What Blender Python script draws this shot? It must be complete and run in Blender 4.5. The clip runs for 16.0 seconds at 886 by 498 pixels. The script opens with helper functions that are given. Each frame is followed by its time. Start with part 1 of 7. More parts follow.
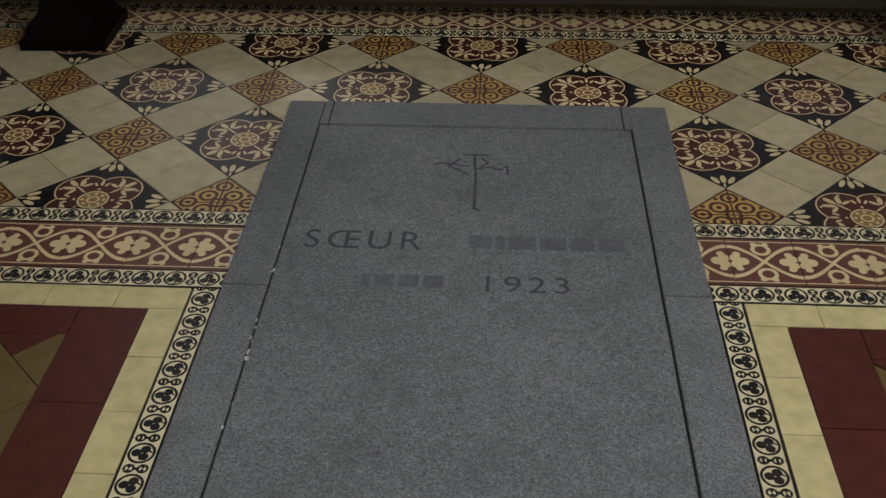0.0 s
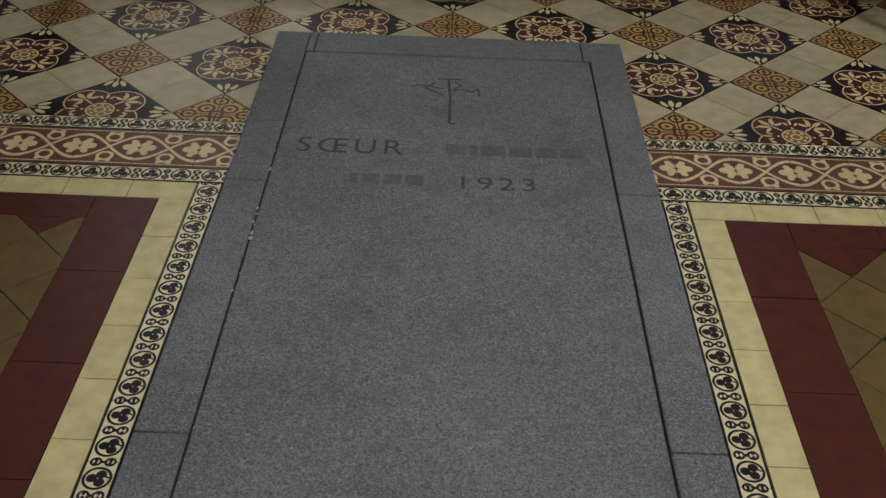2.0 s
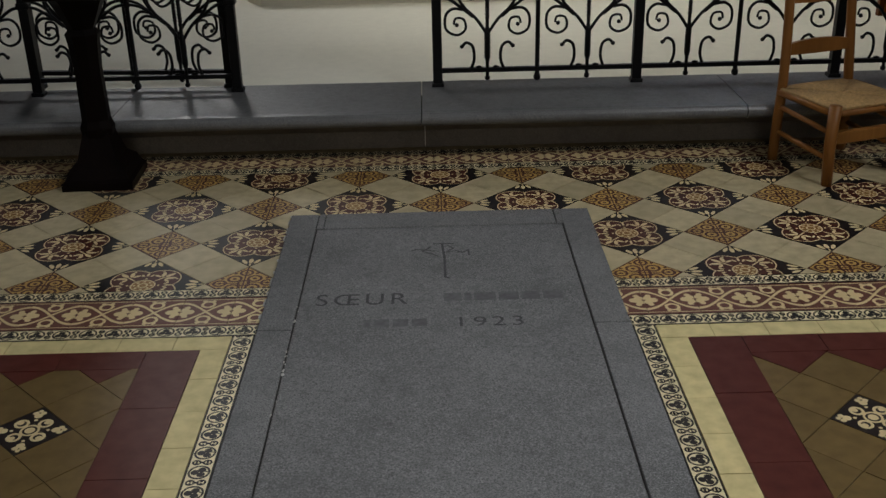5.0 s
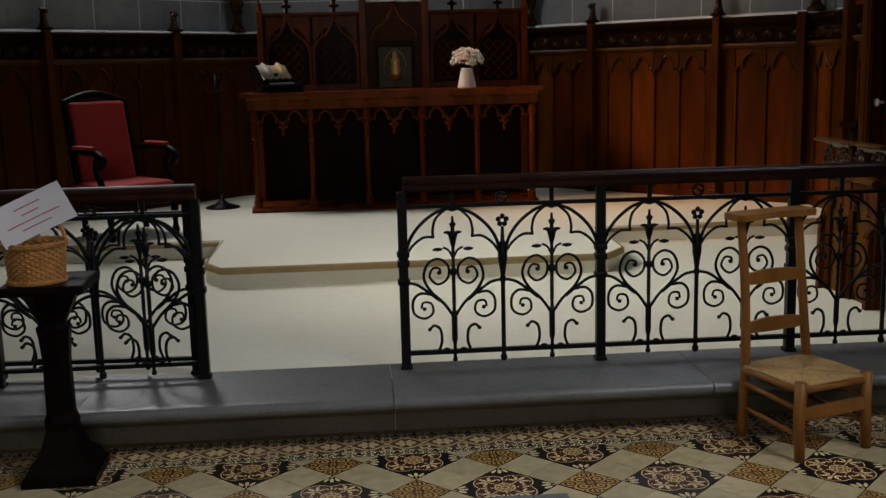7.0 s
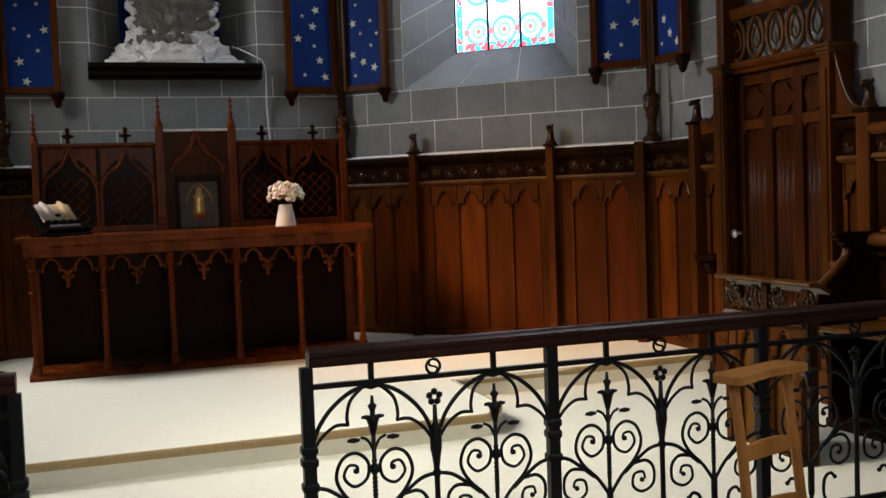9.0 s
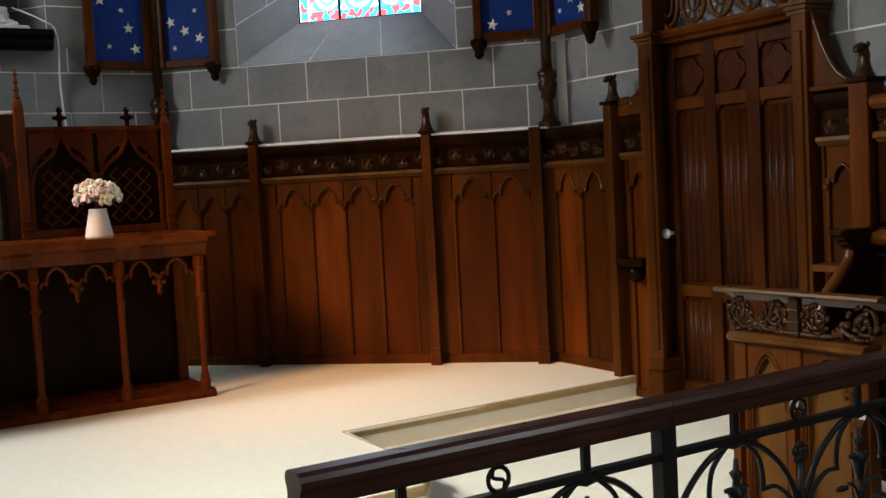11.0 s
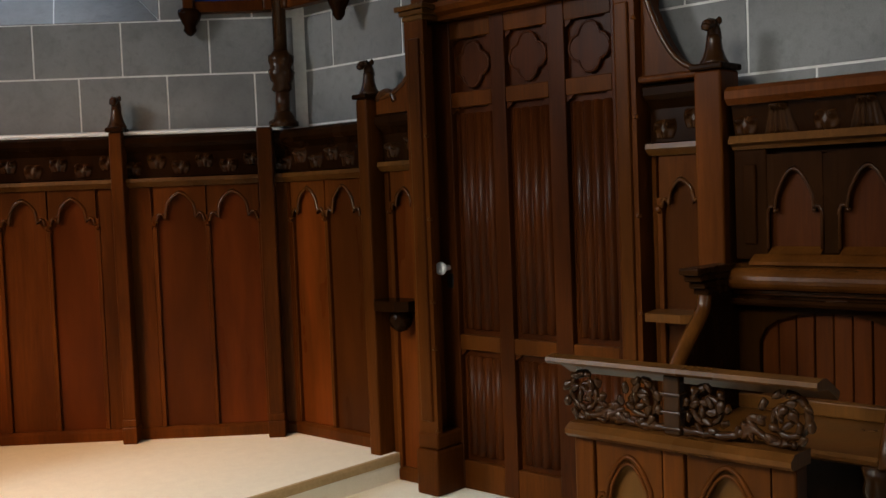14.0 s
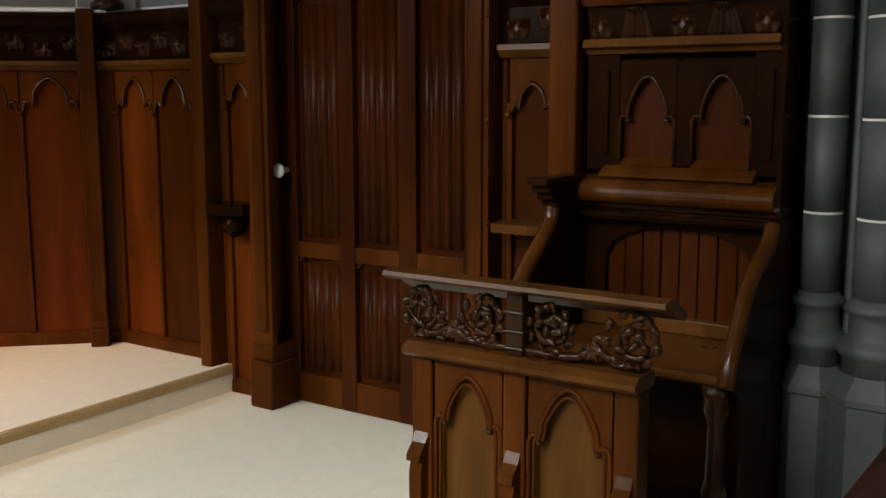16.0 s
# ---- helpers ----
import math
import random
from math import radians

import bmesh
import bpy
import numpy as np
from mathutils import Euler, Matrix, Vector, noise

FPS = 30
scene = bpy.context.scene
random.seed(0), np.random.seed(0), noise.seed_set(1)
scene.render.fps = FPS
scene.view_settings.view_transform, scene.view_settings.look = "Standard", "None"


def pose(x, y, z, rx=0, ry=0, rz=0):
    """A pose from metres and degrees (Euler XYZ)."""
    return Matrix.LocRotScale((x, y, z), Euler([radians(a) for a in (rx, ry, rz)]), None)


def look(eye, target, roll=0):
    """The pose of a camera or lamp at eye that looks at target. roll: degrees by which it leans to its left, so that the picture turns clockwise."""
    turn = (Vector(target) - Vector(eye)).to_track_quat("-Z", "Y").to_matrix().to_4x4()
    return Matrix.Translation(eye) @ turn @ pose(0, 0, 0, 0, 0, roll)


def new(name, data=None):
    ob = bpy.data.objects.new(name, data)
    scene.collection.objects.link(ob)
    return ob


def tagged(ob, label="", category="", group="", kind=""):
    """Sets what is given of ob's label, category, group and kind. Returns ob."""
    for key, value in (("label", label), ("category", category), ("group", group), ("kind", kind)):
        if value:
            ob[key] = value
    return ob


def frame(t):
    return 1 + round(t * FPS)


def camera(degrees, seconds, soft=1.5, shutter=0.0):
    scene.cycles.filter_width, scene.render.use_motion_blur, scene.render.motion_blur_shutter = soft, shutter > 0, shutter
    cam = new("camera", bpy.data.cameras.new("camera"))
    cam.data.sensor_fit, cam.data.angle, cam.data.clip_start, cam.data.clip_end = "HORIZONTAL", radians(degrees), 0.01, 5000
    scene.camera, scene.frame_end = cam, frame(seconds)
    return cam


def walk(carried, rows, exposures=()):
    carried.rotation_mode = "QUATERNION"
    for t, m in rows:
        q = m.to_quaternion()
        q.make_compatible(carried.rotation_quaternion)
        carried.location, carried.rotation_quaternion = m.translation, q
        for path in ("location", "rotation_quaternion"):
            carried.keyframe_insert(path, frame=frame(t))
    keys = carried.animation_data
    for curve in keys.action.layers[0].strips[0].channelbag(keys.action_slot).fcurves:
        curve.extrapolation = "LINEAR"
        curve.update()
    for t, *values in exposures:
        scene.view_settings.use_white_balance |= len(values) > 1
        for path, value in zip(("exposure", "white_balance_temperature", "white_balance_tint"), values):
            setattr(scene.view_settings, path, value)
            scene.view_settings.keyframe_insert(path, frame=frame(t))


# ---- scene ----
cam = camera(46.4, 16.0)
PATH = [
    (0, (0.055, -0.313, 1.375), (-0.047, 1.311, 0.211), -0.6),
    (0.5, (0.014, -0.385, 1.372), (-0.039, 1.234, 0.199), -0.3),
    (1, (-0.052, -0.516, 1.375), (-0.031, 1.119, 0.224), -0.3),
    (1.5, (-0.053, -0.572, 1.368), (-0.033, 1.053, 0.203), 1.1),
    (2, (0.001, -0.666, 1.361), (-0.002, 0.951, 0.183), 2.2),
    (2.5, (0.004, -0.778, 1.36), (-0.017, 0.84, 0.186), 1.4),
    (3, (-0.069, -0.868, 1.356), (-0.071, 0.766, 0.203), -1.2),
    (3.2, (-0.079, -0.895, 1.353), (-0.044, 0.732, 0.19), -1.0),
    (5.3, (-0.024, -1.146, 1.407), (-0.011, 0.705, 0.65), -1.3),
    (5.5, (-0.041, -1.162, 1.417), (0.003, 0.703, 0.697), -1.1),
    (5.8, (-0.039, -1.183, 1.436), (0.034, 0.715, 0.81), -1.0),
    (6, (-0.06, -1.197, 1.444), (0.032, 0.716, 0.868), -0.4),
    (6.5, (-0.11, -1.175, 1.472), (-0.028, 0.768, 1.007), -0.2),
    (7, (-0.166, -1.092, 1.491), (-0.013, 0.872, 1.147), -1.4),
    (7.5, (-0.254, -0.872, 1.499), (-0.003, 1.104, 1.32), -4.2),
    (8, (-0.385, -0.597, 1.523), (-0.093, 1.376, 1.38), -4.1),
    (8.5, (-0.537, -0.303, 1.539), (-0.05, 1.635, 1.441), -5.4),
    (8.7, (-0.584, -0.193, 1.514), (-0.026, 1.725, 1.414), -3.9),
    (10.8, (-0.662, 1.455, 1.522), (0.306, 3.201, 1.399), -3.4),
    (11, (-0.654, 1.607, 1.513), (0.383, 3.312, 1.393), -3.0),
    (11.5, (-0.565, 1.936, 1.504), (0.673, 3.503, 1.379), -5.3),
    (12, (-0.389, 2.218, 1.49), (0.943, 3.706, 1.379), -4.1),
    (12.5, (-0.27, 2.452, 1.496), (1.11, 3.895, 1.389), -2.7),
    (13, (-0.095, 2.658, 1.503), (1.383, 4.002, 1.408), -4.3),
    (13.5, (0.111, 2.797, 1.507), (1.57, 4.161, 1.405), -1.9),
    (14, (0.208, 2.87, 1.499), (1.666, 4.235, 1.395), -2.2),
    (14.5, (0.222, 2.93, 1.503), (1.717, 4.248, 1.342), -1.5),
    (15, (0.348, 2.983, 1.48), (1.841, 4.289, 1.221), -1.2),
    (15.5, (0.403, 3.002, 1.48), (1.954, 4.227, 1.169), -0.4),
    (16, (0.405, 2.987, 1.491), (2.027, 4.119, 1.193), -0.1),
]
walk(cam, [(t, look(eye, target, roll)) for t, eye, target, roll in PATH],
     [(0.0, -0.95), (3.2, -1.0), (5.3, -1.1), (6.5, -1.12), (7.0, -0.85), (7.5, -0.42), (8.0, -0.16), (8.7, 0.02), (10.8, 0.11), (13.5, 0.06), (14.5, -0.02), (15.3, -0.02), (16.0, -0.08)])

# ---------------------------------------------------------------- world and light
world = bpy.data.worlds.new("world")
scene.world = world
world.use_nodes = True
wn = world.node_tree.nodes
sky = wn.new("ShaderNodeTexSky")
sky.sky_type, sky.sun_disc = "NISHITA", False
sky.sun_elevation, sky.sun_rotation = radians(48), radians(-60)
world.node_tree.links.new(sky.outputs[0], wn["Background"].inputs[0])
wn["Background"].inputs[1].default_value = 0.08


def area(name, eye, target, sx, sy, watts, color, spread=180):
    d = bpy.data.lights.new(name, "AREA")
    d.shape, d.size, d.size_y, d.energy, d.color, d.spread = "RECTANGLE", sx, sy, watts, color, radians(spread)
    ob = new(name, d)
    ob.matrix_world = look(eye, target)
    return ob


# lamps added for unseen nave daylight; the right one hangs before a blank wall
area("nave_unseen_light_left", (-3.5, -0.5, 4.3), (-0.3, 0.7, 0.0), 1.7, 2.0, 12, (0.95, 0.97, 1.0), 80)
area("nave_unseen_light_right", (3.8, -0.5, 4.3), (0.5, 0.7, 0.0), 1.7, 2.0, 106, (0.95, 0.97, 1.0), 72)
# fill lamp added behind the viewpoint; lifts the step riser and altar front
area("nave_west_fill", (0.15, -4.9, 3.0), (0.15, 4.0, 0.3), 2.0, 2.2, 26, (1.0, 0.97, 0.92), 100)
# added lamp high on the left chancel wall, where no window is in view
area("chancel_unseen_light_left", (-3.15, 4.5, 4.2), (1.9, 4.7, 0.3), 1.3, 1.8, 40, (1.0, 0.96, 0.86), 50)
# daylight in the openings of the two apse windows
area("apse_window_light_left", (-2.36, 8.04, 3.6), (1.2, 5.2, 0.2), 0.85, 1.5, 100, (1.0, 0.98, 0.95), 132)
area("apse_window_light_right", (2.56, 8.04, 3.6), (-0.2, 8.0, 1.8), 0.85, 1.5, 15, (0.82, 0.90, 1.0), 150)
# spot for sun through coloured glass, set in the added chancel opening
sp = bpy.data.lights.new("sun_through_glass", "SPOT")
sp.energy, sp.color, sp.spot_size, sp.spot_blend, sp.shadow_soft_size = 1900, (1.0, 0.50, 0.19), radians(27), 1.0, 0.7
new("sun_through_glass", sp).matrix_world = look((-2.95, 5.7, 4.5), (2.50, 7.45, 0.40))


# ---------------------------------------------------------------- materials
class Nodes:
    """Short ways to write node maths."""

    def __init__(self, name, rough=0.5, metal=0.0, spec=0.5):
        self.mat = bpy.data.materials.new(name)
        self.mat.use_nodes = True
        self.nt = self.mat.node_tree
        self.b = self.nt.nodes["Principled BSDF"]
        self.b.inputs["Roughness"].default_value = rough
        self.b.inputs["Metallic"].default_value = metal
        self.b.inputs["Specular IOR Level"].default_value = spec
        self.co = self.nt.nodes.new("ShaderNodeTexCoord")

    def put(self, socket, v):
        if isinstance(v, (int, float)):
            socket.default_value = v
        elif isinstance(v, tuple):
            socket.default_value = (*v, 1.0) if len(v) == 3 and len(socket.default_value) == 4 else v
        else:
            self.nt.links.new(v, socket)

    def m(self, op, a, b=0.0, c=0.0):
        n = self.nt.nodes.new("ShaderNodeMath")
        n.operation = op
        for i, v in enumerate((a, b, c)):
            self.put(n.inputs[i], v)
        return n.outputs[0]

    def mix(self, f, a, b):
        n = self.nt.nodes.new("ShaderNodeMix")
        n.data_type = "RGBA"
        self.put(n.inputs[0], f)
        self.put(n.inputs[6], a)
        self.put(n.inputs[7], b)
        return n.outputs[2]

    def noise(self, scale, detail=3.0, stretch=(1, 1, 1), space="Object", dist=0.0):
        mp = self.nt.nodes.new("ShaderNodeMapping")
        mp.inputs["Scale"].default_value = stretch
        if space == "World":
            g = self.nt.nodes.new("ShaderNodeNewGeometry")
            self.nt.links.new(g.outputs["Position"], mp.inputs[0])
        else:
            self.nt.links.new(self.co.outputs[space], mp.inputs[0])
        n = self.nt.nodes.new("ShaderNodeTexNoise")
        n.inputs["Scale"].default_value, n.inputs["Detail"].default_value = scale, detail
        n.inputs["Distortion"].default_value = dist
        self.nt.links.new(mp.outputs[0], n.inputs["Vector"])
        return n.outputs["Fac"]

    def ramp(self, f, lo, hi):
        n = self.nt.nodes.new("ShaderNodeMapRange")
        self.put(n.inputs[0], f)
        n.inputs[1].default_value, n.inputs[2].default_value = lo, hi
        return n.outputs[0]

    def rnd(self):
        n = self.nt.nodes.new("ShaderNodeObjectInfo")
        return n.outputs["Random"]

    def xyz(self):
        s = self.nt.nodes.new("ShaderNodeSeparateXYZ")
        self.nt.links.new(self.co.outputs["Object"], s.inputs[0])
        return s.outputs

    def bump(self, h, strength=0.3, dist=0.01):
        n = self.nt.nodes.new("ShaderNodeBump")
        n.inputs["Strength"].default_value, n.inputs["Distance"].default_value = strength, dist
        self.put(n.inputs["Height"], h)
        self.nt.links.new(n.outputs[0], self.b.inputs["Normal"])

    def color(self, v):
        self.put(self.b.inputs["Base Color"], v)

    def rough(self, v):
        self.put(self.b.inputs["Roughness"], v)

    def any(self, *masks):
        out = masks[0]
        for k in masks[1:]:
            out = self.m("MAXIMUM", out, k)
        return out

    def disc(self, u, v, cu, cv, r):
        a = self.m("SUBTRACT", u, cu)
        b = self.m("SUBTRACT", v, cv)
        return self.m("LESS_THAN", self.m("ADD", self.m("MULTIPLY", a, a), self.m("MULTIPLY", b, b)), r * r)

    def ring(self, u, v, cu, cv, r, w):
        a = self.m("SUBTRACT", u, cu)
        b = self.m("SUBTRACT", v, cv)
        d = self.m("SQRT", self.m("ADD", self.m("MULTIPLY", a, a), self.m("MULTIPLY", b, b)))
        return self.m("LESS_THAN", self.m("ABSOLUTE", self.m("SUBTRACT", d, r)), w)


def wood(name, a, b, rough=0.36, stretch=(9, 9, 0.7), spec=0.5, vary=0.35):
    n = Nodes(name, rough, spec=spec)
    grain = n.noise(9.0, 5.0, stretch, "World", 0.6)
    big = n.noise(1.7, 2.0, (1, 1, 0.5), "World")
    f = n.m("ADD", n.m("MULTIPLY", grain, 0.42), n.m("MULTIPLY", big, 0.58))
    f = n.ramp(f, 0.3, 0.72)
    c = n.mix(f, a, b)
    c = n.mix(n.m("MULTIPLY", n.rnd(), vary), c, tuple(x * 0.62 for x in a))
    hue = n.m("FRACT", n.m("MULTIPLY", n.rnd(), 7.3))
    c = n.mix(n.m("MULTIPLY", hue, vary * 0.4), c, (b[0] * 1.15, b[1] * 0.74, b[2] * 0.8))
    wear = n.noise(4.1, 3.0, (1.6, 1.6, 0.35), "World", 0.2)
    c = n.mix(n.m("MULTIPLY", n.ramp(wear, 0.62, 0.36), 0.5), c, tuple(x * 0.45 for x in a))
    n.color(c)
    n.rough(n.m("ADD", rough - 0.06, n.m("MULTIPLY", wear, 0.16)))
    n.bump(grain, 0.12, 0.004)
    return n.mat


OAK = wood("polished oak", (0.034, 0.0104, 0.0018), (0.128, 0.0365, 0.0050), 0.30, spec=0.055)
OAK_PANEL = wood("oak panel board", (0.038, 0.0118, 0.0022), (0.158, 0.0430, 0.0052), 0.28, spec=0.06, vary=0.9)
OAK_LIGHT = wood("worn oak", (0.052, 0.0205, 0.0045), (0.150, 0.061, 0.0120), 0.28, spec=0.10)
# altar oak, its colour lightened to make up for weak light there
ALTAR_OAK = wood("lightened red varnished oak", (0.064, 0.0140, 0.0024), (0.210, 0.0450, 0.0062), 0.26, spec=0.08)
DOOR_OAK = wood("red brown door oak", (0.021, 0.0056, 0.0012), (0.078, 0.0190, 0.0028), 0.30, spec=0.08, vary=0.2)
CARVED = wood("dark glossy carved oak", (0.015, 0.0058, 0.0016), (0.060, 0.0225, 0.0050), 0.24, spec=0.18)
DESK_PANEL = wood("golden oak desk panel", (0.050, 0.0225, 0.0044), (0.140, 0.0620, 0.0120), 0.30, spec=0.10)
# near-black: besides dark parts it paints shade behind arcades and in the stall
OAK_DARK_SHADE = wood("dark oak", (0.008, 0.0029, 0.0008), (0.026, 0.0092, 0.0018), 0.24, spec=0.035)
GLOSS_OAK = wood("varnished oak moulding", (0.038, 0.0125, 0.0025), (0.110, 0.0380, 0.0062), 0.2, spec=0.20)
BLACKWOOD = wood("black stained wood", (0.0035, 0.0025, 0.0022), (0.009, 0.0055, 0.0045), 0.4, spec=0.06)
HANDRAIL = wood("handrail wood", (0.018, 0.007, 0.005), (0.045, 0.017, 0.011), 0.28, (0.8, 9, 9), spec=0.14)
BEECH = wood("waxed beech", (0.22, 0.090, 0.018), (0.36, 0.160, 0.040), 0.38, spec=0.25)


def plain(name, col, rough=0.6, metal=0.0, var=0.25, scale=14.0, bump=0.1, space="World", spec=0.5):
    n = Nodes(name, rough, metal, spec)
    f = n.m("ADD", n.m("MULTIPLY", n.noise(scale, 4.0, (1, 1, 1), space), 0.6), n.m("MULTIPLY", n.noise(scale / 9, 2.0, (1, 1, 1), space), 0.4))
    f = n.ramp(f, 0.3, 0.7)
    c = n.mix(f, tuple(x * (1 - var) for x in col), tuple(min(1, x * (1 + var)) for x in col))
    n.color(c)
    n.bump(f, bump, 0.003)
    return n.mat


IRON = plain("black wrought iron", (0.007, 0.007, 0.0075), 0.42, 0.3, 0.3, 60.0, 0.15, spec=0.2)
MORTAR = plain("white mortar", (0.66, 0.66, 0.64), 0.9, 0, 0.12, 40)
PLASTER = plain("dim grey plaster", (0.17, 0.17, 0.165), 0.9)
CARPET = plain("cream carpet", (0.78, 0.75, 0.63), 0.95, 0, 0.06, 160.0, 0.35, spec=0.1)
BRASS = plain("old brass", (0.45, 0.30, 0.11), 0.35, 0.9)
BRONZE = plain("patinated silver relief", (0.11, 0.11, 0.09), 0.6, 0.3, 0.5, 30, spec=0.2)
RED_CLOTH = plain("red velvet", (0.30, 0.014, 0.010), 0.85, 0, 0.2, 50)
WHITE_GLAZE = plain("white ceramic", (0.80, 0.80, 0.80), 0.2, 0, 0.03)
PLASTER_CAST = plain("white painted plaster", (0.62, 0.60, 0.60), 0.7, 0, 0.15, 12)
GREY_CAST = plain("grey rock plaster", (0.12, 0.108, 0.092), 0.75, 0, 0.35, 12)
PAPER = plain("white paper", (0.82, 0.80, 0.86), 0.8, 0, 0.02)
INK = plain("red ink", (0.42, 0.10, 0.14), 0.8, 0, 0.1)
PAGE = plain("aged page", (0.40, 0.26, 0.13), 0.8, 0, 0.2, 25)
PAPER_OLD = plain("pale worn paper", (0.34, 0.27, 0.22), 0.8, 0, 0.2, 25)
WICKER = plain("golden wicker", (0.42, 0.20, 0.055), 0.6, 0, 0.4, 90, 0.3)
RUSH = plain("woven rush", (0.40, 0.25, 0.10), 0.7, 0, 0.4, 70, 0.5)
GREEN = plain("dull green leaves", (0.07, 0.12, 0.035), 0.6, 0, 0.4, 50)
PINK = plain("pale pink petals", (0.78, 0.62, 0.60), 0.6, 0, 0.15, 40)
WHITE_PETAL = plain("cream petals", (0.78, 0.76, 0.62), 0.6, 0, 0.1, 40)
GOLD = plain("pale gilt star", (0.62, 0.60, 0.50), 0.5, 0.2, 0.25)
GROOVE = plain("dark joint", (0.05, 0.048, 0.045), 0.95, 0, 0.3)
# flat colours that paint the shade inside cut letters and lines
CUT_SHADE_SOFT = plain("faint painted letter shade", (0.116, 0.116, 0.118), 0.95, 0, 0.3, 60)
CUT_SHADE = plain("dark painted letter shade", (0.062, 0.062, 0.063), 0.95, 0, 0.3, 60)
CEMENT = plain("pale cement crumbs", (0.55, 0.54, 0.50), 0.9)


def stone(name, col, speck, rough=0.75, per=0.25):
    n = Nodes(name, rough)
    fine = n.noise(250.0, 3.0, (1, 1, 1), "World")
    mid = n.noise(38.0, 4.0, (1, 1, 1), "World")
    big = n.noise(2.3, 4.0, (1, 1, 1), "World")
    c = n.mix(n.ramp(big, 0.3, 0.7), tuple(x * 0.74 for x in col), tuple(x * 1.2 for x in col))
    c = n.mix(n.m("MULTIPLY", n.ramp(fine, 0.52, 0.68), speck), c, tuple(min(1, x * 1.75) for x in col))
    c = n.mix(n.m("MULTIPLY", n.ramp(fine, 0.48, 0.34), speck), c, tuple(x * 0.35 for x in col))
    c = n.mix(n.m("MULTIPLY", n.ramp(mid, 0.52, 0.8), 0.5), c, tuple(x * 0.6 for x in col))
    patch = n.noise(8.5, 5.0, (1, 1, 1), "World", 0.5)
    c = n.mix(n.m("MULTIPLY", n.ramp(patch, 0.52, 0.74), 0.45), c, tuple(x * 0.5 for x in col))
    c = n.mix(n.m("MULTIPLY", n.rnd(), per), c, tuple(x * 0.72 for x in col))
    n.color(c)
    n.rough(n.m("ADD", rough - 0.1, n.m("MULTIPLY", mid, 0.25)))
    n.bump(fine, 0.25, 0.002)
    return n.mat


GRAVE = stone("grey lava stone", (0.165, 0.165, 0.163), 0.85, 0.7, 0.2)
STEP = stone("worn dark step stone", (0.150, 0.150, 0.150), 0.6, 0.34, 0.25)
RISER = stone("brown step stone", (0.190, 0.160, 0.125), 0.3, 0.55)
BLOCK = stone("painted grey ashlar", (0.185, 0.19, 0.19), 0.12, 0.7, 0.3)
SHAFT = stone("blue grey pier stone", (0.072, 0.082, 0.086), 0.12, 0.6, 0.2)
NOSING = plain("tan carpet edging", (0.40, 0.29, 0.15), 0.9, 0, 0.15, 60.0, 0.3, spec=0.1)


def tile(name, base, rough=0.42, per=0.35, dirt=0.5):
    n = Nodes(name, rough, spec=0.22)
    f = n.noise(22.0, 4.0, (1, 1, 1), "World")
    c = n.mix(n.ramp(f, 0.35, 0.75), base, tuple(x * 0.72 for x in base))
    c = n.mix(n.m("MULTIPLY", n.rnd(), per), c, tuple(x * 0.55 for x in base))
    n.color(c)
    n.rough(n.m("ADD", rough - 0.05, n.m("MULTIPLY", f, 0.25)))
    n.bump(f, 0.08, 0.003)
    return n.mat


CREAM_T = tile("worn cream tile", (0.60, 0.50, 0.30), 0.36, 0.5)
YELLOW_T = tile("pale yellow tile", (0.70, 0.59, 0.29), 0.42, 0.15)
RED_T = tile("oxblood tile", (0.100, 0.026, 0.018), 0.36, 0.2)
OCHRE_T = tile("olive ochre tile", (0.165, 0.108, 0.040), 0.3, 0.3)
BEIGE_T = tile("beige kerb strip", (0.32, 0.25, 0.14), 0.5, 0.3)


def patterned(name, base, painter, rough=0.42):
    n = Nodes(name, rough, spec=0.22)
    x, y, z = n.xyz()
    c = painter(n, x, y, base)
    wear = n.noise(30.0, 5.0, (1, 1, 1), "World")
    c = n.mix(n.m("MULTIPLY", n.ramp(wear, 0.5, 0.85), 0.16), c, (0.20, 0.15, 0.09))
    c = n.mix(n.m("MULTIPLY", n.rnd(), 0.14), c, (0.10, 0.06, 0.035))
    n.color(c)
    n.bump(wear, 0.06, 0.003)
    return n.mat


INKY, DRED, CRM, OCH = (0.006, 0.006, 0.008), (0.072, 0.017, 0.012), (0.72, 0.58, 0.31), (0.52, 0.33, 0.10)


def petal(n, u, v, cu, cv, deg, ln, wd):
    """A leaf: an ellipse about (cu, cv), turned by deg."""
    c, s = math.cos(radians(deg)), math.sin(radians(deg))
    a, b = n.m("SUBTRACT", u, cu), n.m("SUBTRACT", v, cv)
    p = n.m("DIVIDE", n.m("ADD", n.m("MULTIPLY", a, c), n.m("MULTIPLY", b, s)), ln)
    q = n.m("DIVIDE", n.m("SUBTRACT", n.m("MULTIPLY", b, c), n.m("MULTIPLY", a, s)), wd)
    return n.m("LESS_THAN", n.m("ADD", n.m("MULTIPLY", p, p), n.m("MULTIPLY", q, q)), 1.0)


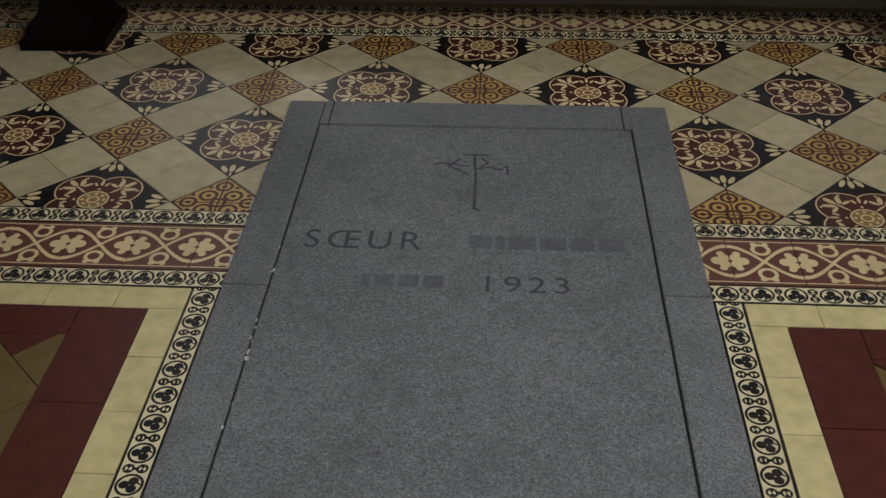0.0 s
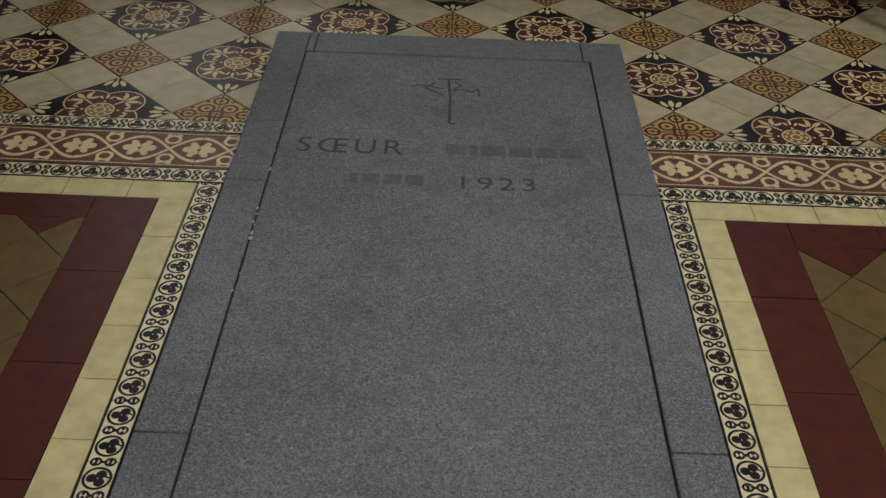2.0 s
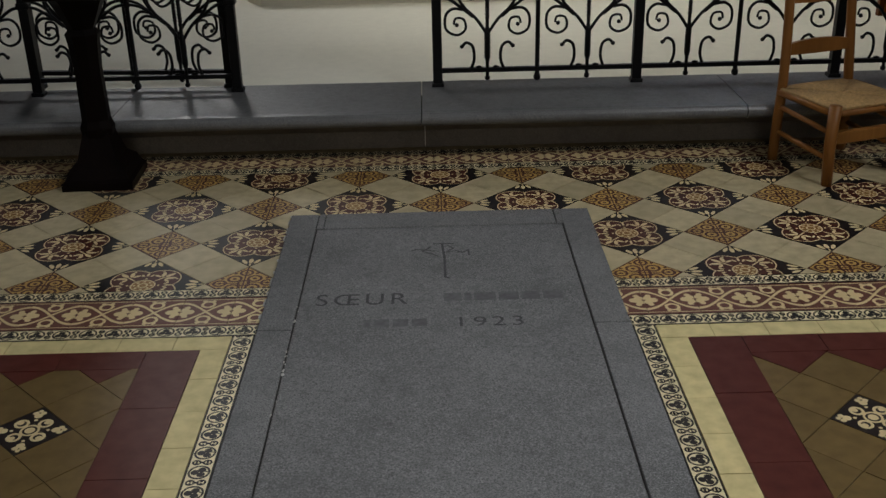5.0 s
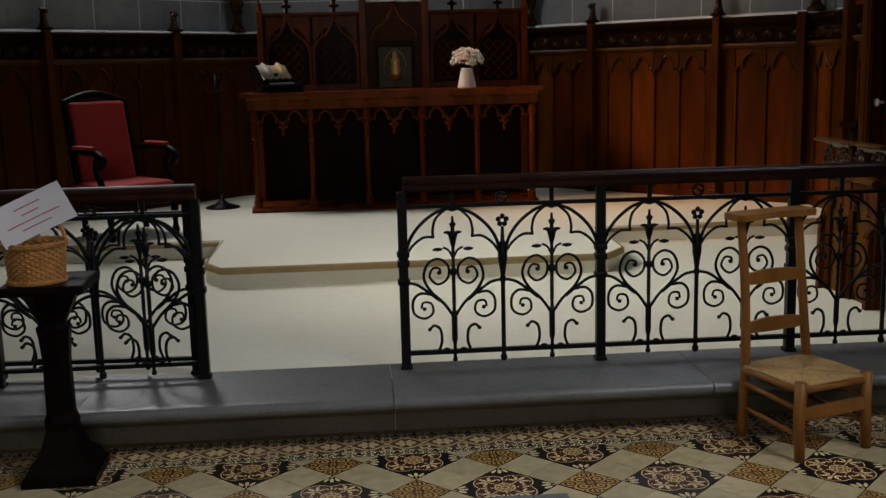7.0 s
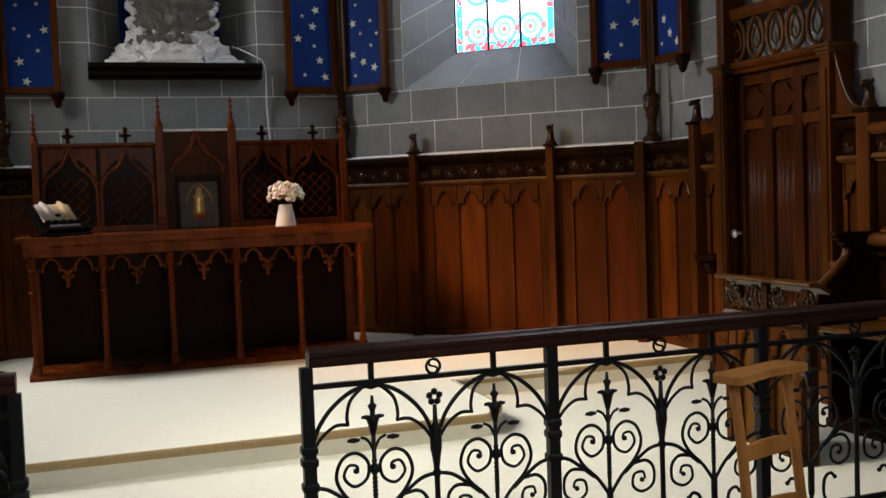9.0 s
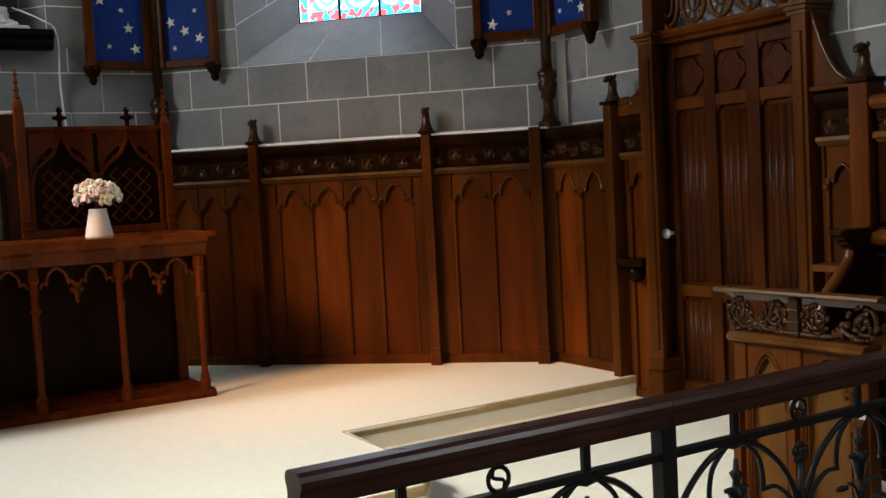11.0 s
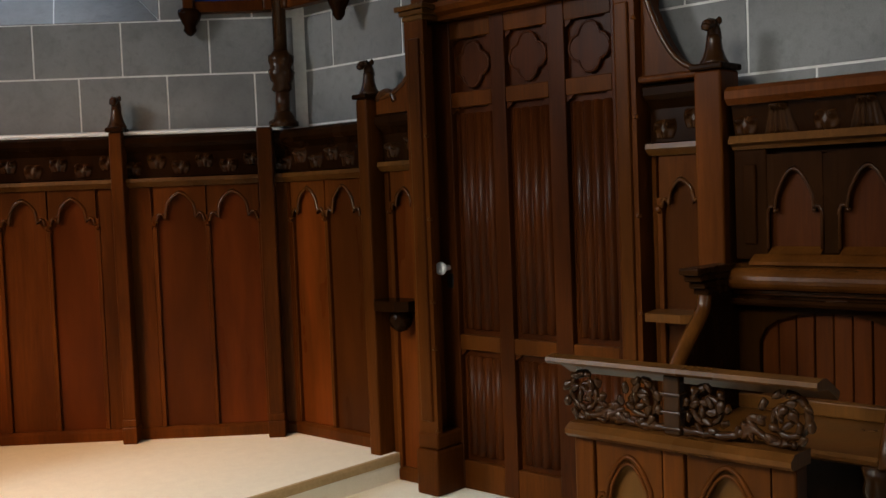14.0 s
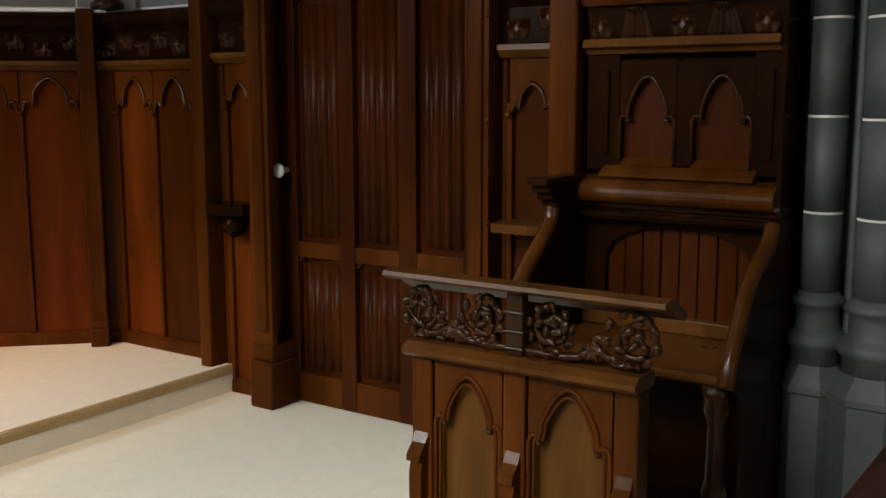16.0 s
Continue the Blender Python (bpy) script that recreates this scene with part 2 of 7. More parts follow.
def paint_big(h):
    def go(n, x, y, base):
        a = n.m("ABSOLUTE", n.m("DIVIDE", x, h))
        b = n.m("ABSOLUTE", n.m("DIVIDE", y, h))
        u, v = n.m("MAXIMUM", a, b), n.m("MINIMUM", a, b)
        c = n.mix(n.any(n.disc(u, v, 0.46, 0, 0.50), n.disc(u, v, 0.25, 0.25, 0.3)), INKY, DRED)
        c = n.mix(n.disc(u, v, 0, 0, 0.27), c, (0.30, 0.16, 0.05))
        cream = n.any(n.ring(u, v, 0.46, 0.0, 0.470, 0.014), n.ring(u, v, 0, 0, 0.27, 0.018), n.ring(u, v, 0, 0, 0.10, 0.02), n.disc(u, v, 0.19, 0.0, 0.035), n.disc(u, v, 0.14, 0.14, 0.035),
                      petal(n, u, v, 0.75, 0.0, 0, 0.13, 0.055), petal(n, u, v, 0.66, 0.14, 42, 0.13, 0.05), petal(n, u, v, 0.52, 0.17, 100, 0.10, 0.04), petal(n, u, v, 0.47, 0.0, 0, 0.16, 0.022),
                      petal(n, u, v, 0.40, 0.40, 45, 0.09, 0.03), petal(n, u, v, 0.44, 0.29, 15, 0.07, 0.028), n.disc(u, v, 0.74, 0.27, 0.03), n.disc(u, v, 0.25, 0.25, 0.03),
                      petal(n, u, v, 0.78, 0.78, 45, 0.13, 0.055), petal(n, u, v, 0.91, 0.70, 72, 0.13, 0.052), petal(n, u, v, 0.93, 0.93, 45, 0.07, 0.02))
        return n.mix(cream, c, CRM)
    return go


def paint_small(h):
    def go(n, x, y, base):
        a = n.m("ABSOLUTE", n.m("DIVIDE", x, h))
        b = n.m("ABSOLUTE", n.m("DIVIDE", y, h))
        u, v = n.m("MAXIMUM", a, b), n.m("MINIMUM", a, b)
        red = n.any(n.m("GREATER_THAN", u, 0.93), n.ring(u, v, 0, 0, 0.2, 0.05), n.ring(u, v, 0.52, 0.0, 0.24, 0.05), n.disc(u, v, 0.52, 0, 0.08),
                    n.ring(u, v, 0.62, 0.62, 0.22, 0.05), n.disc(u, v, 0.62, 0.62, 0.08), n.disc(u, v, 0.86, 0.3, 0.07), n.m("LESS_THAN", n.m("SUBTRACT", u, v), 0.04))
        return n.mix(red, base, DRED)
    return go


def paint_ivy(n, x, y, base):

    u = n.m("SUBTRACT", n.m("MODULO", n.m("ADD", x, 0.6), 0.075), 0.0375)
    up = n.m("ABSOLUTE", u)
    black = n.any(n.m("GREATER_THAN", n.m("ABSOLUTE", y), 0.0268), n.ring(u, y, 0, 0, 0.0228, 0.0026), n.disc(up, y, 0.0088, -0.0055, 0.0092), n.disc(u, y, 0, 0.0095, 0.0092), petal(n, u, y, 0.004, -0.015, 60, 0.007, 0.002),
                  n.ring(up, y, 0.0375, 0.0125, 0.0085, 0.0023), n.ring(up, y, 0.0375, -0.0125, 0.0085, 0.0023), n.disc(up, y, 0.0335, 0.0125, 0.0032), n.disc(up, y, 0.0335, -0.0125, 0.0032), n.disc(up, y, 0.0375, 0.0, 0.0038))
    return n.mix(black, base, INKY)


def paint_scroll(n, x, y, base):
    ph = n.m("MULTIPLY", x, 2 * math.pi / 0.30)
    w1 = n.m("MULTIPLY", n.m("SINE", ph), 0.056)
    near = n.m("LESS_THAN", n.m("ABSOLUTE", n.m("SUBTRACT", n.m("ABSOLUTE", y), n.m("ABSOLUTE", w1))), 0.0062)
    u = n.m("ABSOLUTE", n.m("SUBTRACT", n.m("MODULO", n.m("ADD", x, 1.5), 0.15), 0.075))
    v = n.m("ABSOLUTE", y)
    cream = n.any(near, n.disc(u, v, 0.012, 0.012, 0.013), n.disc(u, v, 0.028, 0.0, 0.014), n.disc(u, v, 0.017, 0.027, 0.009), n.ring(u, v, 0.075, 0.046, 0.018, 0.0045),
                  n.disc(u, v, 0.062, 0.066, 0.007), n.m("GREATER_THAN", v, 0.075))
    cream = n.m("MULTIPLY", cream, n.m("LESS_THAN", v, 0.0785))
    return n.mix(cream, base, CRM)


def paint_ornament(h):
    def go(n, x, y, base):
        a = n.m("ABSOLUTE", n.m("DIVIDE", x, h))
        b = n.m("ABSOLUTE", n.m("DIVIDE", y, h))
        u, v = n.m("MAXIMUM", a, b), n.m("MINIMUM", a, b)
        cream = n.any(n.disc(u, v, 0, 0, 0.17), n.ring(u, v, 0, 0, 0.28, 0.04), n.ring(u, v, 0.55, 0.0, 0.2, 0.05), n.disc(u, v, 0.62, 0.0, 0.11), n.disc(u, v, 0.6, 0.6, 0.14),
                      n.disc(u, v, 0.80, 0.62, 0.10), n.disc(u, v, 0.8, 0.8, 0.08), n.disc(u, v, 0.42, 0.42, 0.06))
        cream = n.m("MULTIPLY", cream, n.m("LESS_THAN", u, 0.92))
        return n.mix(cream, INKY, CRM)
    return go


P_DIA = 0.624
PITCH = P_DIA / math.sqrt(2)
BIG, SML = 0.272, PITCH - 0.272
BIG_T = patterned("quatrefoil tile", DRED, paint_big(BIG / 2))
SMALL_T = patterned("rosette tile", OCH, paint_small(SML / 2))
IVY_T = patterned("ivy border tile", (0.78, 0.68, 0.42), paint_ivy)
SCROLL_T = patterned("scroll border tile", (0.14, 0.05, 0.035), paint_scroll)
ORNA_T = patterned("black ornament tile", INKY, paint_ornament(0.074))


def star_blue():
    n = Nodes("painted blue panel", 0.6, spec=0.08)
    f = n.noise(6.0, 4.0, (1, 1, 1), "World")
    n.color(n.mix(f, (0.006, 0.022, 0.115), (0.012, 0.042, 0.21)))
    return n.mat


BLUE = star_blue()


def stained(name, cells=34.0):
    n = Nodes(name, 0.2)
    v = n.nt.nodes.new("ShaderNodeTexVoronoi")
    v.inputs["Scale"].default_value = cells / 1.4
    n.nt.links.new(n.co.outputs["Object"], v.inputs["Vector"])
    sep = n.nt.nodes.new("ShaderNodeSeparateColor")
    n.nt.links.new(v.outputs["Color"], sep.inputs[0])
    x, y, z = n.xyz()
    ax = n.m("ABSOLUTE", x)
    c = n.mix(n.m("GREATER_THAN", sep.outputs[0], 0.72), (0.80, 0.90, 1.0), (0.35, 0.65, 0.95))
    c = n.mix(n.m("GREATER_THAN", sep.outputs[2], 0.55), c, (0.97, 0.98, 1.0))
    ux = n.m("SUBTRACT", n.m("MODULO", n.m("ADD", x, 1.08), 0.24), 0.12)
    uz = n.m("SUBTRACT", n.m("MODULO", z, 0.34), 0.17)
    c = n.mix(n.ring(ux, uz, 0, 0, 0.105, 0.016), c, (0.10, 0.32, 0.85))
    c = n.mix(n.ring(ux, uz, 0, 0, 0.05, 0.012), c, (0.15, 0.45, 0.9))
    c = n.mix(n.disc(ux, uz, 0, 0, 0.022), c, (0.85, 0.15, 0.12))
    c = n.mix(n.disc(n.m("ABSOLUTE", ux), n.m("ABSOLUTE", uz), 0.12, 0.0, 0.028), c, (0.80, 0.16, 0.16))
    edge = n.any(n.m("GREATER_THAN", ax, 0.385), n.m("LESS_THAN", z, 0.075))
    dots = n.m("GREATER_THAN", sep.outputs[1], 0.62)
    c = n.mix(edge, c, n.mix(dots, (0.05, 0.50, 0.80), (0.85, 0.10, 0.12)))
    c = n.mix(n.any(n.m("GREATER_THAN", ax, 0.445), n.m("LESS_THAN", n.m("ABSOLUTE", n.m("SUBTRACT", ax, 0.385)), 0.006)), c, (0.75, 0.9, 1.0))
    n.color((0.02, 0.02, 0.02))
    n.put(n.b.inputs["Emission Color"], c)
    n.b.inputs["Emission Strength"].default_value = 3.0
    return n.mat


GLASS = stained("daylit stained glass")


# ---------------------------------------------------------------- mesh helpers
def mesh_of(bm, name, mat, smooth=False):
    bmesh.ops.recalc_face_normals(bm, faces=bm.faces)
    me = bpy.data.meshes.new(name)
    bm.to_mesh(me)
    bm.free()
    me.materials.append(mat)
    if smooth:
        for p in me.polygons:
            p.use_smooth = True
    return me


def part(name, bm, mat, parent=None, label="", smooth=False):
    ob = new(name, mesh_of(bm, name, mat, smooth))
    if parent is not None:
        ob.parent = parent
    if label:
        ob["label"] = label
    return ob


def thing(name, label, category, group="", kind="", m=None):
    ob = new(name)
    ob.empty_display_size = 0.1
    if m is not None:
        ob.matrix_world = m
    return tagged(ob, label, category, group, kind)


def share(name, me, parent, m):
    ob = new(name, me)
    ob.parent = parent
    ob.matrix_basis = m
    return ob


def box(bm, x0, x1, y0, y1, z0, z1, bev=0.0, m=None):
    vs = [bm.verts.new((x, y, z)) for z in (z0, z1) for x, y in ((x0, y0), (x1, y0), (x1, y1), (x0, y1))]
    fs = [bm.faces.new([vs[i] for i in f]) for f in ((3, 2, 1, 0), (4, 5, 6, 7), (0, 1, 5, 4), (1, 2, 6, 5), (2, 3, 7, 6), (3, 0, 4, 7))]
    if bev > 0:
        es = list({e for f in fs for e in f.edges})
        r = bmesh.ops.bevel(bm, geom=es, offset=bev, segments=2, affect="EDGES", profile=0.5)
        vs = list({v for f in r["faces"] for v in f.verts} | {v for v in vs if v.is_valid})
    if m is not None:
        for v in vs:
            v.co = m @ v.co
    return vs


def prism(bm, pts, z0, z1, m=None):
    """A flat outline in x and y, raised from z0 to z1."""
    lo = [bm.verts.new((x, y, z0)) for x, y in pts]
    hi = [bm.verts.new((x, y, z1)) for x, y in pts]
    n = len(pts)
    bm.faces.new(lo[::-1])
    bm.faces.new(hi)
    for i in range(n):
        bm.faces.new((lo[i], lo[(i + 1) % n], hi[(i + 1) % n], hi[i]))
    if m is not None:
        for v in lo + hi:
            v.co = m @ v.co


def extrude_profile(bm, prof, s0, s1, m=None):
    """A moulding: outline (d, z) carried along x from s0 to s1."""
    a = [bm.verts.new((s0, d, z)) for d, z in prof]
    b = [bm.verts.new((s1, d, z)) for d, z in prof]
    n = len(prof)
    bm.faces.new(a)
    bm.faces.new(b[::-1])
    for i in range(n):
        bm.faces.new((a[i], b[i], b[(i + 1) % n], a[(i + 1) % n]))
    if m is not None:
        for v in a + b:
            v.co = m @ v.co


def lathe(bm, prof, cx=0, cy=0, seg=16, m=None):
    rings = []
    for r, z in prof:
        rings.append([bm.verts.new((cx + r * math.cos(2 * math.pi * i / seg), cy + r * math.sin(2 * math.pi * i / seg), z)) for i in range(seg)])
    for a, b in zip(rings, rings[1:]):
        for i in range(seg):
            bm.faces.new((a[i], a[(i + 1) % seg], b[(i + 1) % seg], b[i]))
    bm.faces.new(rings[0][::-1])
    bm.faces.new(rings[-1])
    if m is not None:
        for r in rings:
            for v in r:
                v.co = m @ v.co


def tube(bm, pts, r, seg=6, r1=None, m=None):
    pts = [Vector(p) for p in pts]
    rings = []
    up = Vector((0, 1, 0))
    for i, p in enumerate(pts):
        t = (pts[min(i + 1, len(pts) - 1)] - pts[max(i - 1, 0)]).normalized()
        a = t.cross(up)
        if a.length < 0.05:
            a = t.cross(Vector((1, 0, 0)))
        a.normalize()
        b = a.cross(t)
        rr = r if r1 is None else r + (r1 - r) * i / (len(pts) - 1)
        ring = [bm.verts.new(p + rr * (math.cos(2 * math.pi * k / seg) * a + math.sin(2 * math.pi * k / seg) * b)) for k in range(seg)]
        rings.append(ring)
    for a, b in zip(rings, rings[1:]):
        for i in range(seg):
            bm.faces.new((a[i], a[(i + 1) % seg], b[(i + 1) % seg], b[i]))
    bm.faces.new(rings[0][::-1])
    bm.faces.new(rings[-1])
    if m is not None:
        for r_ in rings:
            for v in r_:
                v.co = m @ v.co


def ball(bm, c, r, sx=1, sy=1, sz=1, sub=1):
    bmesh.ops.create_icosphere(bm, subdivisions=sub, radius=r, matrix=Matrix.Translation(c) @ Matrix.Diagonal((sx, sy, sz, 1)))


def smooth_path(pts, n=5):
    """Points on a smooth curve through pts."""
    out = []
    P = [Vector(p) for p in pts]
    for i in range(len(P) - 1):
        p0, p1, p2, p3 = P[max(i - 1, 0)], P[i], P[i + 1], P[min(i + 2, len(P) - 1)]
        for k in range(n):
            t = k / n
            out.append(0.5 * ((2 * p1) + (p2 - p0) * t + (2 * p0 - 5 * p1 + 4 * p2 - p3) * t * t + (3 * p1 - p0 - 3 * p2 + p3) * t ** 3))
    return out + [P[-1]]


def wall_frame(p, q):
    """Local x along the wall from p to q, y into the room, z up."""
    u = Vector((q[0] - p[0], q[1] - p[1], 0)).normalized()
    n = Vector((u.y, -u.x, 0))
    return Matrix(((u.x, n.x, 0, p[0]), (u.y, n.y, 0, p[1]), (0, 0, 1, 0), (0, 0, 0, 1)))


def trefoil(t):
    """Height of a cusped arch, for t from -1 to 1 across it, in half widths over the springing."""
    a = abs(t)
    if a < 0.62:
        return 0.30 + 1.05 * (1 - (a / 0.80) ** 1.7) * 0.86
    return math.sqrt(max(0.0, 0.19 ** 2 - (a - 0.81) ** 2)) * 1.9


def pointed(t):
    return math.sqrt(max(0.0, 4 - (abs(t) + 1) ** 2))


def stall_arch(t):
    """A pointed trefoil: a broad ogival head on two round side cusps."""
    a = abs(t)
    if a < 0.70:
        return 0.22 + 1.45 * (1 - (a / 0.80) ** 1.9) * 0.92
    return math.sqrt(max(0.0, 0.15 ** 2 - (a - 0.85) ** 2)) * 1.5


def spandrel(bm, s0, s1, spring, ztop, d0, d1, m, fn=trefoil, scale=1.0, n=22):
    """The solid over an arch between s0 and s1, from depth d0 to d1."""
    mid, hw = (s0 + s1) / 2, (s1 - s0) / 2
    rows = []
    for i in range(n + 1):
        t = -1 + 2 * i / n
        z = min(spring + fn(t) * hw * scale, ztop - 0.004)
        s = mid + t * hw
        rows.append([bm.verts.new(m @ Vector(c)) for c in ((s, d0, z), (s, d1, z), (s, d1, ztop), (s, d0, ztop))])
    for a, b in zip(rows, rows[1:]):
        for k in range(4):
            bm.faces.new((a[k], b[k], b[(k + 1) % 4], a[(k + 1) % 4]))
    bm.faces.new(rows[0])
    bm.faces.new(rows[-1][::-1])


def arch_line(s0, s1, spring, d, fn=trefoil, scale=1.0, n=22):
    mid, hw = (s0 + s1) / 2, (s1 - s0) / 2
    return [(mid + (-1 + 2 * i / n) * hw, d, spring + fn(-1 + 2 * i / n) * hw * scale) for i in range(n + 1)]


# ---------------------------------------------------------------- large structure
ZL, ZU, ZP = 0.215, 0.335, 1.85           # chancel floor, dais, top of the panelling
CR, CL = (1.50, 8.90), (-1.27, 8.90)      # corners of the apse
DR, DL = (3.45, 6.95), (-3.22, 6.95)
NEAR = 3.95
M_BACK, M_FR, M_FL = wall_frame(CL, CR), wall_frame(CR, DR), wall_frame(DL, CL)
M_R, M_L = wall_frame(DR, (DR[0], NEAR)), wall_frame((DL[0], NEAR), DL)
FACET = (Vector(DR) - Vector(CR)).length
BACKW = CR[0] - CL[0]
ROOF = 6.4

floor = part("floor", (lambda bm: (box(bm, -3.6, 3.9, -5.0, 3.10, -0.12, -0.012), bm)[1])(bmesh.new()), GROOVE)
tagged(floor, "patterned encaustic tile floor of the nave", "floor", kind="structure")

bm = bmesh.new()
box(bm, -3.6, 3.9, 3.09, 9.3, -0.1, ZL)
chancel_floor = part("chancel_floor", bm, CARPET)
tagged(chancel_floor, "cream carpet over the raised chancel floor", "floor", kind="structure")

# stone step with a rounded overhanging nose
step = thing("altar_step", "worn grey stone step edge before the chancel", "step", kind="structure")
prof = [(3.30, ZL - 0.06), (3.30, ZL + 0.004), (2.85, ZL + 0.004)]
prof += [(2.838 - 0.028 * math.sin(a), ZL - 0.024 + 0.028 * math.cos(a)) for a in [k * math.pi / 8 for k in range(1, 9)]]
prof += [(2.90, ZL - 0.055)]
edges = [-3.55, -2.35, -1.30, -0.07, 1.22, 2.40, 3.85]
for a, b in zip(edges, edges[1:]):
    bm = bmesh.new()
    extrude_profile(bm, [(d, z) for d, z in prof], a + 0.002, b - 0.002)
    part("stone_tread", bm, STEP, step, smooth=False)
for a, b in zip([-3.55, -1.9, -0.06, 1.7], [-1.9, -0.06, 1.7, 3.85]):
    bm = bmesh.new()
    box(bm, a + 0.002, b - 0.002, 3.058, 3.12, -0.01, ZL - 0.058)
    part("stone_riser", bm, RISER, step)
    bm = bmesh.new()
    extrude_profile(bm, [(3.09, ZL - 0.056), (2.88, ZL - 0.056), (2.89, ZL - 0.068), (2.96, ZL - 0.085), (3.02, ZL - 0.110), (3.052, ZL - 0.140), (3.09, ZL - 0.145)], a + 0.002, b - 0.002)
    part("cove_moulding", bm, RISER, step)

# the carpeted dais of the altar, with a projecting middle
bm = bmesh.new()
dais_pts = [(3.50, 6.22), (3.50, 8.9), (1.6, 9.0), (-1.4, 9.0), (-3.27, 8.9), (-3.27, 6.20), (-1.15, 6.18), (-1.15, 5.32), (-1.03, 5.12), (1.34, 5.12), (1.50, 5.34), (1.50, 6.18)]
prism(bm, dais_pts, ZL, ZU)
bmesh.ops.bevel(bm, geom=[e for e in bm.edges if all(v.co.z > ZU - 0.001 for v in e.verts)], offset=0.014, segments=3, affect="EDGES")
tagged(part("dais", bm, CARPET), "cream carpeted altar dais one step high", "platform", kind="structure")
bm = bmesh.new()
for (xa, ya), (xb, yb) in zip(dais_pts[5:] + dais_pts[:0], dais_pts[6:] + dais_pts[:1]):
    e = Vector((xb - xa, yb - ya, 0))
    m = pose(xa, ya, 0, 0, 0, math.degrees(math.atan2(e.y, e.x)))
    extrude_profile(bm, [(-0.004, ZU - 0.040), (0.0035, ZU - 0.040), (0.0045, ZU - 0.012), (0.0015, ZU + 0.0005), (-0.008, ZU + 0.003), (-0.010, ZU - 0.02)], 0.0, e.length, m @ Matrix.Diagonal((1, -1, 1, 1)))
tagged(part("carpet_nosing", bm, NOSING), "tan edging along the dais carpet", "edging", kind="structure")


def stone_quad(parent, P, rows, cols, lift=0.003, gap=0.004, shift=0.5, skip=None):
    """Blocks laid on the flat quad P (four corners: low left, low right, high right, high left)."""
    a, b, c, d = [Vector(p) for p in P]
    nrm = (b - a).cross(d - a).normalized()
    at = lambda s, t: (a + (b - a) * s) * (1 - t) + (d + (c - d) * s) * t
    W, H = (b - a).length, (d - a).length
    for r in range(rows):
        off = shift * (r % 2) / cols
        cuts = sorted({0.0, 1.0, *[k / cols + off for k in range(cols) if 0.02 < k / cols + off < 0.98]})
        for s0, s1 in zip(cuts, cuts[1:]):
            t0, t1 = r / rows, (r + 1) / rows
            g, h = gap / W, gap / H
            q = [at(s0 + g, t0 + h), at(s1 - g, t0 + h), at(s1 - g, t1 - h), at(s0 + g, t1 - h)]
            mid = sum(q, Vector()) / 4
            if skip and skip((s0 + s1) / 2 * W, (t0 + t1) / 2):
                continue
            bm = bmesh.new()
            lo = [bm.verts.new(p - mid) for p in q]
            hi = [bm.verts.new(p - mid + nrm * lift) for p in q]
            bm.faces.new(hi)
            for i in range(4):
                bm.faces.new((lo[i], lo[(i + 1) % 4], hi[(i + 1) % 4], hi[i]))
            ob = part("stone_block", bm, BLOCK, parent)
            ob.location = mid


def grid_blocks(parent, M, s0, s1, z0, z1, course, length, phase=0.011, d=0.0):
    """Courses of blocks in half bond; the joints count along the wall from phase."""
    rows = max(1, round((z1 - z0) / course))
    h = (z1 - z0) / rows
    for r in range(rows):
        za = z0 + r * h
        k = (round(za / course) + 1) % 2
        p = phase + k * length / 2
        first = math.floor((s0 - p) / length)
        cuts = [s0] + [p + j * length for j in range(first, first + 40) if s0 + 0.03 < p + j * length < s1 - 0.03] + [s1]
        for a, b in zip(cuts, cuts[1:]):
            P = [M @ Vector((s, d, z)) for s, z in ((a, za), (b, za), (b, za + h), (a, za + h))]
            stone_quad(parent, P, 1, 1, 0.003, 0.0048)


WALL_D = -0.05       # the stone face lies behind the panelling's face
COURSE = 0.285


def solid_wall(name, M, s0, s1, z0, z1, label, thick=0.45, d=WALL_D):
    bm = bmesh.new()
    box(bm, s0, s1, d - thick, d, z0, z1, m=M)
    w = part(name, bm, MORTAR)
    return tagged(w, label, "wall", kind="structure")


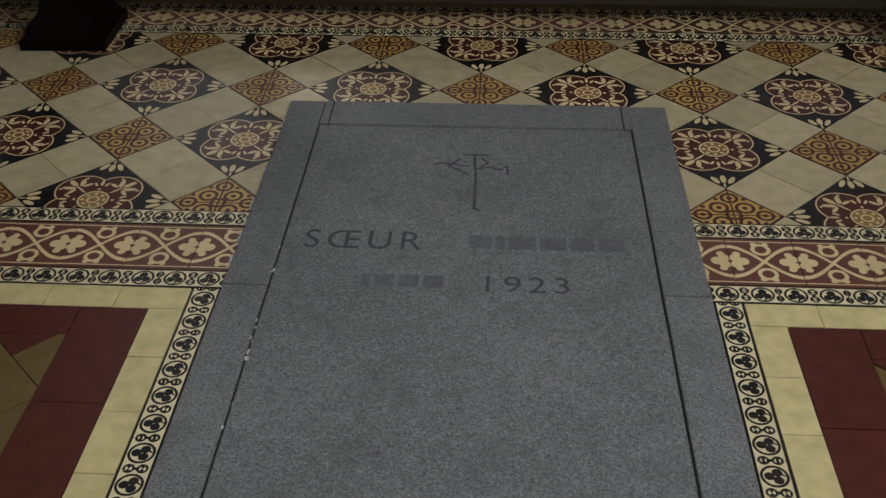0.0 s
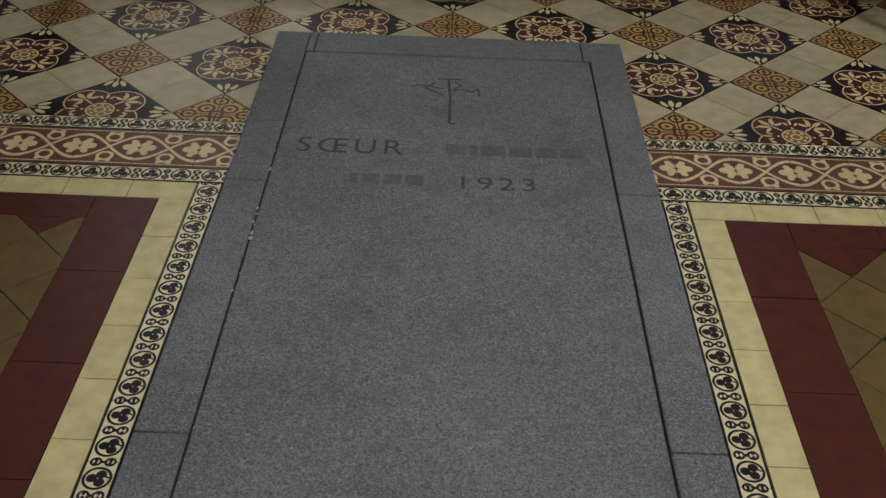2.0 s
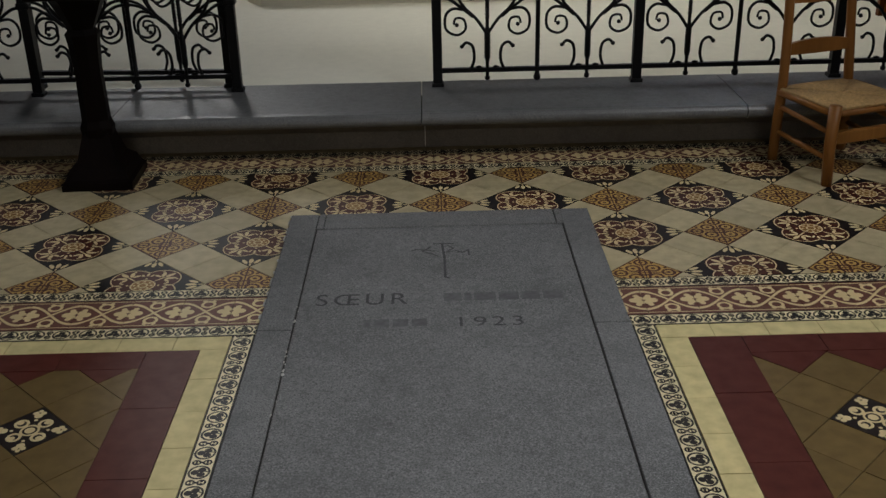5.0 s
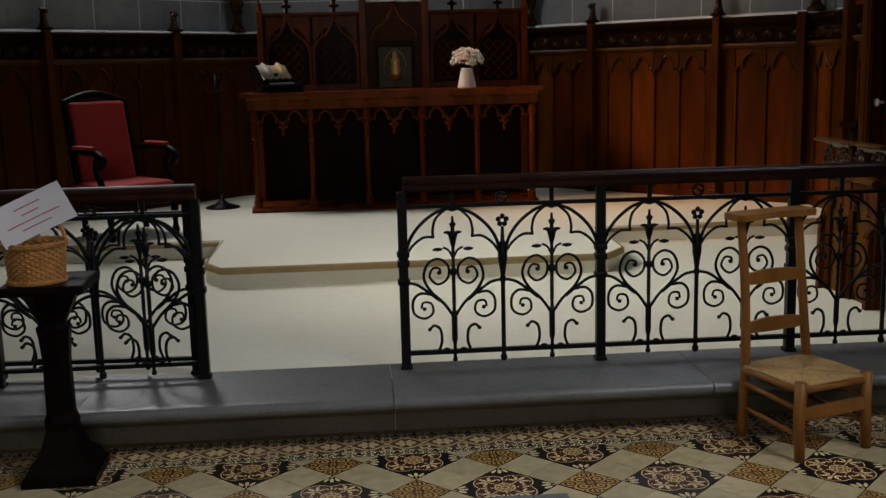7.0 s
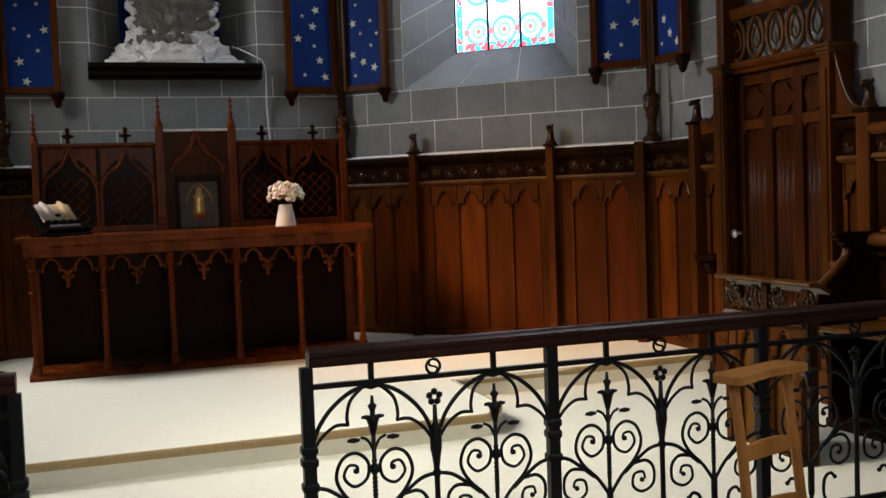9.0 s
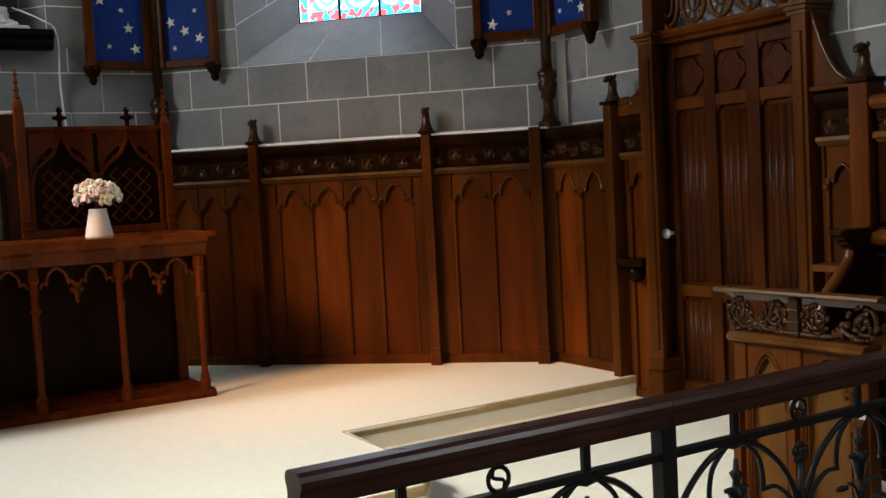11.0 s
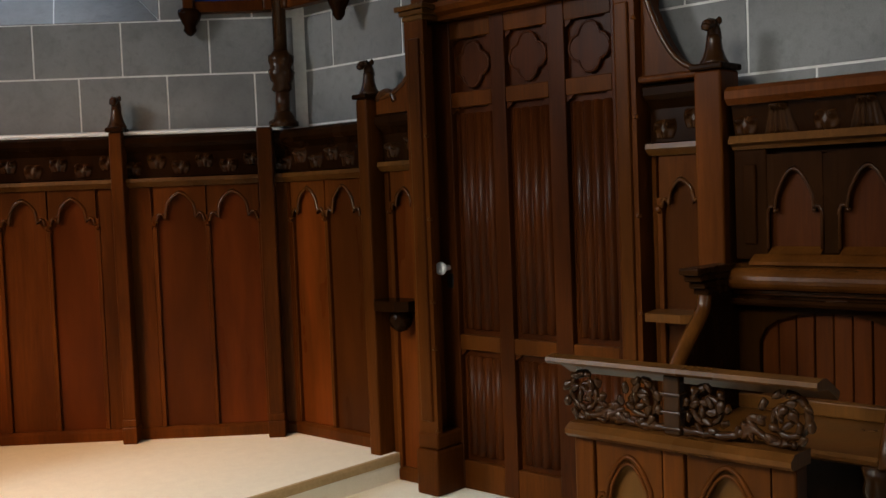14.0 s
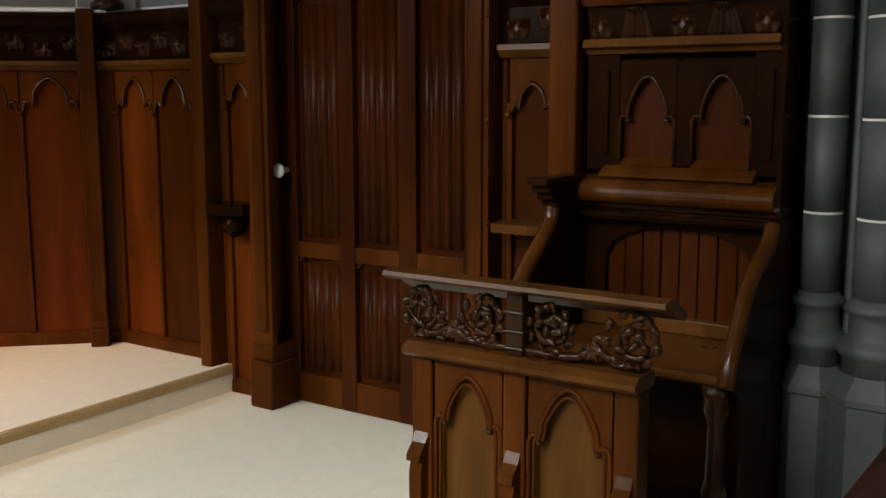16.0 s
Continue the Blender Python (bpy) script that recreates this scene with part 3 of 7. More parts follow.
def facet_wall(name, M, length, window):
    """An apse wall; with a window it has a splayed recess in the middle."""
    label = "grey painted ashlar apse wall with white mortar joints"
    w = solid_wall(name, M, -0.2, length + 0.2, 0.0, 2.415 if window else 2.58, label)
    grid_blocks(w, M, -0.06, length + 0.06, 1.875, 2.415 if window else 2.685, 0.27, 0.434, d=WALL_D)
    if not window:
        return w
    mid, hw, gw, dep = length / 2, 0.78, 0.46, -0.38
    zt, zg = 5.6, 2.74
    bm = bmesh.new()
    box(bm, -0.2, mid - hw, WALL_D - 0.45, WALL_D, 2.415, ROOF, m=M)
    box(bm, mid + hw, length + 0.2, WALL_D - 0.45, WALL_D, 2.415, ROOF, m=M)
    box(bm, mid - hw, mid + hw, WALL_D - 0.45, WALL_D, zt, ROOF, m=M)
    # splayed sill, sides
    V = lambda s, d, z: M @ Vector((s, WALL_D + d, z))
    sill = [V(mid - hw, 0, 2.415), V(mid + hw, 0, 2.415), V(mid + gw, dep, zg), V(mid - gw, dep, zg)]
    left = [V(mid - hw, 0, 2.415), V(mid - gw, dep, zg), V(mid - gw, dep, zt), V(mid - hw, 0, zt)]
    right = [V(mid + gw, dep, zg), V(mid + hw, 0, 2.415), V(mid + hw, 0, zt), V(mid + gw, dep, zt)]
    for q in (sill, left, right):
        bm.faces.new([bm.verts.new(p) for p in q])
    part("window_surround", bm, MORTAR, w)
    stone_quad(w, sill, 1, 3)
    stone_quad(w, left, 11, 1)
    stone_quad(w, right, 11, 1)
    grid_blocks(w, M, 0.0, mid - hw, 2.415, 5.6, 0.27, 0.434, d=WALL_D)
    grid_blocks(w, M, mid + hw, length, 2.415, 5.6, 0.27, 0.434, d=WALL_D)
    win = thing("window_right" if M is M_FR else "window_left", "tall stained glass window with red, white and blue panes", "window", kind="structure")
    bm = bmesh.new()
    box(bm, -gw, gw, -0.01, 0.0, 0, zt - zg)
    g = part("pane", bm, GLASS, win)
    g.matrix_basis = M @ Matrix.Translation((mid, WALL_D + dep - 0.02, zg))
    bm = bmesh.new()
    for s in (-gw, -0.15, 0.15, gw):
        box(bm, s - 0.008, s + 0.008, 0.0, 0.012, 0, zt - zg)
    for k in range(6):
        box(bm, -gw, gw, 0.0, 0.012, k * 0.5 - 0.008, k * 0.5 + 0.008)
    f = part("lead_bars", bm, IRON, win)
    f.matrix_basis = M @ Matrix.Translation((mid, WALL_D + dep - 0.02, zg))
    return w


facet_wall("wall_apse_right", M_FR, FACET, True)
facet_wall("wall_apse_left", M_FL, FACET, True)
wb = facet_wall("wall_apse_back", M_BACK, BACKW, False)
# the niche over the altar
NS0, NS1 = 0.70, 2.06
bm = bmesh.new()
for a, b, d in ((-0.2, NS0, 0), (NS1, BACKW + 0.2, 0), (NS0, NS1, -0.4)):
    box(bm, a, b, WALL_D - 0.45 + d / 4, WALL_D + d, 2.58, ROOF, m=M_BACK)
part("niche_wall", bm, MORTAR, wb)
grid_blocks(wb, M_BACK, 0.0, NS0, 2.58, 5.4, COURSE, 0.46, d=WALL_D)
grid_blocks(wb, M_BACK, NS1, BACKW, 2.58, 5.4, COURSE, 0.46, d=WALL_D)
Vb = lambda s, d, z: M_BACK @ Vector((s, WALL_D + d, z))
bm = bmesh.new()
for q in ([Vb(NS0, 0, 2.58), Vb(NS0 + 0.26, -0.39, 2.58), Vb(NS0 + 0.26, -0.39, 5.4), Vb(NS0, 0, 5.4)], [Vb(NS1 - 0.26, -0.39, 2.58), Vb(NS1, 0, 2.58), Vb(NS1, 0, 5.4), Vb(NS1 - 0.26, -0.39, 5.4)]):
    bm.faces.new([bm.verts.new(p) for p in q])
    stone_quad(wb, q, 10, 1)
part("niche_reveal", bm, MORTAR, wb)
bm = bmesh.new()
box(bm, NS0 + 0.24, NS1 - 0.24, WALL_D - 0.385, WALL_D - 0.375, 2.6, 5.4, m=M_BACK)
part("niche_backing", bm, BLUE, wb)

for nm, M, L in (("wall_chancel_right", M_R, DR[1] - NEAR), ("wall_chancel_left", M_L, DL[1] - NEAR)):
    right = M is M_R
    if right:
        w = solid_wall(nm, M, -0.2, L + 0.03, 0.0, ROOF, "grey painted ashlar chancel wall with white joints", d=-0.12)
        grid_blocks(w, M, -0.195, L, 1.605, 4.305, 0.27, 0.48, d=-0.12)
    else:
        w = solid_wall(nm, M, -0.6, L + 0.2, 0.0, 3.2, "grey painted ashlar chancel wall with white joints")
        # unseen upper wall, left open beside the chancel lamp and the spot
        bm = bmesh.new()
        box(bm, -0.6, 0.6, WALL_D - 0.45, WALL_D, 3.2, ROOF, m=M)
        box(bm, 2.1, L + 0.2, WALL_D - 0.45, WALL_D, 3.2, ROOF, m=M)
        box(bm, 0.6, 2.1, WALL_D - 0.45, WALL_D, 5.2, ROOF, m=M)
        part("upper_wall", bm, BLOCK, w)
        grid_blocks(w, M, 0.0, L, 1.86, 3.2, COURSE, 0.5, d=WALL_D)

# unseen plain walls and ceiling added around the nave; dim, so wood reflects less
def shell(name, spans, label):
    bm = bmesh.new()
    for s in spans:
        box(bm, *s)
    tagged(part(name, bm, PLASTER), label, "wall", kind="structure")


shell("wall_nave_left", [(-3.9, -3.6, -5, 3.4, -0.1, 3.2), (-3.9, -3.6, -5, -1.5, 3.2, ROOF), (-3.9, -3.6, 0.4, 3.4, 3.2, ROOF), (-3.9, -3.6, -1.5, 0.4, 5.4, ROOF)], "unseen side wall of the nave with an opening added for a lamp")
shell("wall_nave_right", [(3.9, 4.2, -5, 4.2, -0.1, ROOF)], "unseen plain grey wall closing the nave")
shell("wall_nave_back", [(-3.9, -0.9, -5.3, -5, -0.1, ROOF), (1.2, 4.2, -5.3, -5, -0.1, ROOF), (-0.9, 1.2, -5.3, -5, -0.1, 1.85), (-0.9, 1.2, -5.3, -5, 4.15, ROOF)], "unseen plain grey end wall with an opening added for the fill lamp")
shell("ceiling", [(-3.9, 4.2, -5.3, 9.6, ROOF, ROOF + 0.2)], "unseen flat grey ceiling added over the chapel")


# ---------------------------------------------------------------- panelling
def leaf_boss(w):
    """A carved leaf: a curled two-lobed head over a short ribbed body."""
    bm = bmesh.new()
    nu, nv = 20, 14
    rows = []
    for j in range(nv + 1):
        v = j / nv
        row = []
        for i in range(nu + 1):
            u = -1 + 2 * i / nu
            x = u * w * (0.36 + 0.16 * math.sin(v * 2.6))
            z = w * (-0.42 + 0.80 * v)
            d = 0.004 + 0.007 * abs(math.cos(u * 4.6)) * (1 - v)
            d += sum(0.032 * math.exp(-((x - k * w * 0.24) ** 2 + (z - w * 0.16) ** 2) / (w * 0.15) ** 2) for k in (-1, 1))
            d += 0.012 * math.exp(-(x ** 2 + (z + w * 0.12) ** 2) / (w * 0.2) ** 2)
            row.append(bm.verts.new((x, d if 0 < i < nu and 0 < j < nv else -0.004, z)))
        rows.append(row)
    for a, b in zip(rows, rows[1:]):
        for i in range(nu):
            bm.faces.new((a[i], a[i + 1], b[i + 1], b[i]))
    return mesh_of(bm, "carved_leaf", CARVED, True)


LEAF = leaf_boss(0.092)


def leaf_long():
    """A carved acanthus spray: a ribbed fan with three knobs along its top."""
    bm = bmesh.new()
    nu, nv = 28, 14
    rows = []
    for j in range(nv + 1):
        v = j / nv
        row = []
        for i in range(nu + 1):
            u = -1 + 2 * i / nu
            x = u * (0.066 - 0.034 * v)
            z = -0.05 + 0.11 * v - 0.012 * u * u * (1 - v)
            d = 0.006 + 0.015 * abs(math.sin(u * 9.5)) * (1 - 0.5 * v) * (1 - u * u) + 0.010 * v
            d += sum(0.034 * math.exp(-((x - k * 0.02) ** 2 + (z - 0.048) ** 2) / 0.00011) for k in (-1, 0, 1))
            row.append(bm.verts.new((x, d if 0 < i < nu and 0 < j < nv else -0.004, z)))
        rows.append(row)
    for a, b in zip(rows, rows[1:]):
        for i in range(nu):
            bm.faces.new((a[i], a[i + 1], b[i + 1], b[i]))
    return mesh_of(bm, "carved_spray", CARVED, True)


SPRAY = leaf_long()


def finial_mesh():
    """A small carved beast-like poppyhead kept as a plain shape."""
    bm = bmesh.new()
    lathe(bm, [(0.048, 0), (0.048, 0.010), (0.040, 0.022), (0.030, 0.05), (0.025, 0.085), (0.024, 0.10)], seg=10)
    tube(bm, smooth_path([(0, -0.006, 0.085), (0, -0.002, 0.115), (0, 0.012, 0.135), (0, 0.05, 0.128)], 4), 0.026, 8, 0.018)
    for k in (-1, 1):
        ball(bm, (k * 0.017, -0.008, 0.146), 0.013, 0.8, 1, 1.2, 1)
        ball(bm, (k * 0.014, 0.028, 0.137), 0.010, 1, 1, 1, 1)
    ball(bm, (0, 0.05, 0.122), 0.019, 1.1, 0.9, 0.8, 1)
    return mesh_of(bm, "poppyhead", CARVED, True)


FINIAL = finial_mesh()


def post(parent, M, s, z0, ztop, d0=-0.02, d1=0.09, w=0.062, finial=True):
    bm = bmesh.new()
    box(bm, s - w / 2, s + w / 2, d0, d1, z0 + 0.10, ztop, 0.008, M)
    part("post", bm, OAK, parent)
    bm = bmesh.new()
    box(bm, s - w / 2 - 0.004, s + w / 2 + 0.004, d0, d1 + 0.016, z0, z0 + 0.085, 0.006, M)
    box(bm, s - w / 2 - 0.002, s + w / 2 + 0.002, d0, d1 + 0.010, z0 + 0.085, z0 + 0.12, 0.004, M)
    part("post_foot", bm, OAK, parent)
    if finial:
        bm = bmesh.new()
        box(bm, s - w / 2 - 0.012, s + w / 2 + 0.012, d0, d1 + 0.014, ztop, ztop + 0.022, 0.006, M)
        part("post_cap", bm, OAK_DARK_SHADE, parent)
        share("finial", FINIAL, parent, M @ Matrix.Translation((s, d1 - 0.055, ztop + 0.02)))


def bay(parent, M, s0, s1, z0, arches, ztop=ZP, sides=0.05, spring=1.42, light=OAK):
    """One bay of panelling: board, foot, cusped arcade on slender strips, carved frieze and cornice."""
    zf0, zf1 = ztop - 0.235, ztop - 0.06
    bw = (s1 - s0 - 2 * sides) / arches
    bcuts = [s0] + [s0 + sides + k * bw for k in range(arches + 1)] + [s1]
    for a, b in zip(bcuts, bcuts[1:]):
        bm = bmesh.new()
        box(bm, a, b, -0.048, -0.012, z0, ztop, m=M)
        part("panel_board", bm, OAK_PANEL if light is OAK else light, parent)
    bm = bmesh.new()
    extrude_profile(bm, [(-0.03, z0), (0.012, z0), (0.012, z0 + 0.045), (0.0, z0 + 0.06), (-0.03, z0 + 0.06)], s0, s1, M)
    part("skirting", bm, OAK, parent)
    bm = bmesh.new()
    extrude_profile(bm, [(-0.045, zf1), (0.035, zf1), (0.05, zf1 + 0.018), (0.05, zf1 + 0.045), (0.03, zf1 + 0.06), (-0.045, zf1 + 0.06)], s0, s1, M)
    part("cornice", bm, OAK_DARK_SHADE, parent)
    bm = bmesh.new()
    extrude_profile(bm, [(-0.03, zf0 + 0.02), (0.004, zf0 + 0.028), (0.0, zf1 - 0.03), (0.03, zf1), (-0.03, zf1)], s0, s1, M)
    part("frieze", bm, OAK_DARK_SHADE, parent)
    bm = bmesh.new()
    extrude_profile(bm, [(-0.03, zf0 - 0.02), (0.022, zf0 - 0.02), (0.045, zf0 + 0.004), (0.042, zf0 + 0.022), (-0.03, zf0 + 0.022)], s0, s1, M)
    part("string_moulding", bm, OAK_LIGHT, parent)
    n = max(2, round((s1 - s0) / 0.118))
    for k in range(n):
        up = k % 2
        share("carved_leaf", LEAF, parent, M @ Matrix.Translation((s0 + (k + 0.5) * (s1 - s0) / n, 0.0, zf0 + 0.075 + 0.03 * up)))
    w = (s1 - s0 - 2 * sides) / arches
    for k in range(arches):
        a = s0 + sides + k * w
        bm = bmesh.new()
        spandrel(bm, a + 0.004, a + w - 0.004, spring, zf0 - 0.018, -0.02, 0.008, M)
        arch = part("cusped_arch", bm, light, parent)
        bm = bmesh.new()
        tube(bm, arch_line(a + 0.010, a + w - 0.010, spring - 0.004, 0.010), 0.008, 6, m=M)
        part("arch_moulding", bm, GLOSS_OAK, arch, smooth=True)
    for k in range(arches + 1):
        a = s0 + sides + k * w
        bm = bmesh.new()
        box(bm, a - 0.011, a + 0.011, -0.02, 0.008, z0 + 0.06, spring + 0.03, 0.004, M)
        ball(bm, M @ Vector((a, 0.012, spring - 0.012)), 0.016)
        part("slender_strip", bm, light, parent)
    for a, b in ((s0, s0 + sides - 0.012), (s1 - sides + 0.012, s1)):
        if b - a > 0.01:
            bm = bmesh.new()
            box(bm, a, b, -0.02, 0.004, z0 + 0.06, zf0 - 0.02, 0.003, M)
            part("stile", bm, OAK, parent)


def panelled(name, M, L, cuts, label, z0=ZU):
    """Panelling of one wall: cuts are (s0, s1, arches, side margin); posts stand at the ends between bays."""
    p = thing(name, label, "panelling", "panelling of the apse", "structure")
    for a, b, n, sd in cuts:
        bay(p, M, a, b, z0, n, sides=sd)
    bm = bmesh.new()
    tube(bm, smooth_path([(cuts[0][0] + 0.03, 0.03, ZP + 0.009), ((cuts[0][0] + cuts[-1][1]) / 2, 0.028, ZP + 0.011), (cuts[-1][1] - 0.03, 0.03, ZP + 0.009)], 4), 0.009, 8, m=M)
    tagged(part("cable_conduit", bm, WHITE_GLAZE), "thin white cable conduit lying on the panelling cornice", "conduit")
    return p


S1, S2 = 0.72, 1.945          # posts along the right facet
pr = panelled("apse_panelling", M_FR, FACET, [(0.0, S1, 3, 0.05), (S1, S2, 4, 0.13), (S2, FACET + 0.01, 2, 0.15)], "reddish polished oak panelling with cusped arches and carved frieze")
for s in (S1, S2):
    post(pr, M_FR, s, ZU, ZP + 0.015)
post(pr, M_FR, FACET - 0.093, ZU, ZP + 0.015, d0=-0.05, d1=0.085, w=0.075, finial=False)
pl = panelled("apse_panelling", M_FL, FACET, [(0.02, FACET - S2, 2, 0.14), (FACET - S2, FACET - S1, 4, 0.13), (FACET - S1, FACET, 3, 0.05)], "shaded dark oak panelling with cusped arches and carved frieze")
for s in (FACET - S2, FACET - S1):
    post(pl, M_FL, s, ZU, ZP + 0.015)
post(pl, M_FL, 0.035, ZU, ZP + 0.03, d0=-0.05, d1=0.085, w=0.10, finial=False)
pb = panelled("apse_panelling", M_BACK, BACKW, [(0.0, 0.92, 4, 0.05), (0.92, 1.84, 4, 0.05), (1.84, BACKW, 4, 0.05)], "dark oak panelling behind the altar")
pw = panelled("side_panelling", M_L, DL[1] - NEAR, [(0.0, 0.75, 3, 0.05), (0.75, 1.5, 3, 0.05), (1.5, 2.25, 3, 0.05), (2.25, 3.0, 3, 0.05)], "shaded dark oak panelling along the chancel wall", ZL)
for s in (0.02, 0.75, 1.5, 2.25):
    post(pw, M_L, s, ZL, ZP + 0.05)

# corner shafts with leaf corbels, and the blue starred panels beside them
SHAFT_M = CARVED


def star_mesh(r):
    bm = bmesh.new()
    pts = [(r * (1 if k % 2 == 0 else 0.42) * math.sin(k * math.pi / 5), r * (1 if k % 2 == 0 else 0.42) * math.cos(k * math.pi / 5)) for k in range(10)]
    vs = [bm.verts.new((x, 0.0, z)) for x, z in pts]
    ct = bm.verts.new((0, 0.004, 0))
    for i in range(10):
        bm.faces.new((vs[i], vs[(i + 1) % 10], ct))
    return mesh_of(bm, "star", GOLD)


STARS = [star_mesh(r) for r in (0.040, 0.022)]


def corbel(parent, M, s, d, z, r=0.05):
    bm = bmesh.new()
    lathe(bm, [(0.012, -0.10), (0.03, -0.075), (0.026, -0.055), (r, -0.02), (r * 1.15, 0.0), (r * 1.15, 0.02), (r * 0.8, 0.03)], seg=10, m=M @ Matrix.Translation((s, d, z)))
    for v in bm.verts:
        v.co += noise.noise_vector(v.co * 40) * 0.008
    part("leaf_corbel", bm, OAK_DARK_SHADE, parent, smooth=True)


def starred(M, s0, s1, seed):
    t = thing("starred_panel", "deep blue painted panel with pale stars in a dark wooden frame", "wall panel", "starred panels", m=Matrix())
    z0, z1 = 2.46, 4.6
    bm = bmesh.new()
    box(bm, s0, s1, WALL_D, WALL_D + 0.03, z0, z1, m=M)
    part("painted_board", bm, BLUE, t)
    for a, b in ((s0 - 0.03, s0 + 0.025), (s1 - 0.025, s1 + 0.03)):
        bm = bmesh.new()
        box(bm, a, b, WALL_D, WALL_D + 0.075, z0 - 0.02, z1, 0.008, M)
        part("frame_stile", bm, OAK, t)
    bm = bmesh.new()
    box(bm, s0 + 0.025, s1 - 0.025, WALL_D, WALL_D + 0.06, z0 - 0.02, z0 + 0.035, 0.006, M)
    part("frame_rail", bm, OAK, t)
    rg = random.Random(seed)
    spots = []
    while len(spots) < 26:
        s, z = rg.uniform(s0 + 0.07, s1 - 0.07), rg.uniform(z0 + 0.08, z1 - 0.1)
        if all(abs(s - a) + abs(z - b) > 0.15 for a, b in spots):
            spots.append((s, z))
        elif rg.random() < 0.02:
            spots.append((9, 9))
    for s, z in spots:
        if s < 9:
            share("star", STARS[0 if rg.random() < 0.45 else 1], t, M @ Matrix.Translation((s, WALL_D + 0.032, z)) @ pose(0, 0, 0, 0, rg.uniform(-20, 20), 0))
    return t


for k, (Ma, La, Mb) in enumerate(((M_BACK, BACKW, M_FR), (M_FL, FACET, M_BACK), (M_FR, FACET, M_R), (M_L, DL[1] - NEAR, M_FL))):
    a = starred(Ma, La - 0.44, La - 0.05, 11 + k)
    corbel(a, Ma, La - 0.44, WALL_D + 0.05, 2.43)
    b = starred(Mb, 0.05, 0.44, 31 + k)
    corbel(b, Mb, 0.44, WALL_D + 0.05, 2.43)
    c = Ma @ Vector((La, 0.02, 0))
    sh = thing("corner_shaft", "slender dark wooden wall shaft on a carved leaf corbel", "wall shaft", "corner shafts")
    for z0, z1, r in ((2.20, 6.0, 0.034), (1.90, 2.07, 0.036)):
        bm = bmesh.new()
        lathe(bm, [(r, z0), (r, z1)], c.x, c.y, 10)
        part("shaft", bm, SHAFT_M, sh, smooth=True)
    bm = bmesh.new()
    lathe(bm, [(0.030, 2.03), (0.050, 2.05), (0.042, 2.075), (0.056, 2.10), (0.066, 2.135), (0.052, 2.155), (0.060, 2.185), (0.064, 2.21), (0.045, 2.225), (0.036, 2.24)], c.x, c.y, 16)
    lathe(bm, [(0.070, 1.868), (0.070, 1.89), (0.052, 1.905), (0.040, 1.94)], c.x, c.y, 12)
    for v in bm.verts:
        v.co += noise.noise_vector(v.co * 35) * 0.010
    part("leaf_corbel", bm, SHAFT_M, sh, smooth=True)

# shelf and sculpted rock group in the niche
sh = thing("niche_shelf", "dark moulded shelf under the sculpture", "shelf")
bm = bmesh.new()
extrude_profile(bm, [(-0.40, 2.56), (0.03, 2.56), (0.06, 2.59), (0.06, 2.62), (0.09, 2.65), (0.09, 2.685), (-0.40, 2.685)], NS0 - 0.02, NS1 + 0.02, M_BACK)
part("shelf_board", bm, BLACKWOOD, sh)


def rocky(prof, depth, cut, seed, seg=96):
    """A rough mound about the niche's middle: radius by height, broken up by ridged noise."""
    bm = bmesh.new()
    rings = []
    for r, z in prof:
        ring = []
        for i in range(seg):
            a = 2 * math.pi * i / seg
            p = Vector((r * math.cos(a), r * depth * math.sin(a), z))
            q = p + Vector((seed, seed, 0))
            k = sum(w * abs(noise.noise(q * f)) for f, w in ((5, 0.55), (11, 0.5), (24, 0.3), (52, 0.14)))
            p += Vector((math.cos(a), depth * math.sin(a), 0.5)) * cut * (0.35 - k)
            ring.append(bm.verts.new(M_BACK @ Vector((1.38 + p.x, min(p.y, 0.20) - 0.13, p.z))))
        rings.append(ring)
    for a, b in zip(rings, rings[1:]):
        for i in range(seg):
            bm.faces.new((a[i], a[(i + 1) % seg], b[(i + 1) % seg], b[i]))
    bm.faces.new(rings[0][::-1])
    bm.faces.new(rings[-1])
    return bm


mound = [(0.56, 2.70)] + [(0.55 - 0.30 * (k / 22) ** 0.8, 2.70 + 0.016 * k) for k in range(1, 23)] + [(0.05, 3.06)]
bm = rocky(mound, 0.42, 0.20, 3)
box(bm, NS0 + 0.12, NS1 - 0.12, -0.3, 0.05, 2.686, 2.715, 0.006, M_BACK)
for sg in (-1, 1):
    for k in range(9):
        ball(bm, M_BACK @ Vector((1.38 + sg * (0.30 + 0.03 * math.sin(k * 2.1)), -0.10 - 0.02 * (k % 3), 2.86 + 0.045 * k)), 0.05 + 0.012 * math.sin(k * 3.7), 1, 0.9, 0.9, 3)
for v in bm.verts:
    v.co += noise.noise_vector(v.co * 26) * 0.014 + noise.noise_vector(v.co * 60) * 0.007
tagged(part("sculpture", bm, PLASTER_CAST), "white plaster cloud group standing in the niche", "sculpture")
bm = rocky([(0.33 + 0.03 * math.sin(k * 0.9), 2.84 + 0.022 * k) for k in range(50)], 0.50, 0.20, 8)
tagged(part("rock_backing", bm, GREY_CAST), "rough grey plaster rock behind the white clouds", "sculpture")
bm = bmesh.new()
tube(bm, smooth_path([M_BACK @ Vector(p) for p in ((NS1 - 0.2, -0.1, 2.85), (NS1 - 0.04, 0.04, 2.75), (NS1 + 0.05, 0.02, 2.66), (NS1 + 0.06, -0.03, 2.3), (NS1 + 0.09, -0.03, 1.9))], 6), 0.006)
tagged(part("cable", bm, PLASTER_CAST), "thin pale electric cable down the wall", "cable")


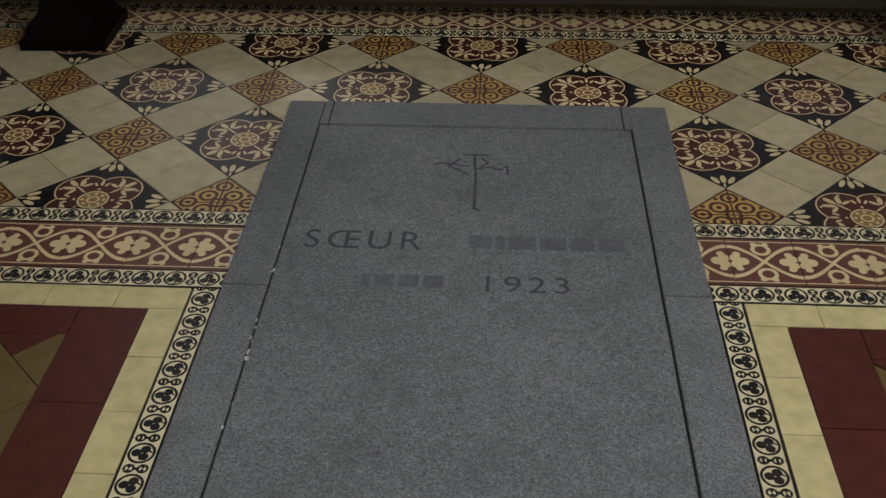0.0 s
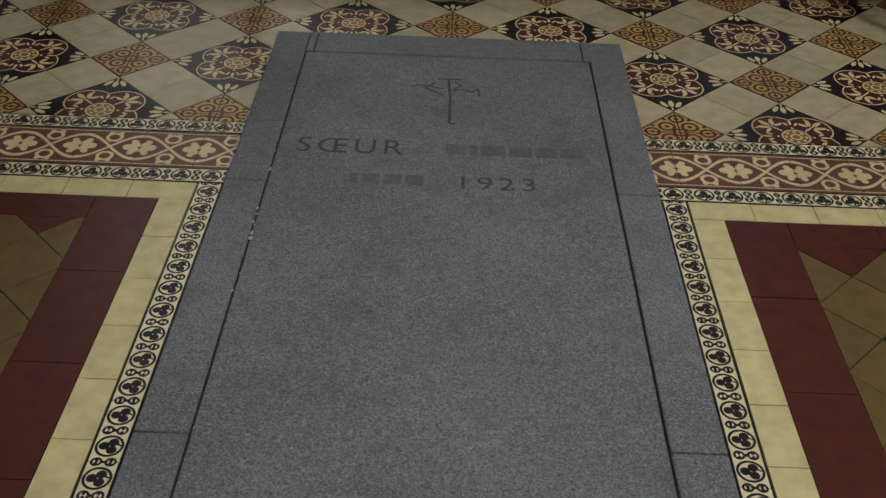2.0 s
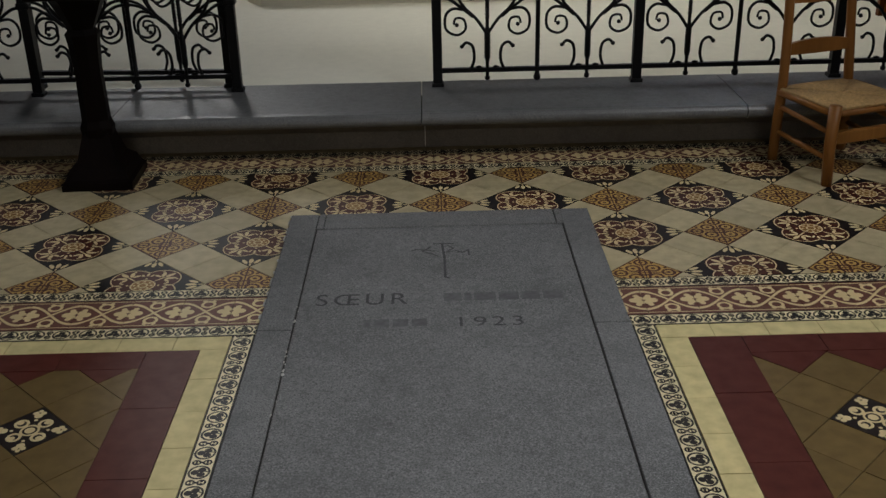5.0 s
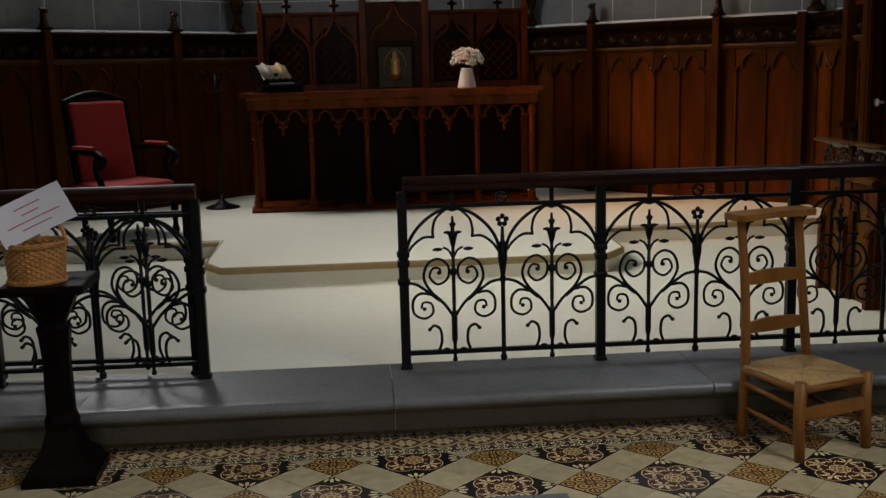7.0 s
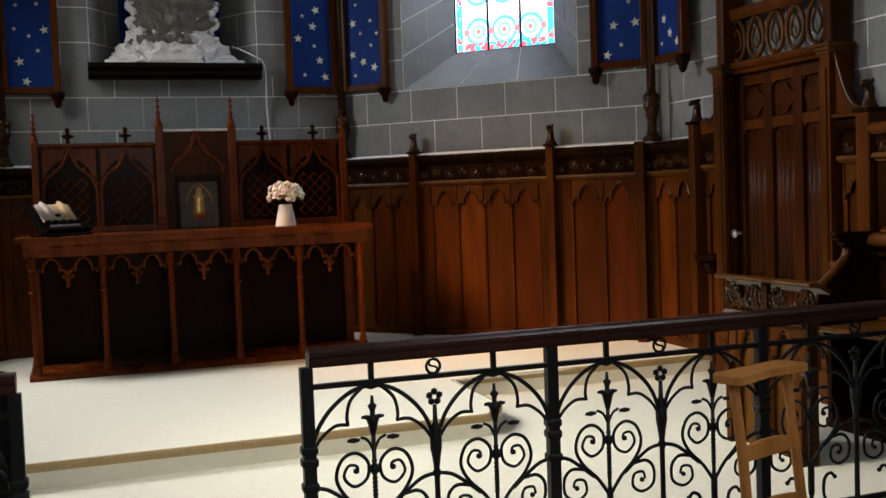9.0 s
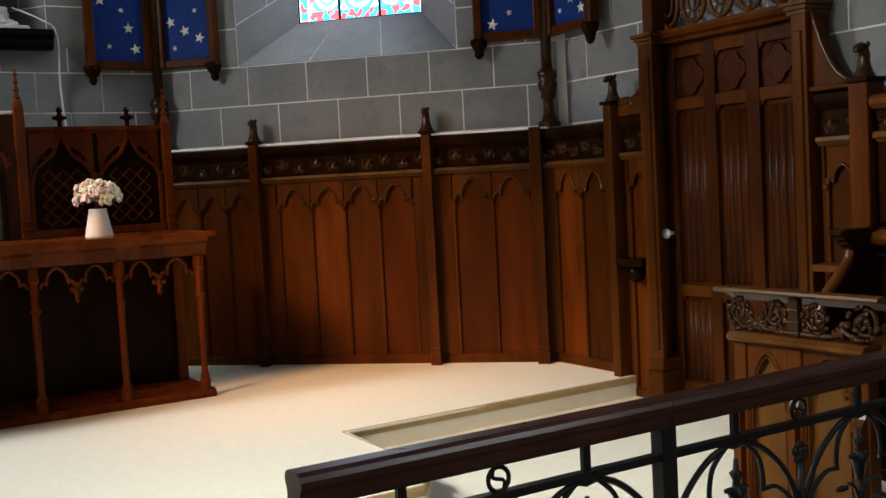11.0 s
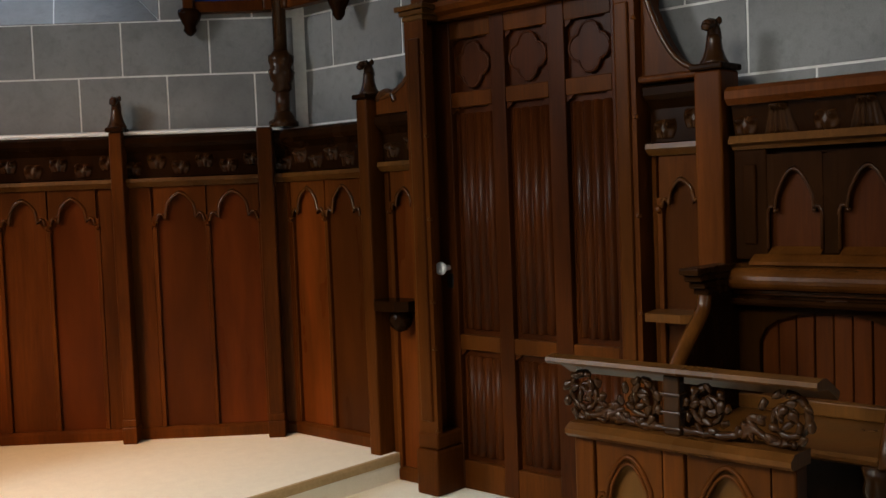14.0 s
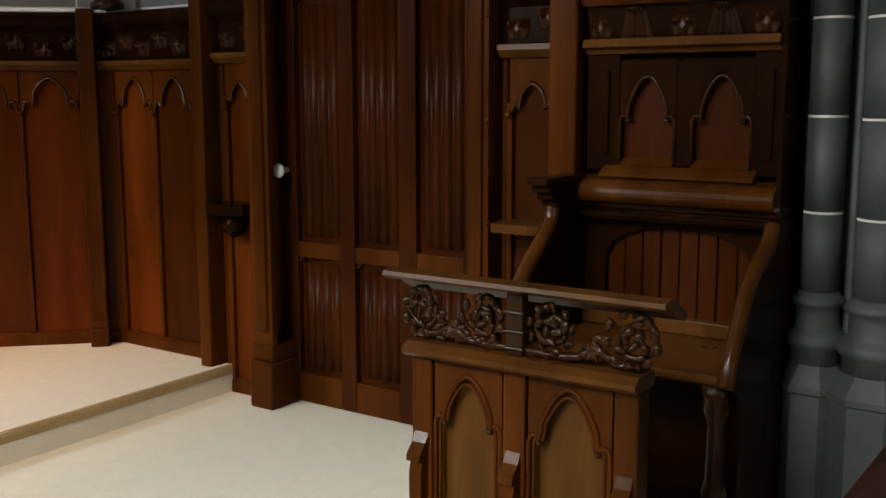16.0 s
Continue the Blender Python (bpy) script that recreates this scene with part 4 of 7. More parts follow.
# ---------------------------------------------------------------- right wall: panelling, door, stall, pier
LR = lambda y: DR[1] - y      # place along the right wall
pd = thing("door_panelling", "oak wall panelling beside the sacristy door", "panelling", kind="structure")
bay(pd, M_R, -0.06, LR(6.31), ZU, 2, sides=0.09, spring=1.42, light=OAK)
post(pd, M_R, LR(6.29), ZL, ZP + 0.09, d1=0.09, w=0.068)
bay(pd, M_R, LR(6.25), LR(6.00), ZL, 1, ZP + 0.02, 0.04, 1.45)
bm = bmesh.new()
prism(bm, [(LR(6.25), -0.02), (LR(6.03), -0.02), (LR(6.03), 0.10), (LR(6.08), 0.14), (LR(6.20), 0.14), (LR(6.25), 0.10)], 1.00, 1.045, M_R)
ball(bm, M_R @ Vector((LR(6.13), 0.05, 0.96)), 0.055, 1, 1, 1.1, 2)
part("bracket_shelf", bm, OAK_DARK_SHADE, pd)


def crest_board(parent, M, s0, s1, z0, za, zb, d0=-0.03, d1=0.035, n=14, mat=OAK):
    """A board whose top sweeps in a hollow curve from za at s0 to zb at s1."""
    bm = bmesh.new()
    rows = []
    for i in range(n + 1):
        t = i / n
        k = t ** 2.4 if zb > za else (1 - t) ** 2.4
        z = min(za, zb) + abs(zb - za) * k
        s = s0 + (s1 - s0) * t
        rows.append([bm.verts.new(M @ Vector(c)) for c in ((s, d0, z0), (s, d1, z0), (s, d1, z), (s, d0, z))])
    for a, b in zip(rows, rows[1:]):
        for q in range(4):
            bm.faces.new((a[q], b[q], b[(q + 1) % 4], a[(q + 1) % 4]))
    bm.faces.new(rows[0])
    bm.faces.new(rows[-1][::-1])
    board = part("crest_board", bm, mat, parent)
    bm = bmesh.new()
    tube(bm, [M @ Vector((s0 + (s1 - s0) * i / n, d1, min(za, zb) + abs(zb - za) * ((i / n) ** 2.4 if zb > za else (1 - i / n) ** 2.4))) for i in range(n + 1)], 0.011, 6)
    part("crest_moulding", bm, GLOSS_OAK, board, smooth=True)


crest_board(pd, M_R, LR(6.25), LR(5.99), ZP + 0.02, ZP + 0.09, ZP + 0.22)
bm = bmesh.new()
tube(bm, smooth_path([(LR(6.245), 0.03, ZP + 0.085), (LR(6.20), 0.03, ZP + 0.115), (LR(6.15), 0.03, ZP + 0.105), (LR(6.13), 0.03, ZP + 0.07)], 5), 0.016, 8, m=M_R)
part("crest_scroll", bm, CARVED, pd, smooth=True)

door = thing("door_1", "closed dark oak door with linenfold panels and a white knob", "door", kind="structure")
D0, D1 = LR(5.965), LR(4.985)
ZD = 2.235
bm = bmesh.new()
box(bm, D0, D1, -0.11, -0.075, ZL + 0.005, ZD, m=M_R)
part("door_leaf", bm, DOOR_OAK, door)
cols = [D0] + [LR(y) for y in (5.868, 5.642, 5.567, 5.349, 5.266, 5.052)] + [D1]
for a, b in zip(cols[::2], cols[1::2]):
    bm = bmesh.new()
    box(bm, a, b, -0.08, -0.045, ZL + 0.005, ZD, 0.005, M_R)
    part("door_stile", bm, DOOR_OAK, door)
for z0, z1 in ((ZL + 0.005, 0.345), (0.83, 0.895), (1.868, 1.932), (2.156, ZD)):
    for a, b in zip(cols[1::2], cols[2::2]):
        bm = bmesh.new()
        box(bm, a, b, -0.08, -0.047, z0, z1, 0.004, M_R)
        part("door_rail", bm, OAK, door)


def linenfold(a, b, z0, z1):
    """A panel carved like folded cloth: a high middle roll, two lower ones, and turned-in hems."""
    bm = bmesh.new()
    n = 40
    prev = None
    for i in range(n + 1):
        t = i / n
        w = abs(math.sin(t * math.pi * 4))
        d = -0.080 + 0.013 * w ** 0.6 + 0.016 * math.sin(t * math.pi) ** 0.8
        s = a + (b - a) * t
        e = 0.009 * (1 - w)
        cur = [bm.verts.new(M_R @ Vector((s, q, z))) for q, z in ((-0.082, z0 + e), (d, z0 + e + 0.004), (d, z1 - e - 0.004), (-0.082, z1 - e))]
        if prev:
            for q in range(3):
                bm.faces.new((prev[q], cur[q], cur[q + 1], prev[q + 1]))
        prev = cur
    part("linenfold_panel", bm, DOOR_OAK, door, smooth=True)


def shoulders(a, b, z):
    """Small chamfered blocks in the top corners of a panel."""
    bm = bmesh.new()
    for x, g in ((a, 1), (b, -1)):
        prism(bm, [(x, z), (x + g * 0.030, z), (x + g * 0.022, z - 0.012), (x, z - 0.026)], -0.055, -0.075, M_R @ Matrix(((1, 0, 0, 0), (0, 0, 1, 0), (0, 1, 0, 0), (0, 0, 0, 1))))
    part("panel_shoulder", bm, DOOR_OAK, door)


for a, b in zip(cols[1::2], cols[2::2]):
    linenfold(a + 0.010, b - 0.010, 0.915, 1.845)
    linenfold(a + 0.010, b - 0.010, 0.365, 0.805)
    for z in (1.868, 0.83, 2.156):
        shoulders(a, b, z)
    c = (a + b) / 2
    rim = []
    for k in range(48):
        t = 2 * math.pi * k / 48
        q = (t + math.pi / 4) % (math.pi / 2) - math.pi / 4
        r = 0.046 * math.cos(q) + math.sqrt(max(0.0, 0.050 ** 2 - (0.046 * math.sin(q)) ** 2))
        rim.append((c + r * 0.98 * math.cos(t), 2.045 + r * math.sin(t)))
    flip = M_R @ Matrix(((1, 0, 0, 0), (0, 0, 1, 0), (0, 1, 0, 0), (0, 0, 0, 1)))
    bm = bmesh.new()
    prism(bm, rim, -0.076, -0.062, flip)
    plate = part("quatrefoil", bm, DOOR_OAK, door)
    bm = bmesh.new()
    tube(bm, [M_R @ Vector((x, -0.062, z)) for x, z in rim + rim[:1]], 0.006, 5)
    part("quatrefoil_rim", bm, DOOR_OAK, plate, smooth=True)
bm = bmesh.new()
lathe(bm, [(0.012, 0.0), (0.012, 0.03), (0.024, 0.038), (0.030, 0.050), (0.026, 0.062), (0.010, 0.068)], seg=14, m=M_R @ Matrix.Translation((D0 + 0.058, -0.035, 1.185)) @ pose(0, 0, 0, -90))
part("door_knob", bm, WHITE_GLAZE, door, "white porcelain knob", True)
bm = bmesh.new()
box(bm, D0 + 0.040, D0 + 0.074, -0.046, -0.041, 1.095, 1.16, 0.004, M_R)
part("keyhole_plate", bm, IRON, door)

frame_ = thing("door_frame", "moulded oak door frame with carved cresting", "door frame", kind="structure")
for y0, y1, dd in ((5.990, 5.880, 0.10), (4.975, 4.875, 0.07)):
    a, b = LR(y0), LR(y1)
    bm = bmesh.new()
    if y0 > 5.5:
        prism(bm, [(a, -0.1), (a, dd), (b, dd), (b, dd - 0.028), (b - 0.018, dd - 0.045), (a + 0.022, dd - 0.06), (a + 0.022, -0.1)], ZL + 0.2, 2.26, M_R)
    else:
        prism(bm, [(a, -0.1), (a, dd - 0.02), (a + 0.02, dd), (b, dd), (b, -0.1)], ZL + 0.2, 2.26, M_R)
    part("jamb", bm, OAK, frame_)
    bm = bmesh.new()
    box(bm, a + 0.022, b - 0.022, dd - 0.01, dd + 0.012, ZL + 0.32, 2.16, 0.006, M_R)
    for z in (0.5, 0.85, 1.05, 1.4, 1.75, 2.1):
        ball(bm, M_R @ Vector((b - 0.004, dd - 0.004, z)), 0.012)
    part("jamb_shaft", bm, OAK, frame_)
    bm = bmesh.new()
    box(bm, a - 0.008, b + 0.006, -0.1, dd + 0.022, ZL, ZL + 0.2, 0.012, M_R)
    box(bm, a - 0.004, b + 0.003, -0.1, dd + 0.010, ZL + 0.2, ZL + 0.27, 0.012, M_R)
    part("jamb_foot", bm, OAK, frame_)
    bm = bmesh.new()
    for z, o in ((2.235, 0.006), (2.256, 0.016), (2.277, 0.030)):
        box(bm, a - o, b + o, -0.1, dd + o, z, z + 0.022, 0.005, M_R)
    part("capital", bm, OAK_LIGHT, frame_)
    bm = bmesh.new()
    box(bm, a + 0.02, b - 0.012, -0.1, dd - 0.02, 2.30, 3.05, 0.012, M_R)
    part("upper_jamb", bm, OAK, frame_)
bm = bmesh.new()
extrude_profile(bm, [(-0.1, ZD), (0.01, ZD), (0.015, ZD + 0.018), (0.04, ZD + 0.03), (0.05, ZD + 0.05), (0.05, ZD + 0.07), (-0.1, ZD + 0.085)], D0, D1, M_R)
part("lintel", bm, OAK, frame_)
for k in range(5):
    c = D0 + (k + 0.5) * (D1 - D0) / 5
    bm = bmesh.new()
    for sg in (-1, 1):
        tube(bm, smooth_path([(c + sg * x, -0.02, ZD + z) for x, z in ((0.0, 0.09), (0.055, 0.12), (0.082, 0.20), (0.060, 0.30), (0.0, 0.36))], 5), 0.015, 6, m=M_R)
        tube(bm, smooth_path([(c + sg * x, -0.02, ZD + z) for x, z in ((0.0, 0.15), (0.030, 0.17), (0.040, 0.22), (0.020, 0.27), (0.0, 0.29))], 4), 0.009, 6, m=M_R)
    ball(bm, M_R @ Vector((c, -0.015, ZD + 0.09)), 0.022, 1, 1, 1, 2)
    part("tracery_loop", bm, OAK_LIGHT, frame_, smooth=True)
bm = bmesh.new()
extrude_profile(bm, [(-0.06, ZD + 0.35), (0.02, ZD + 0.35), (0.03, ZD + 0.38), (0.03, ZD + 0.42), (-0.06, ZD + 0.42)], D0, D1, M_R)
part("cresting_rail", bm, OAK, frame_)

# narrow bay and tall post between the door and the stall
pn = thing("stall_panelling", "dark oak panelling beside the choir stall", "panelling", kind="structure")
bay(pn, M_R, LR(4.86), LR(4.62), ZL, 1, 1.865, 0.03, 1.43)
post(pn, M_R, LR(4.575), ZL, 1.88, d1=0.11, w=0.10)
bm = bmesh.new()
box(bm, LR(4.865), LR(4.63), -0.10, 0.075, 1.866, 1.89, 0.008, M_R)
part("top_moulding", bm, OAK, pn)
bm = bmesh.new()
prism(bm, [(LR(4.86), -0.02), (LR(4.62), -0.02), (LR(4.62), 0.11), (LR(4.68), 0.14), (LR(4.82), 0.14)], 1.03, 1.06, M_R)
part("bracket_shelf", bm, OAK_LIGHT, pn)
crest_board(pn, M_R, LR(4.87), LR(4.63), 1.885, 2.25, 1.90)

stall = thing("choir_stall", "dark oak choir stall with carved back and curved arms", "choir stall", m=Matrix())
A0, A1 = LR(4.50), LR(3.89)
DB = 0.075            # face of the upper back, into the room
# most boards in near-black oak, which takes the stall's shade into the colour
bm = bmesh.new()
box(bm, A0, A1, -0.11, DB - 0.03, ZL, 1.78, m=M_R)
part("back_board", bm, OAK_DARK_SHADE, stall)
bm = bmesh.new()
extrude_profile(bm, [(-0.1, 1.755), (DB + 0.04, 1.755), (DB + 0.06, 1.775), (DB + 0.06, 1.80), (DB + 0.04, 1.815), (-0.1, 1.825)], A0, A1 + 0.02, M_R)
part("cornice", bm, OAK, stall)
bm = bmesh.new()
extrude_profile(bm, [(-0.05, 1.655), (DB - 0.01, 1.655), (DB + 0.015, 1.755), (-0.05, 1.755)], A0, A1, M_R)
part("frieze", bm, OAK_DARK_SHADE, stall)
bm = bmesh.new()
extrude_profile(bm, [(-0.05, 1.610), (DB + 0.012, 1.610), (DB + 0.020, 1.622), (DB + 0.045, 1.630), (DB + 0.035, 1.655), (-0.05, 1.660)], A0, A1, M_R)
part("string_moulding", bm, OAK_LIGHT, stall)
for y in (4.456, 4.189, 3.940):
    share("carved_leaf", LEAF, stall, M_R @ Matrix.Translation((LR(y), DB - 0.004, 1.692)) @ Matrix.Scale(0.95, 4))
for y in (4.338, 4.062):
    share("carved_spray", SPRAY, stall, M_R @ Matrix.Translation((LR(y), DB - 0.002, 1.700)) @ Matrix.Scale(0.92, 4))
for y0, y1 in ((4.392, 4.205), (4.158, 3.970)):
    a, b = LR(y0), LR(y1)
    bm = bmesh.new()
    spandrel(bm, a, b, 1.405, 1.590, DB - 0.035, DB, M_R, fn=stall_arch, n=36)
    arch = part("cusped_arch", bm, OAK_DARK_SHADE, stall)
    bm = bmesh.new()
    tube(bm, [(a + 0.004, DB, 1.285)] + arch_line(a + 0.004, b - 0.004, 1.402, DB, fn=stall_arch, n=36) + [(b - 0.004, DB, 1.285)], 0.006, 6, m=M_R)
    part("arch_moulding", bm, CARVED, arch, smooth=True)
    for x in (a + 0.030, b - 0.030):
        bm = bmesh.new()
        ball(bm, M_R @ Vector((x, DB - 0.006, 1.408)), 0.010, 1.3, 1, 0.8, 2)
        part("cusp_boss", bm, CARVED, arch, smooth=True)
    bm = bmesh.new()
    box(bm, a, b, DB - 0.034, DB - 0.024, 1.27, 1.57, 0.002, M_R)
    part("back_panel", bm, DOOR_OAK, stall)
    bm = bmesh.new()
    extrude_profile(bm, [(DB - 0.03, 1.268), (DB + 0.012, 1.268), (DB - 0.022, 1.292), (DB - 0.03, 1.292)], a + 0.006, b - 0.006, M_R)
    part("panel_sill", bm, GLOSS_OAK, stall)
for y0, y1 in ((4.207, 4.156),):
    bm = bmesh.new()
    box(bm, LR(y0), LR(y1), DB - 0.04, DB - 0.002, 1.27, 1.585, 0.004, M_R)
    part("mullion", bm, OAK_DARK_SHADE, stall)
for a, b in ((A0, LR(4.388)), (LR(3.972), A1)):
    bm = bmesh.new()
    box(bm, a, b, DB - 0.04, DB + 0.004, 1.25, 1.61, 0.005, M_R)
    part("back_stile", bm, OAK_DARK_SHADE, stall)
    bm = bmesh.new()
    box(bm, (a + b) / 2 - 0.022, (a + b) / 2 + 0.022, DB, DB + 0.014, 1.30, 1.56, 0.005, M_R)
    part("stile_fillet", bm, OAK_DARK_SHADE, stall)
bm = bmesh.new()
extrude_profile(bm, [(DB - 0.04, 1.235), (DB + 0.045, 1.235), (DB + 0.045, 1.245), (DB + 0.004, 1.268), (DB - 0.04, 1.268)], LR(4.435), LR(3.95), M_R)
part("sill_moulding", bm, GLOSS_OAK, stall)
# shoulder rail with a rounded nose
nose = [(DB + 0.050 + 0.045 * math.sin(k * math.pi / 10), 1.190 + 0.038 * math.cos(k * math.pi / 10)) for k in range(11)]
bm = bmesh.new()
extrude_profile(bm, [(-0.08, 1.236), (DB, 1.236)] + nose + [(DB + 0.035, 1.150), (DB + 0.035, 1.138), (DB + 0.01, 1.130), (DB + 0.01, 1.112), (-0.08, 1.112)], A0, A1 + 0.015, M_R)
part("shoulder_rail", bm, GLOSS_OAK, stall)
bm = bmesh.new()
extrude_profile(bm, [(0.0, 1.105), (DB + 0.055, 1.105), (DB + 0.062, 1.115), (DB + 0.055, 1.125), (0.0, 1.125)], A0, A1 + 0.01, M_R)
part("rail_fillet", bm, OAK_DARK_SHADE, stall)
n = 8
for k in range(n):
    a, w = LR(4.43), (4.43 - 3.945) / n
    bm = bmesh.new()
    box(bm, a + k * w + 0.002, a + (k + 1) * w - 0.002, DB - 0.05, DB - 0.022 + 0.002 * (k % 3), 0.79, 1.10, 0.004, M_R)
    part("back_slat", bm, DOOR_OAK, stall)
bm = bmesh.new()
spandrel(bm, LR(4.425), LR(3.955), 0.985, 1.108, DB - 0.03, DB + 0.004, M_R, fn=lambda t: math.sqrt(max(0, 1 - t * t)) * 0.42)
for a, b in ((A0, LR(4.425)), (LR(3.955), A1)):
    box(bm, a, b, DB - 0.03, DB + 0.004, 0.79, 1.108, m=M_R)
part("back_arch", bm, OAK_DARK_SHADE, stall)
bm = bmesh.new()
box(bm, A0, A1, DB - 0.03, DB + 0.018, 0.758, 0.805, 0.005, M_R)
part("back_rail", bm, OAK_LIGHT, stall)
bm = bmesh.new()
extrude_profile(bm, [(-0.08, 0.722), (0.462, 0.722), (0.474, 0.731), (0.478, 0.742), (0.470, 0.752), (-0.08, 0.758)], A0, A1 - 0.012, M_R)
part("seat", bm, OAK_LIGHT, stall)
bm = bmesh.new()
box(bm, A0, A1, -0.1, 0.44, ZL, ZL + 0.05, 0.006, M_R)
part("floor_plinth", bm, OAK_DARK_SHADE, stall)
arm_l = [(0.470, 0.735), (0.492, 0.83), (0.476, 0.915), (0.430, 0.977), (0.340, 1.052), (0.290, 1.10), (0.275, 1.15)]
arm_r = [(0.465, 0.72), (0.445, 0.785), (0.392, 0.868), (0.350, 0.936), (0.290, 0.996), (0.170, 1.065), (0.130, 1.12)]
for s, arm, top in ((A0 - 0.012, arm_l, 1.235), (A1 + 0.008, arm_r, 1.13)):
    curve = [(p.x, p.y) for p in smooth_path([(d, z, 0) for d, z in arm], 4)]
    # ends reach the floor to keep light out from under the seat
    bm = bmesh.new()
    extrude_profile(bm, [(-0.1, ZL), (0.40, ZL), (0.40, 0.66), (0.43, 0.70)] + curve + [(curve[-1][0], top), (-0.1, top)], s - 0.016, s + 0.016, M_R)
    end = part("stall_end", bm, OAK_DARK_SHADE, stall)
    bm = bmesh.new()
    tube(bm, [(s, d, z) for d, z in curve], 0.024, 10, m=M_R)
    part("curved_arm", bm, GLOSS_OAK, end, smooth=True)
bm = bmesh.new()
s = A0 - 0.012
for z, o in ((1.150, 0.300), (1.172, 0.325), (1.196, 0.35), (1.218, 0.375)):
    box(bm, s - 0.026 - (o - 0.3) * 0.12, s + 0.026 + (o - 0.3) * 0.12, 0.12, o, z, z + 0.0225, 0.006, M_R)
part("arm_capital", bm, OAK_DARK_SHADE, stall)
# near-black board added for the shaded gap at the stall's right end
bm = bmesh.new()
box(bm, A1 - 0.002, A1 + 0.016, -0.11, DB + 0.02, 1.12, 1.80, 0.004, M_R)
part("side_board", bm, OAK_DARK_SHADE, stall)
bm = bmesh.new()
lathe(bm, [(0.035, ZL + 0.05), (0.03, 0.4), (0.042, 0.42), (0.028, 0.46), (0.026, 0.62), (0.040, 0.65), (0.034, 0.68), (0.044, 0.722)], seg=12, m=M_R @ Matrix.Translation((A1 - 0.03, 0.43, 0)))
part("turned_leg", bm, CARVED, stall, smooth=True)

# clustered pier at the chancel arch
pier = thing("clustered_pier", "blue-grey stone pier of clustered shafts with moulded bases", "pier", kind="structure")
bm = bmesh.new()
box(bm, 3.56, 4.0, 3.28, 3.84, 0.0, ROOF)
part("pier_core", bm, SHAFT, pier)
for px, py, r, first in ((3.505, 3.794, 0.055, 1.147), (3.470, 3.612, 0.078, 1.140), (3.52, 3.42, 0.062, 1.147)):
    z0, z1 = 0.912, first
    while z1 < ROOF - 0.3:
        bm = bmesh.new()
        lathe(bm, [(r, z0 + 0.003), (r, z1 - 0.003)], px, py, 20)
        part("drum", bm, SHAFT, pier, smooth=True)
        bm = bmesh.new()
        lathe(bm, [(r + 0.001, z1 - 0.0034), (r + 0.001, z1 + 0.0034)], px, py, 20)
        part("mortar_joint", bm, MORTAR, pier)
        z0, z1 = z1, z1 + 0.277
    bm = bmesh.new()
    lathe(bm, [(r + 0.052, 0.0), (r + 0.052, 0.615), (r + 0.062, 0.622), (r + 0.062, 0.640), (r + 0.020, 0.700), (r + 0.020, 0.715)], seg=8, m=pose(px, py, 0, 0, 0, 22.5))
    part("shaft_plinth", bm, SHAFT, pier)
    bm = bmesh.new()
    lathe(bm, [(r + 0.020, 0.70), (r + 0.020, 0.745), (r + 0.032, 0.752), (r + 0.038, 0.770), (r + 0.030, 0.790), (r + 0.014, 0.796), (r + 0.008, 0.81), (r + 0.006, 0.85), (r + 0.008, 0.868), (r + 0.018, 0.874), (r + 0.023, 0.885), (r + 0.018, 0.897), (r + 0.008, 0.902), (r + 0.002, 0.914)], px, py, 24)
    part("shaft_base", bm, SHAFT, pier, smooth=True)
for px, py in ((3.525, 3.712), (3.525, 3.508)):
    bm = bmesh.new()
    lathe(bm, [(0.026, 0.0), (0.026, 0.60), (0.014, 0.66), (0.014, ROOF)], px, py, 10)
    part("fillet", bm, SHAFT, pier, smooth=True)


# ---------------------------------------------------------------- chancel furniture
AX0, AX1, AY0, AY1, AT = -1.03, 1.29, 7.62, 8.12, 1.325
altar = thing("altar", "dark oak altar table with an open cusped arcade in front", "altar")
bm = bmesh.new()
prof = [(AY0 - 0.10, AT - 0.03), (AY0 - 0.10, AT), (AY1 + 0.30, AT), (AY1 + 0.30, AT - 0.03)]
extrude_profile(bm, prof, AX0 - 0.10, AX1 + 0.09)
part("table_top", bm, ALTAR_OAK, altar)
bm = bmesh.new()
extrude_profile(bm, [(AY0 - 0.07, AT - 0.03), (AY0 - 0.06, AT - 0.055), (AY0 - 0.02, AT - 0.075), (AY0 - 0.01, AT - 0.14), (AY1, AT - 0.14), (AY1, AT - 0.03)], AX0 - 0.05, AX1 + 0.05)
part("table_frieze", bm, ALTAR_OAK, altar)
# back panel in near-black oak, which paints the shade behind the columns
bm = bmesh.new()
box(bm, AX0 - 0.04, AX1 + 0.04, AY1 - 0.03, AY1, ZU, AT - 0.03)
part("back_panel", bm, OAK_DARK_SHADE, altar)
for s in (AX0, AX1):
    bm = bmesh.new()
    box(bm, s - 0.03, s + 0.03, AY1 - 0.09, AY1 - 0.03, ZU, AT - 0.14, 0.006)
    part("back_leg", bm, ALTAR_OAK, altar)
bm = bmesh.new()
extrude_profile(bm, [(AY0 - 0.05, ZU), (AY0 - 0.05, ZU + 0.025), (AY0 - 0.03, ZU + 0.045), (AY1, ZU + 0.045), (AY1, ZU)], AX0 - 0.05, AX1 + 0.05)
part("base_plinth", bm, ALTAR_OAK, altar)
M_ALT = wall_frame((AX0, AY0 + 0.03), (AX1, AY0 + 0.03))
step_w = (AX1 - AX0) / 5
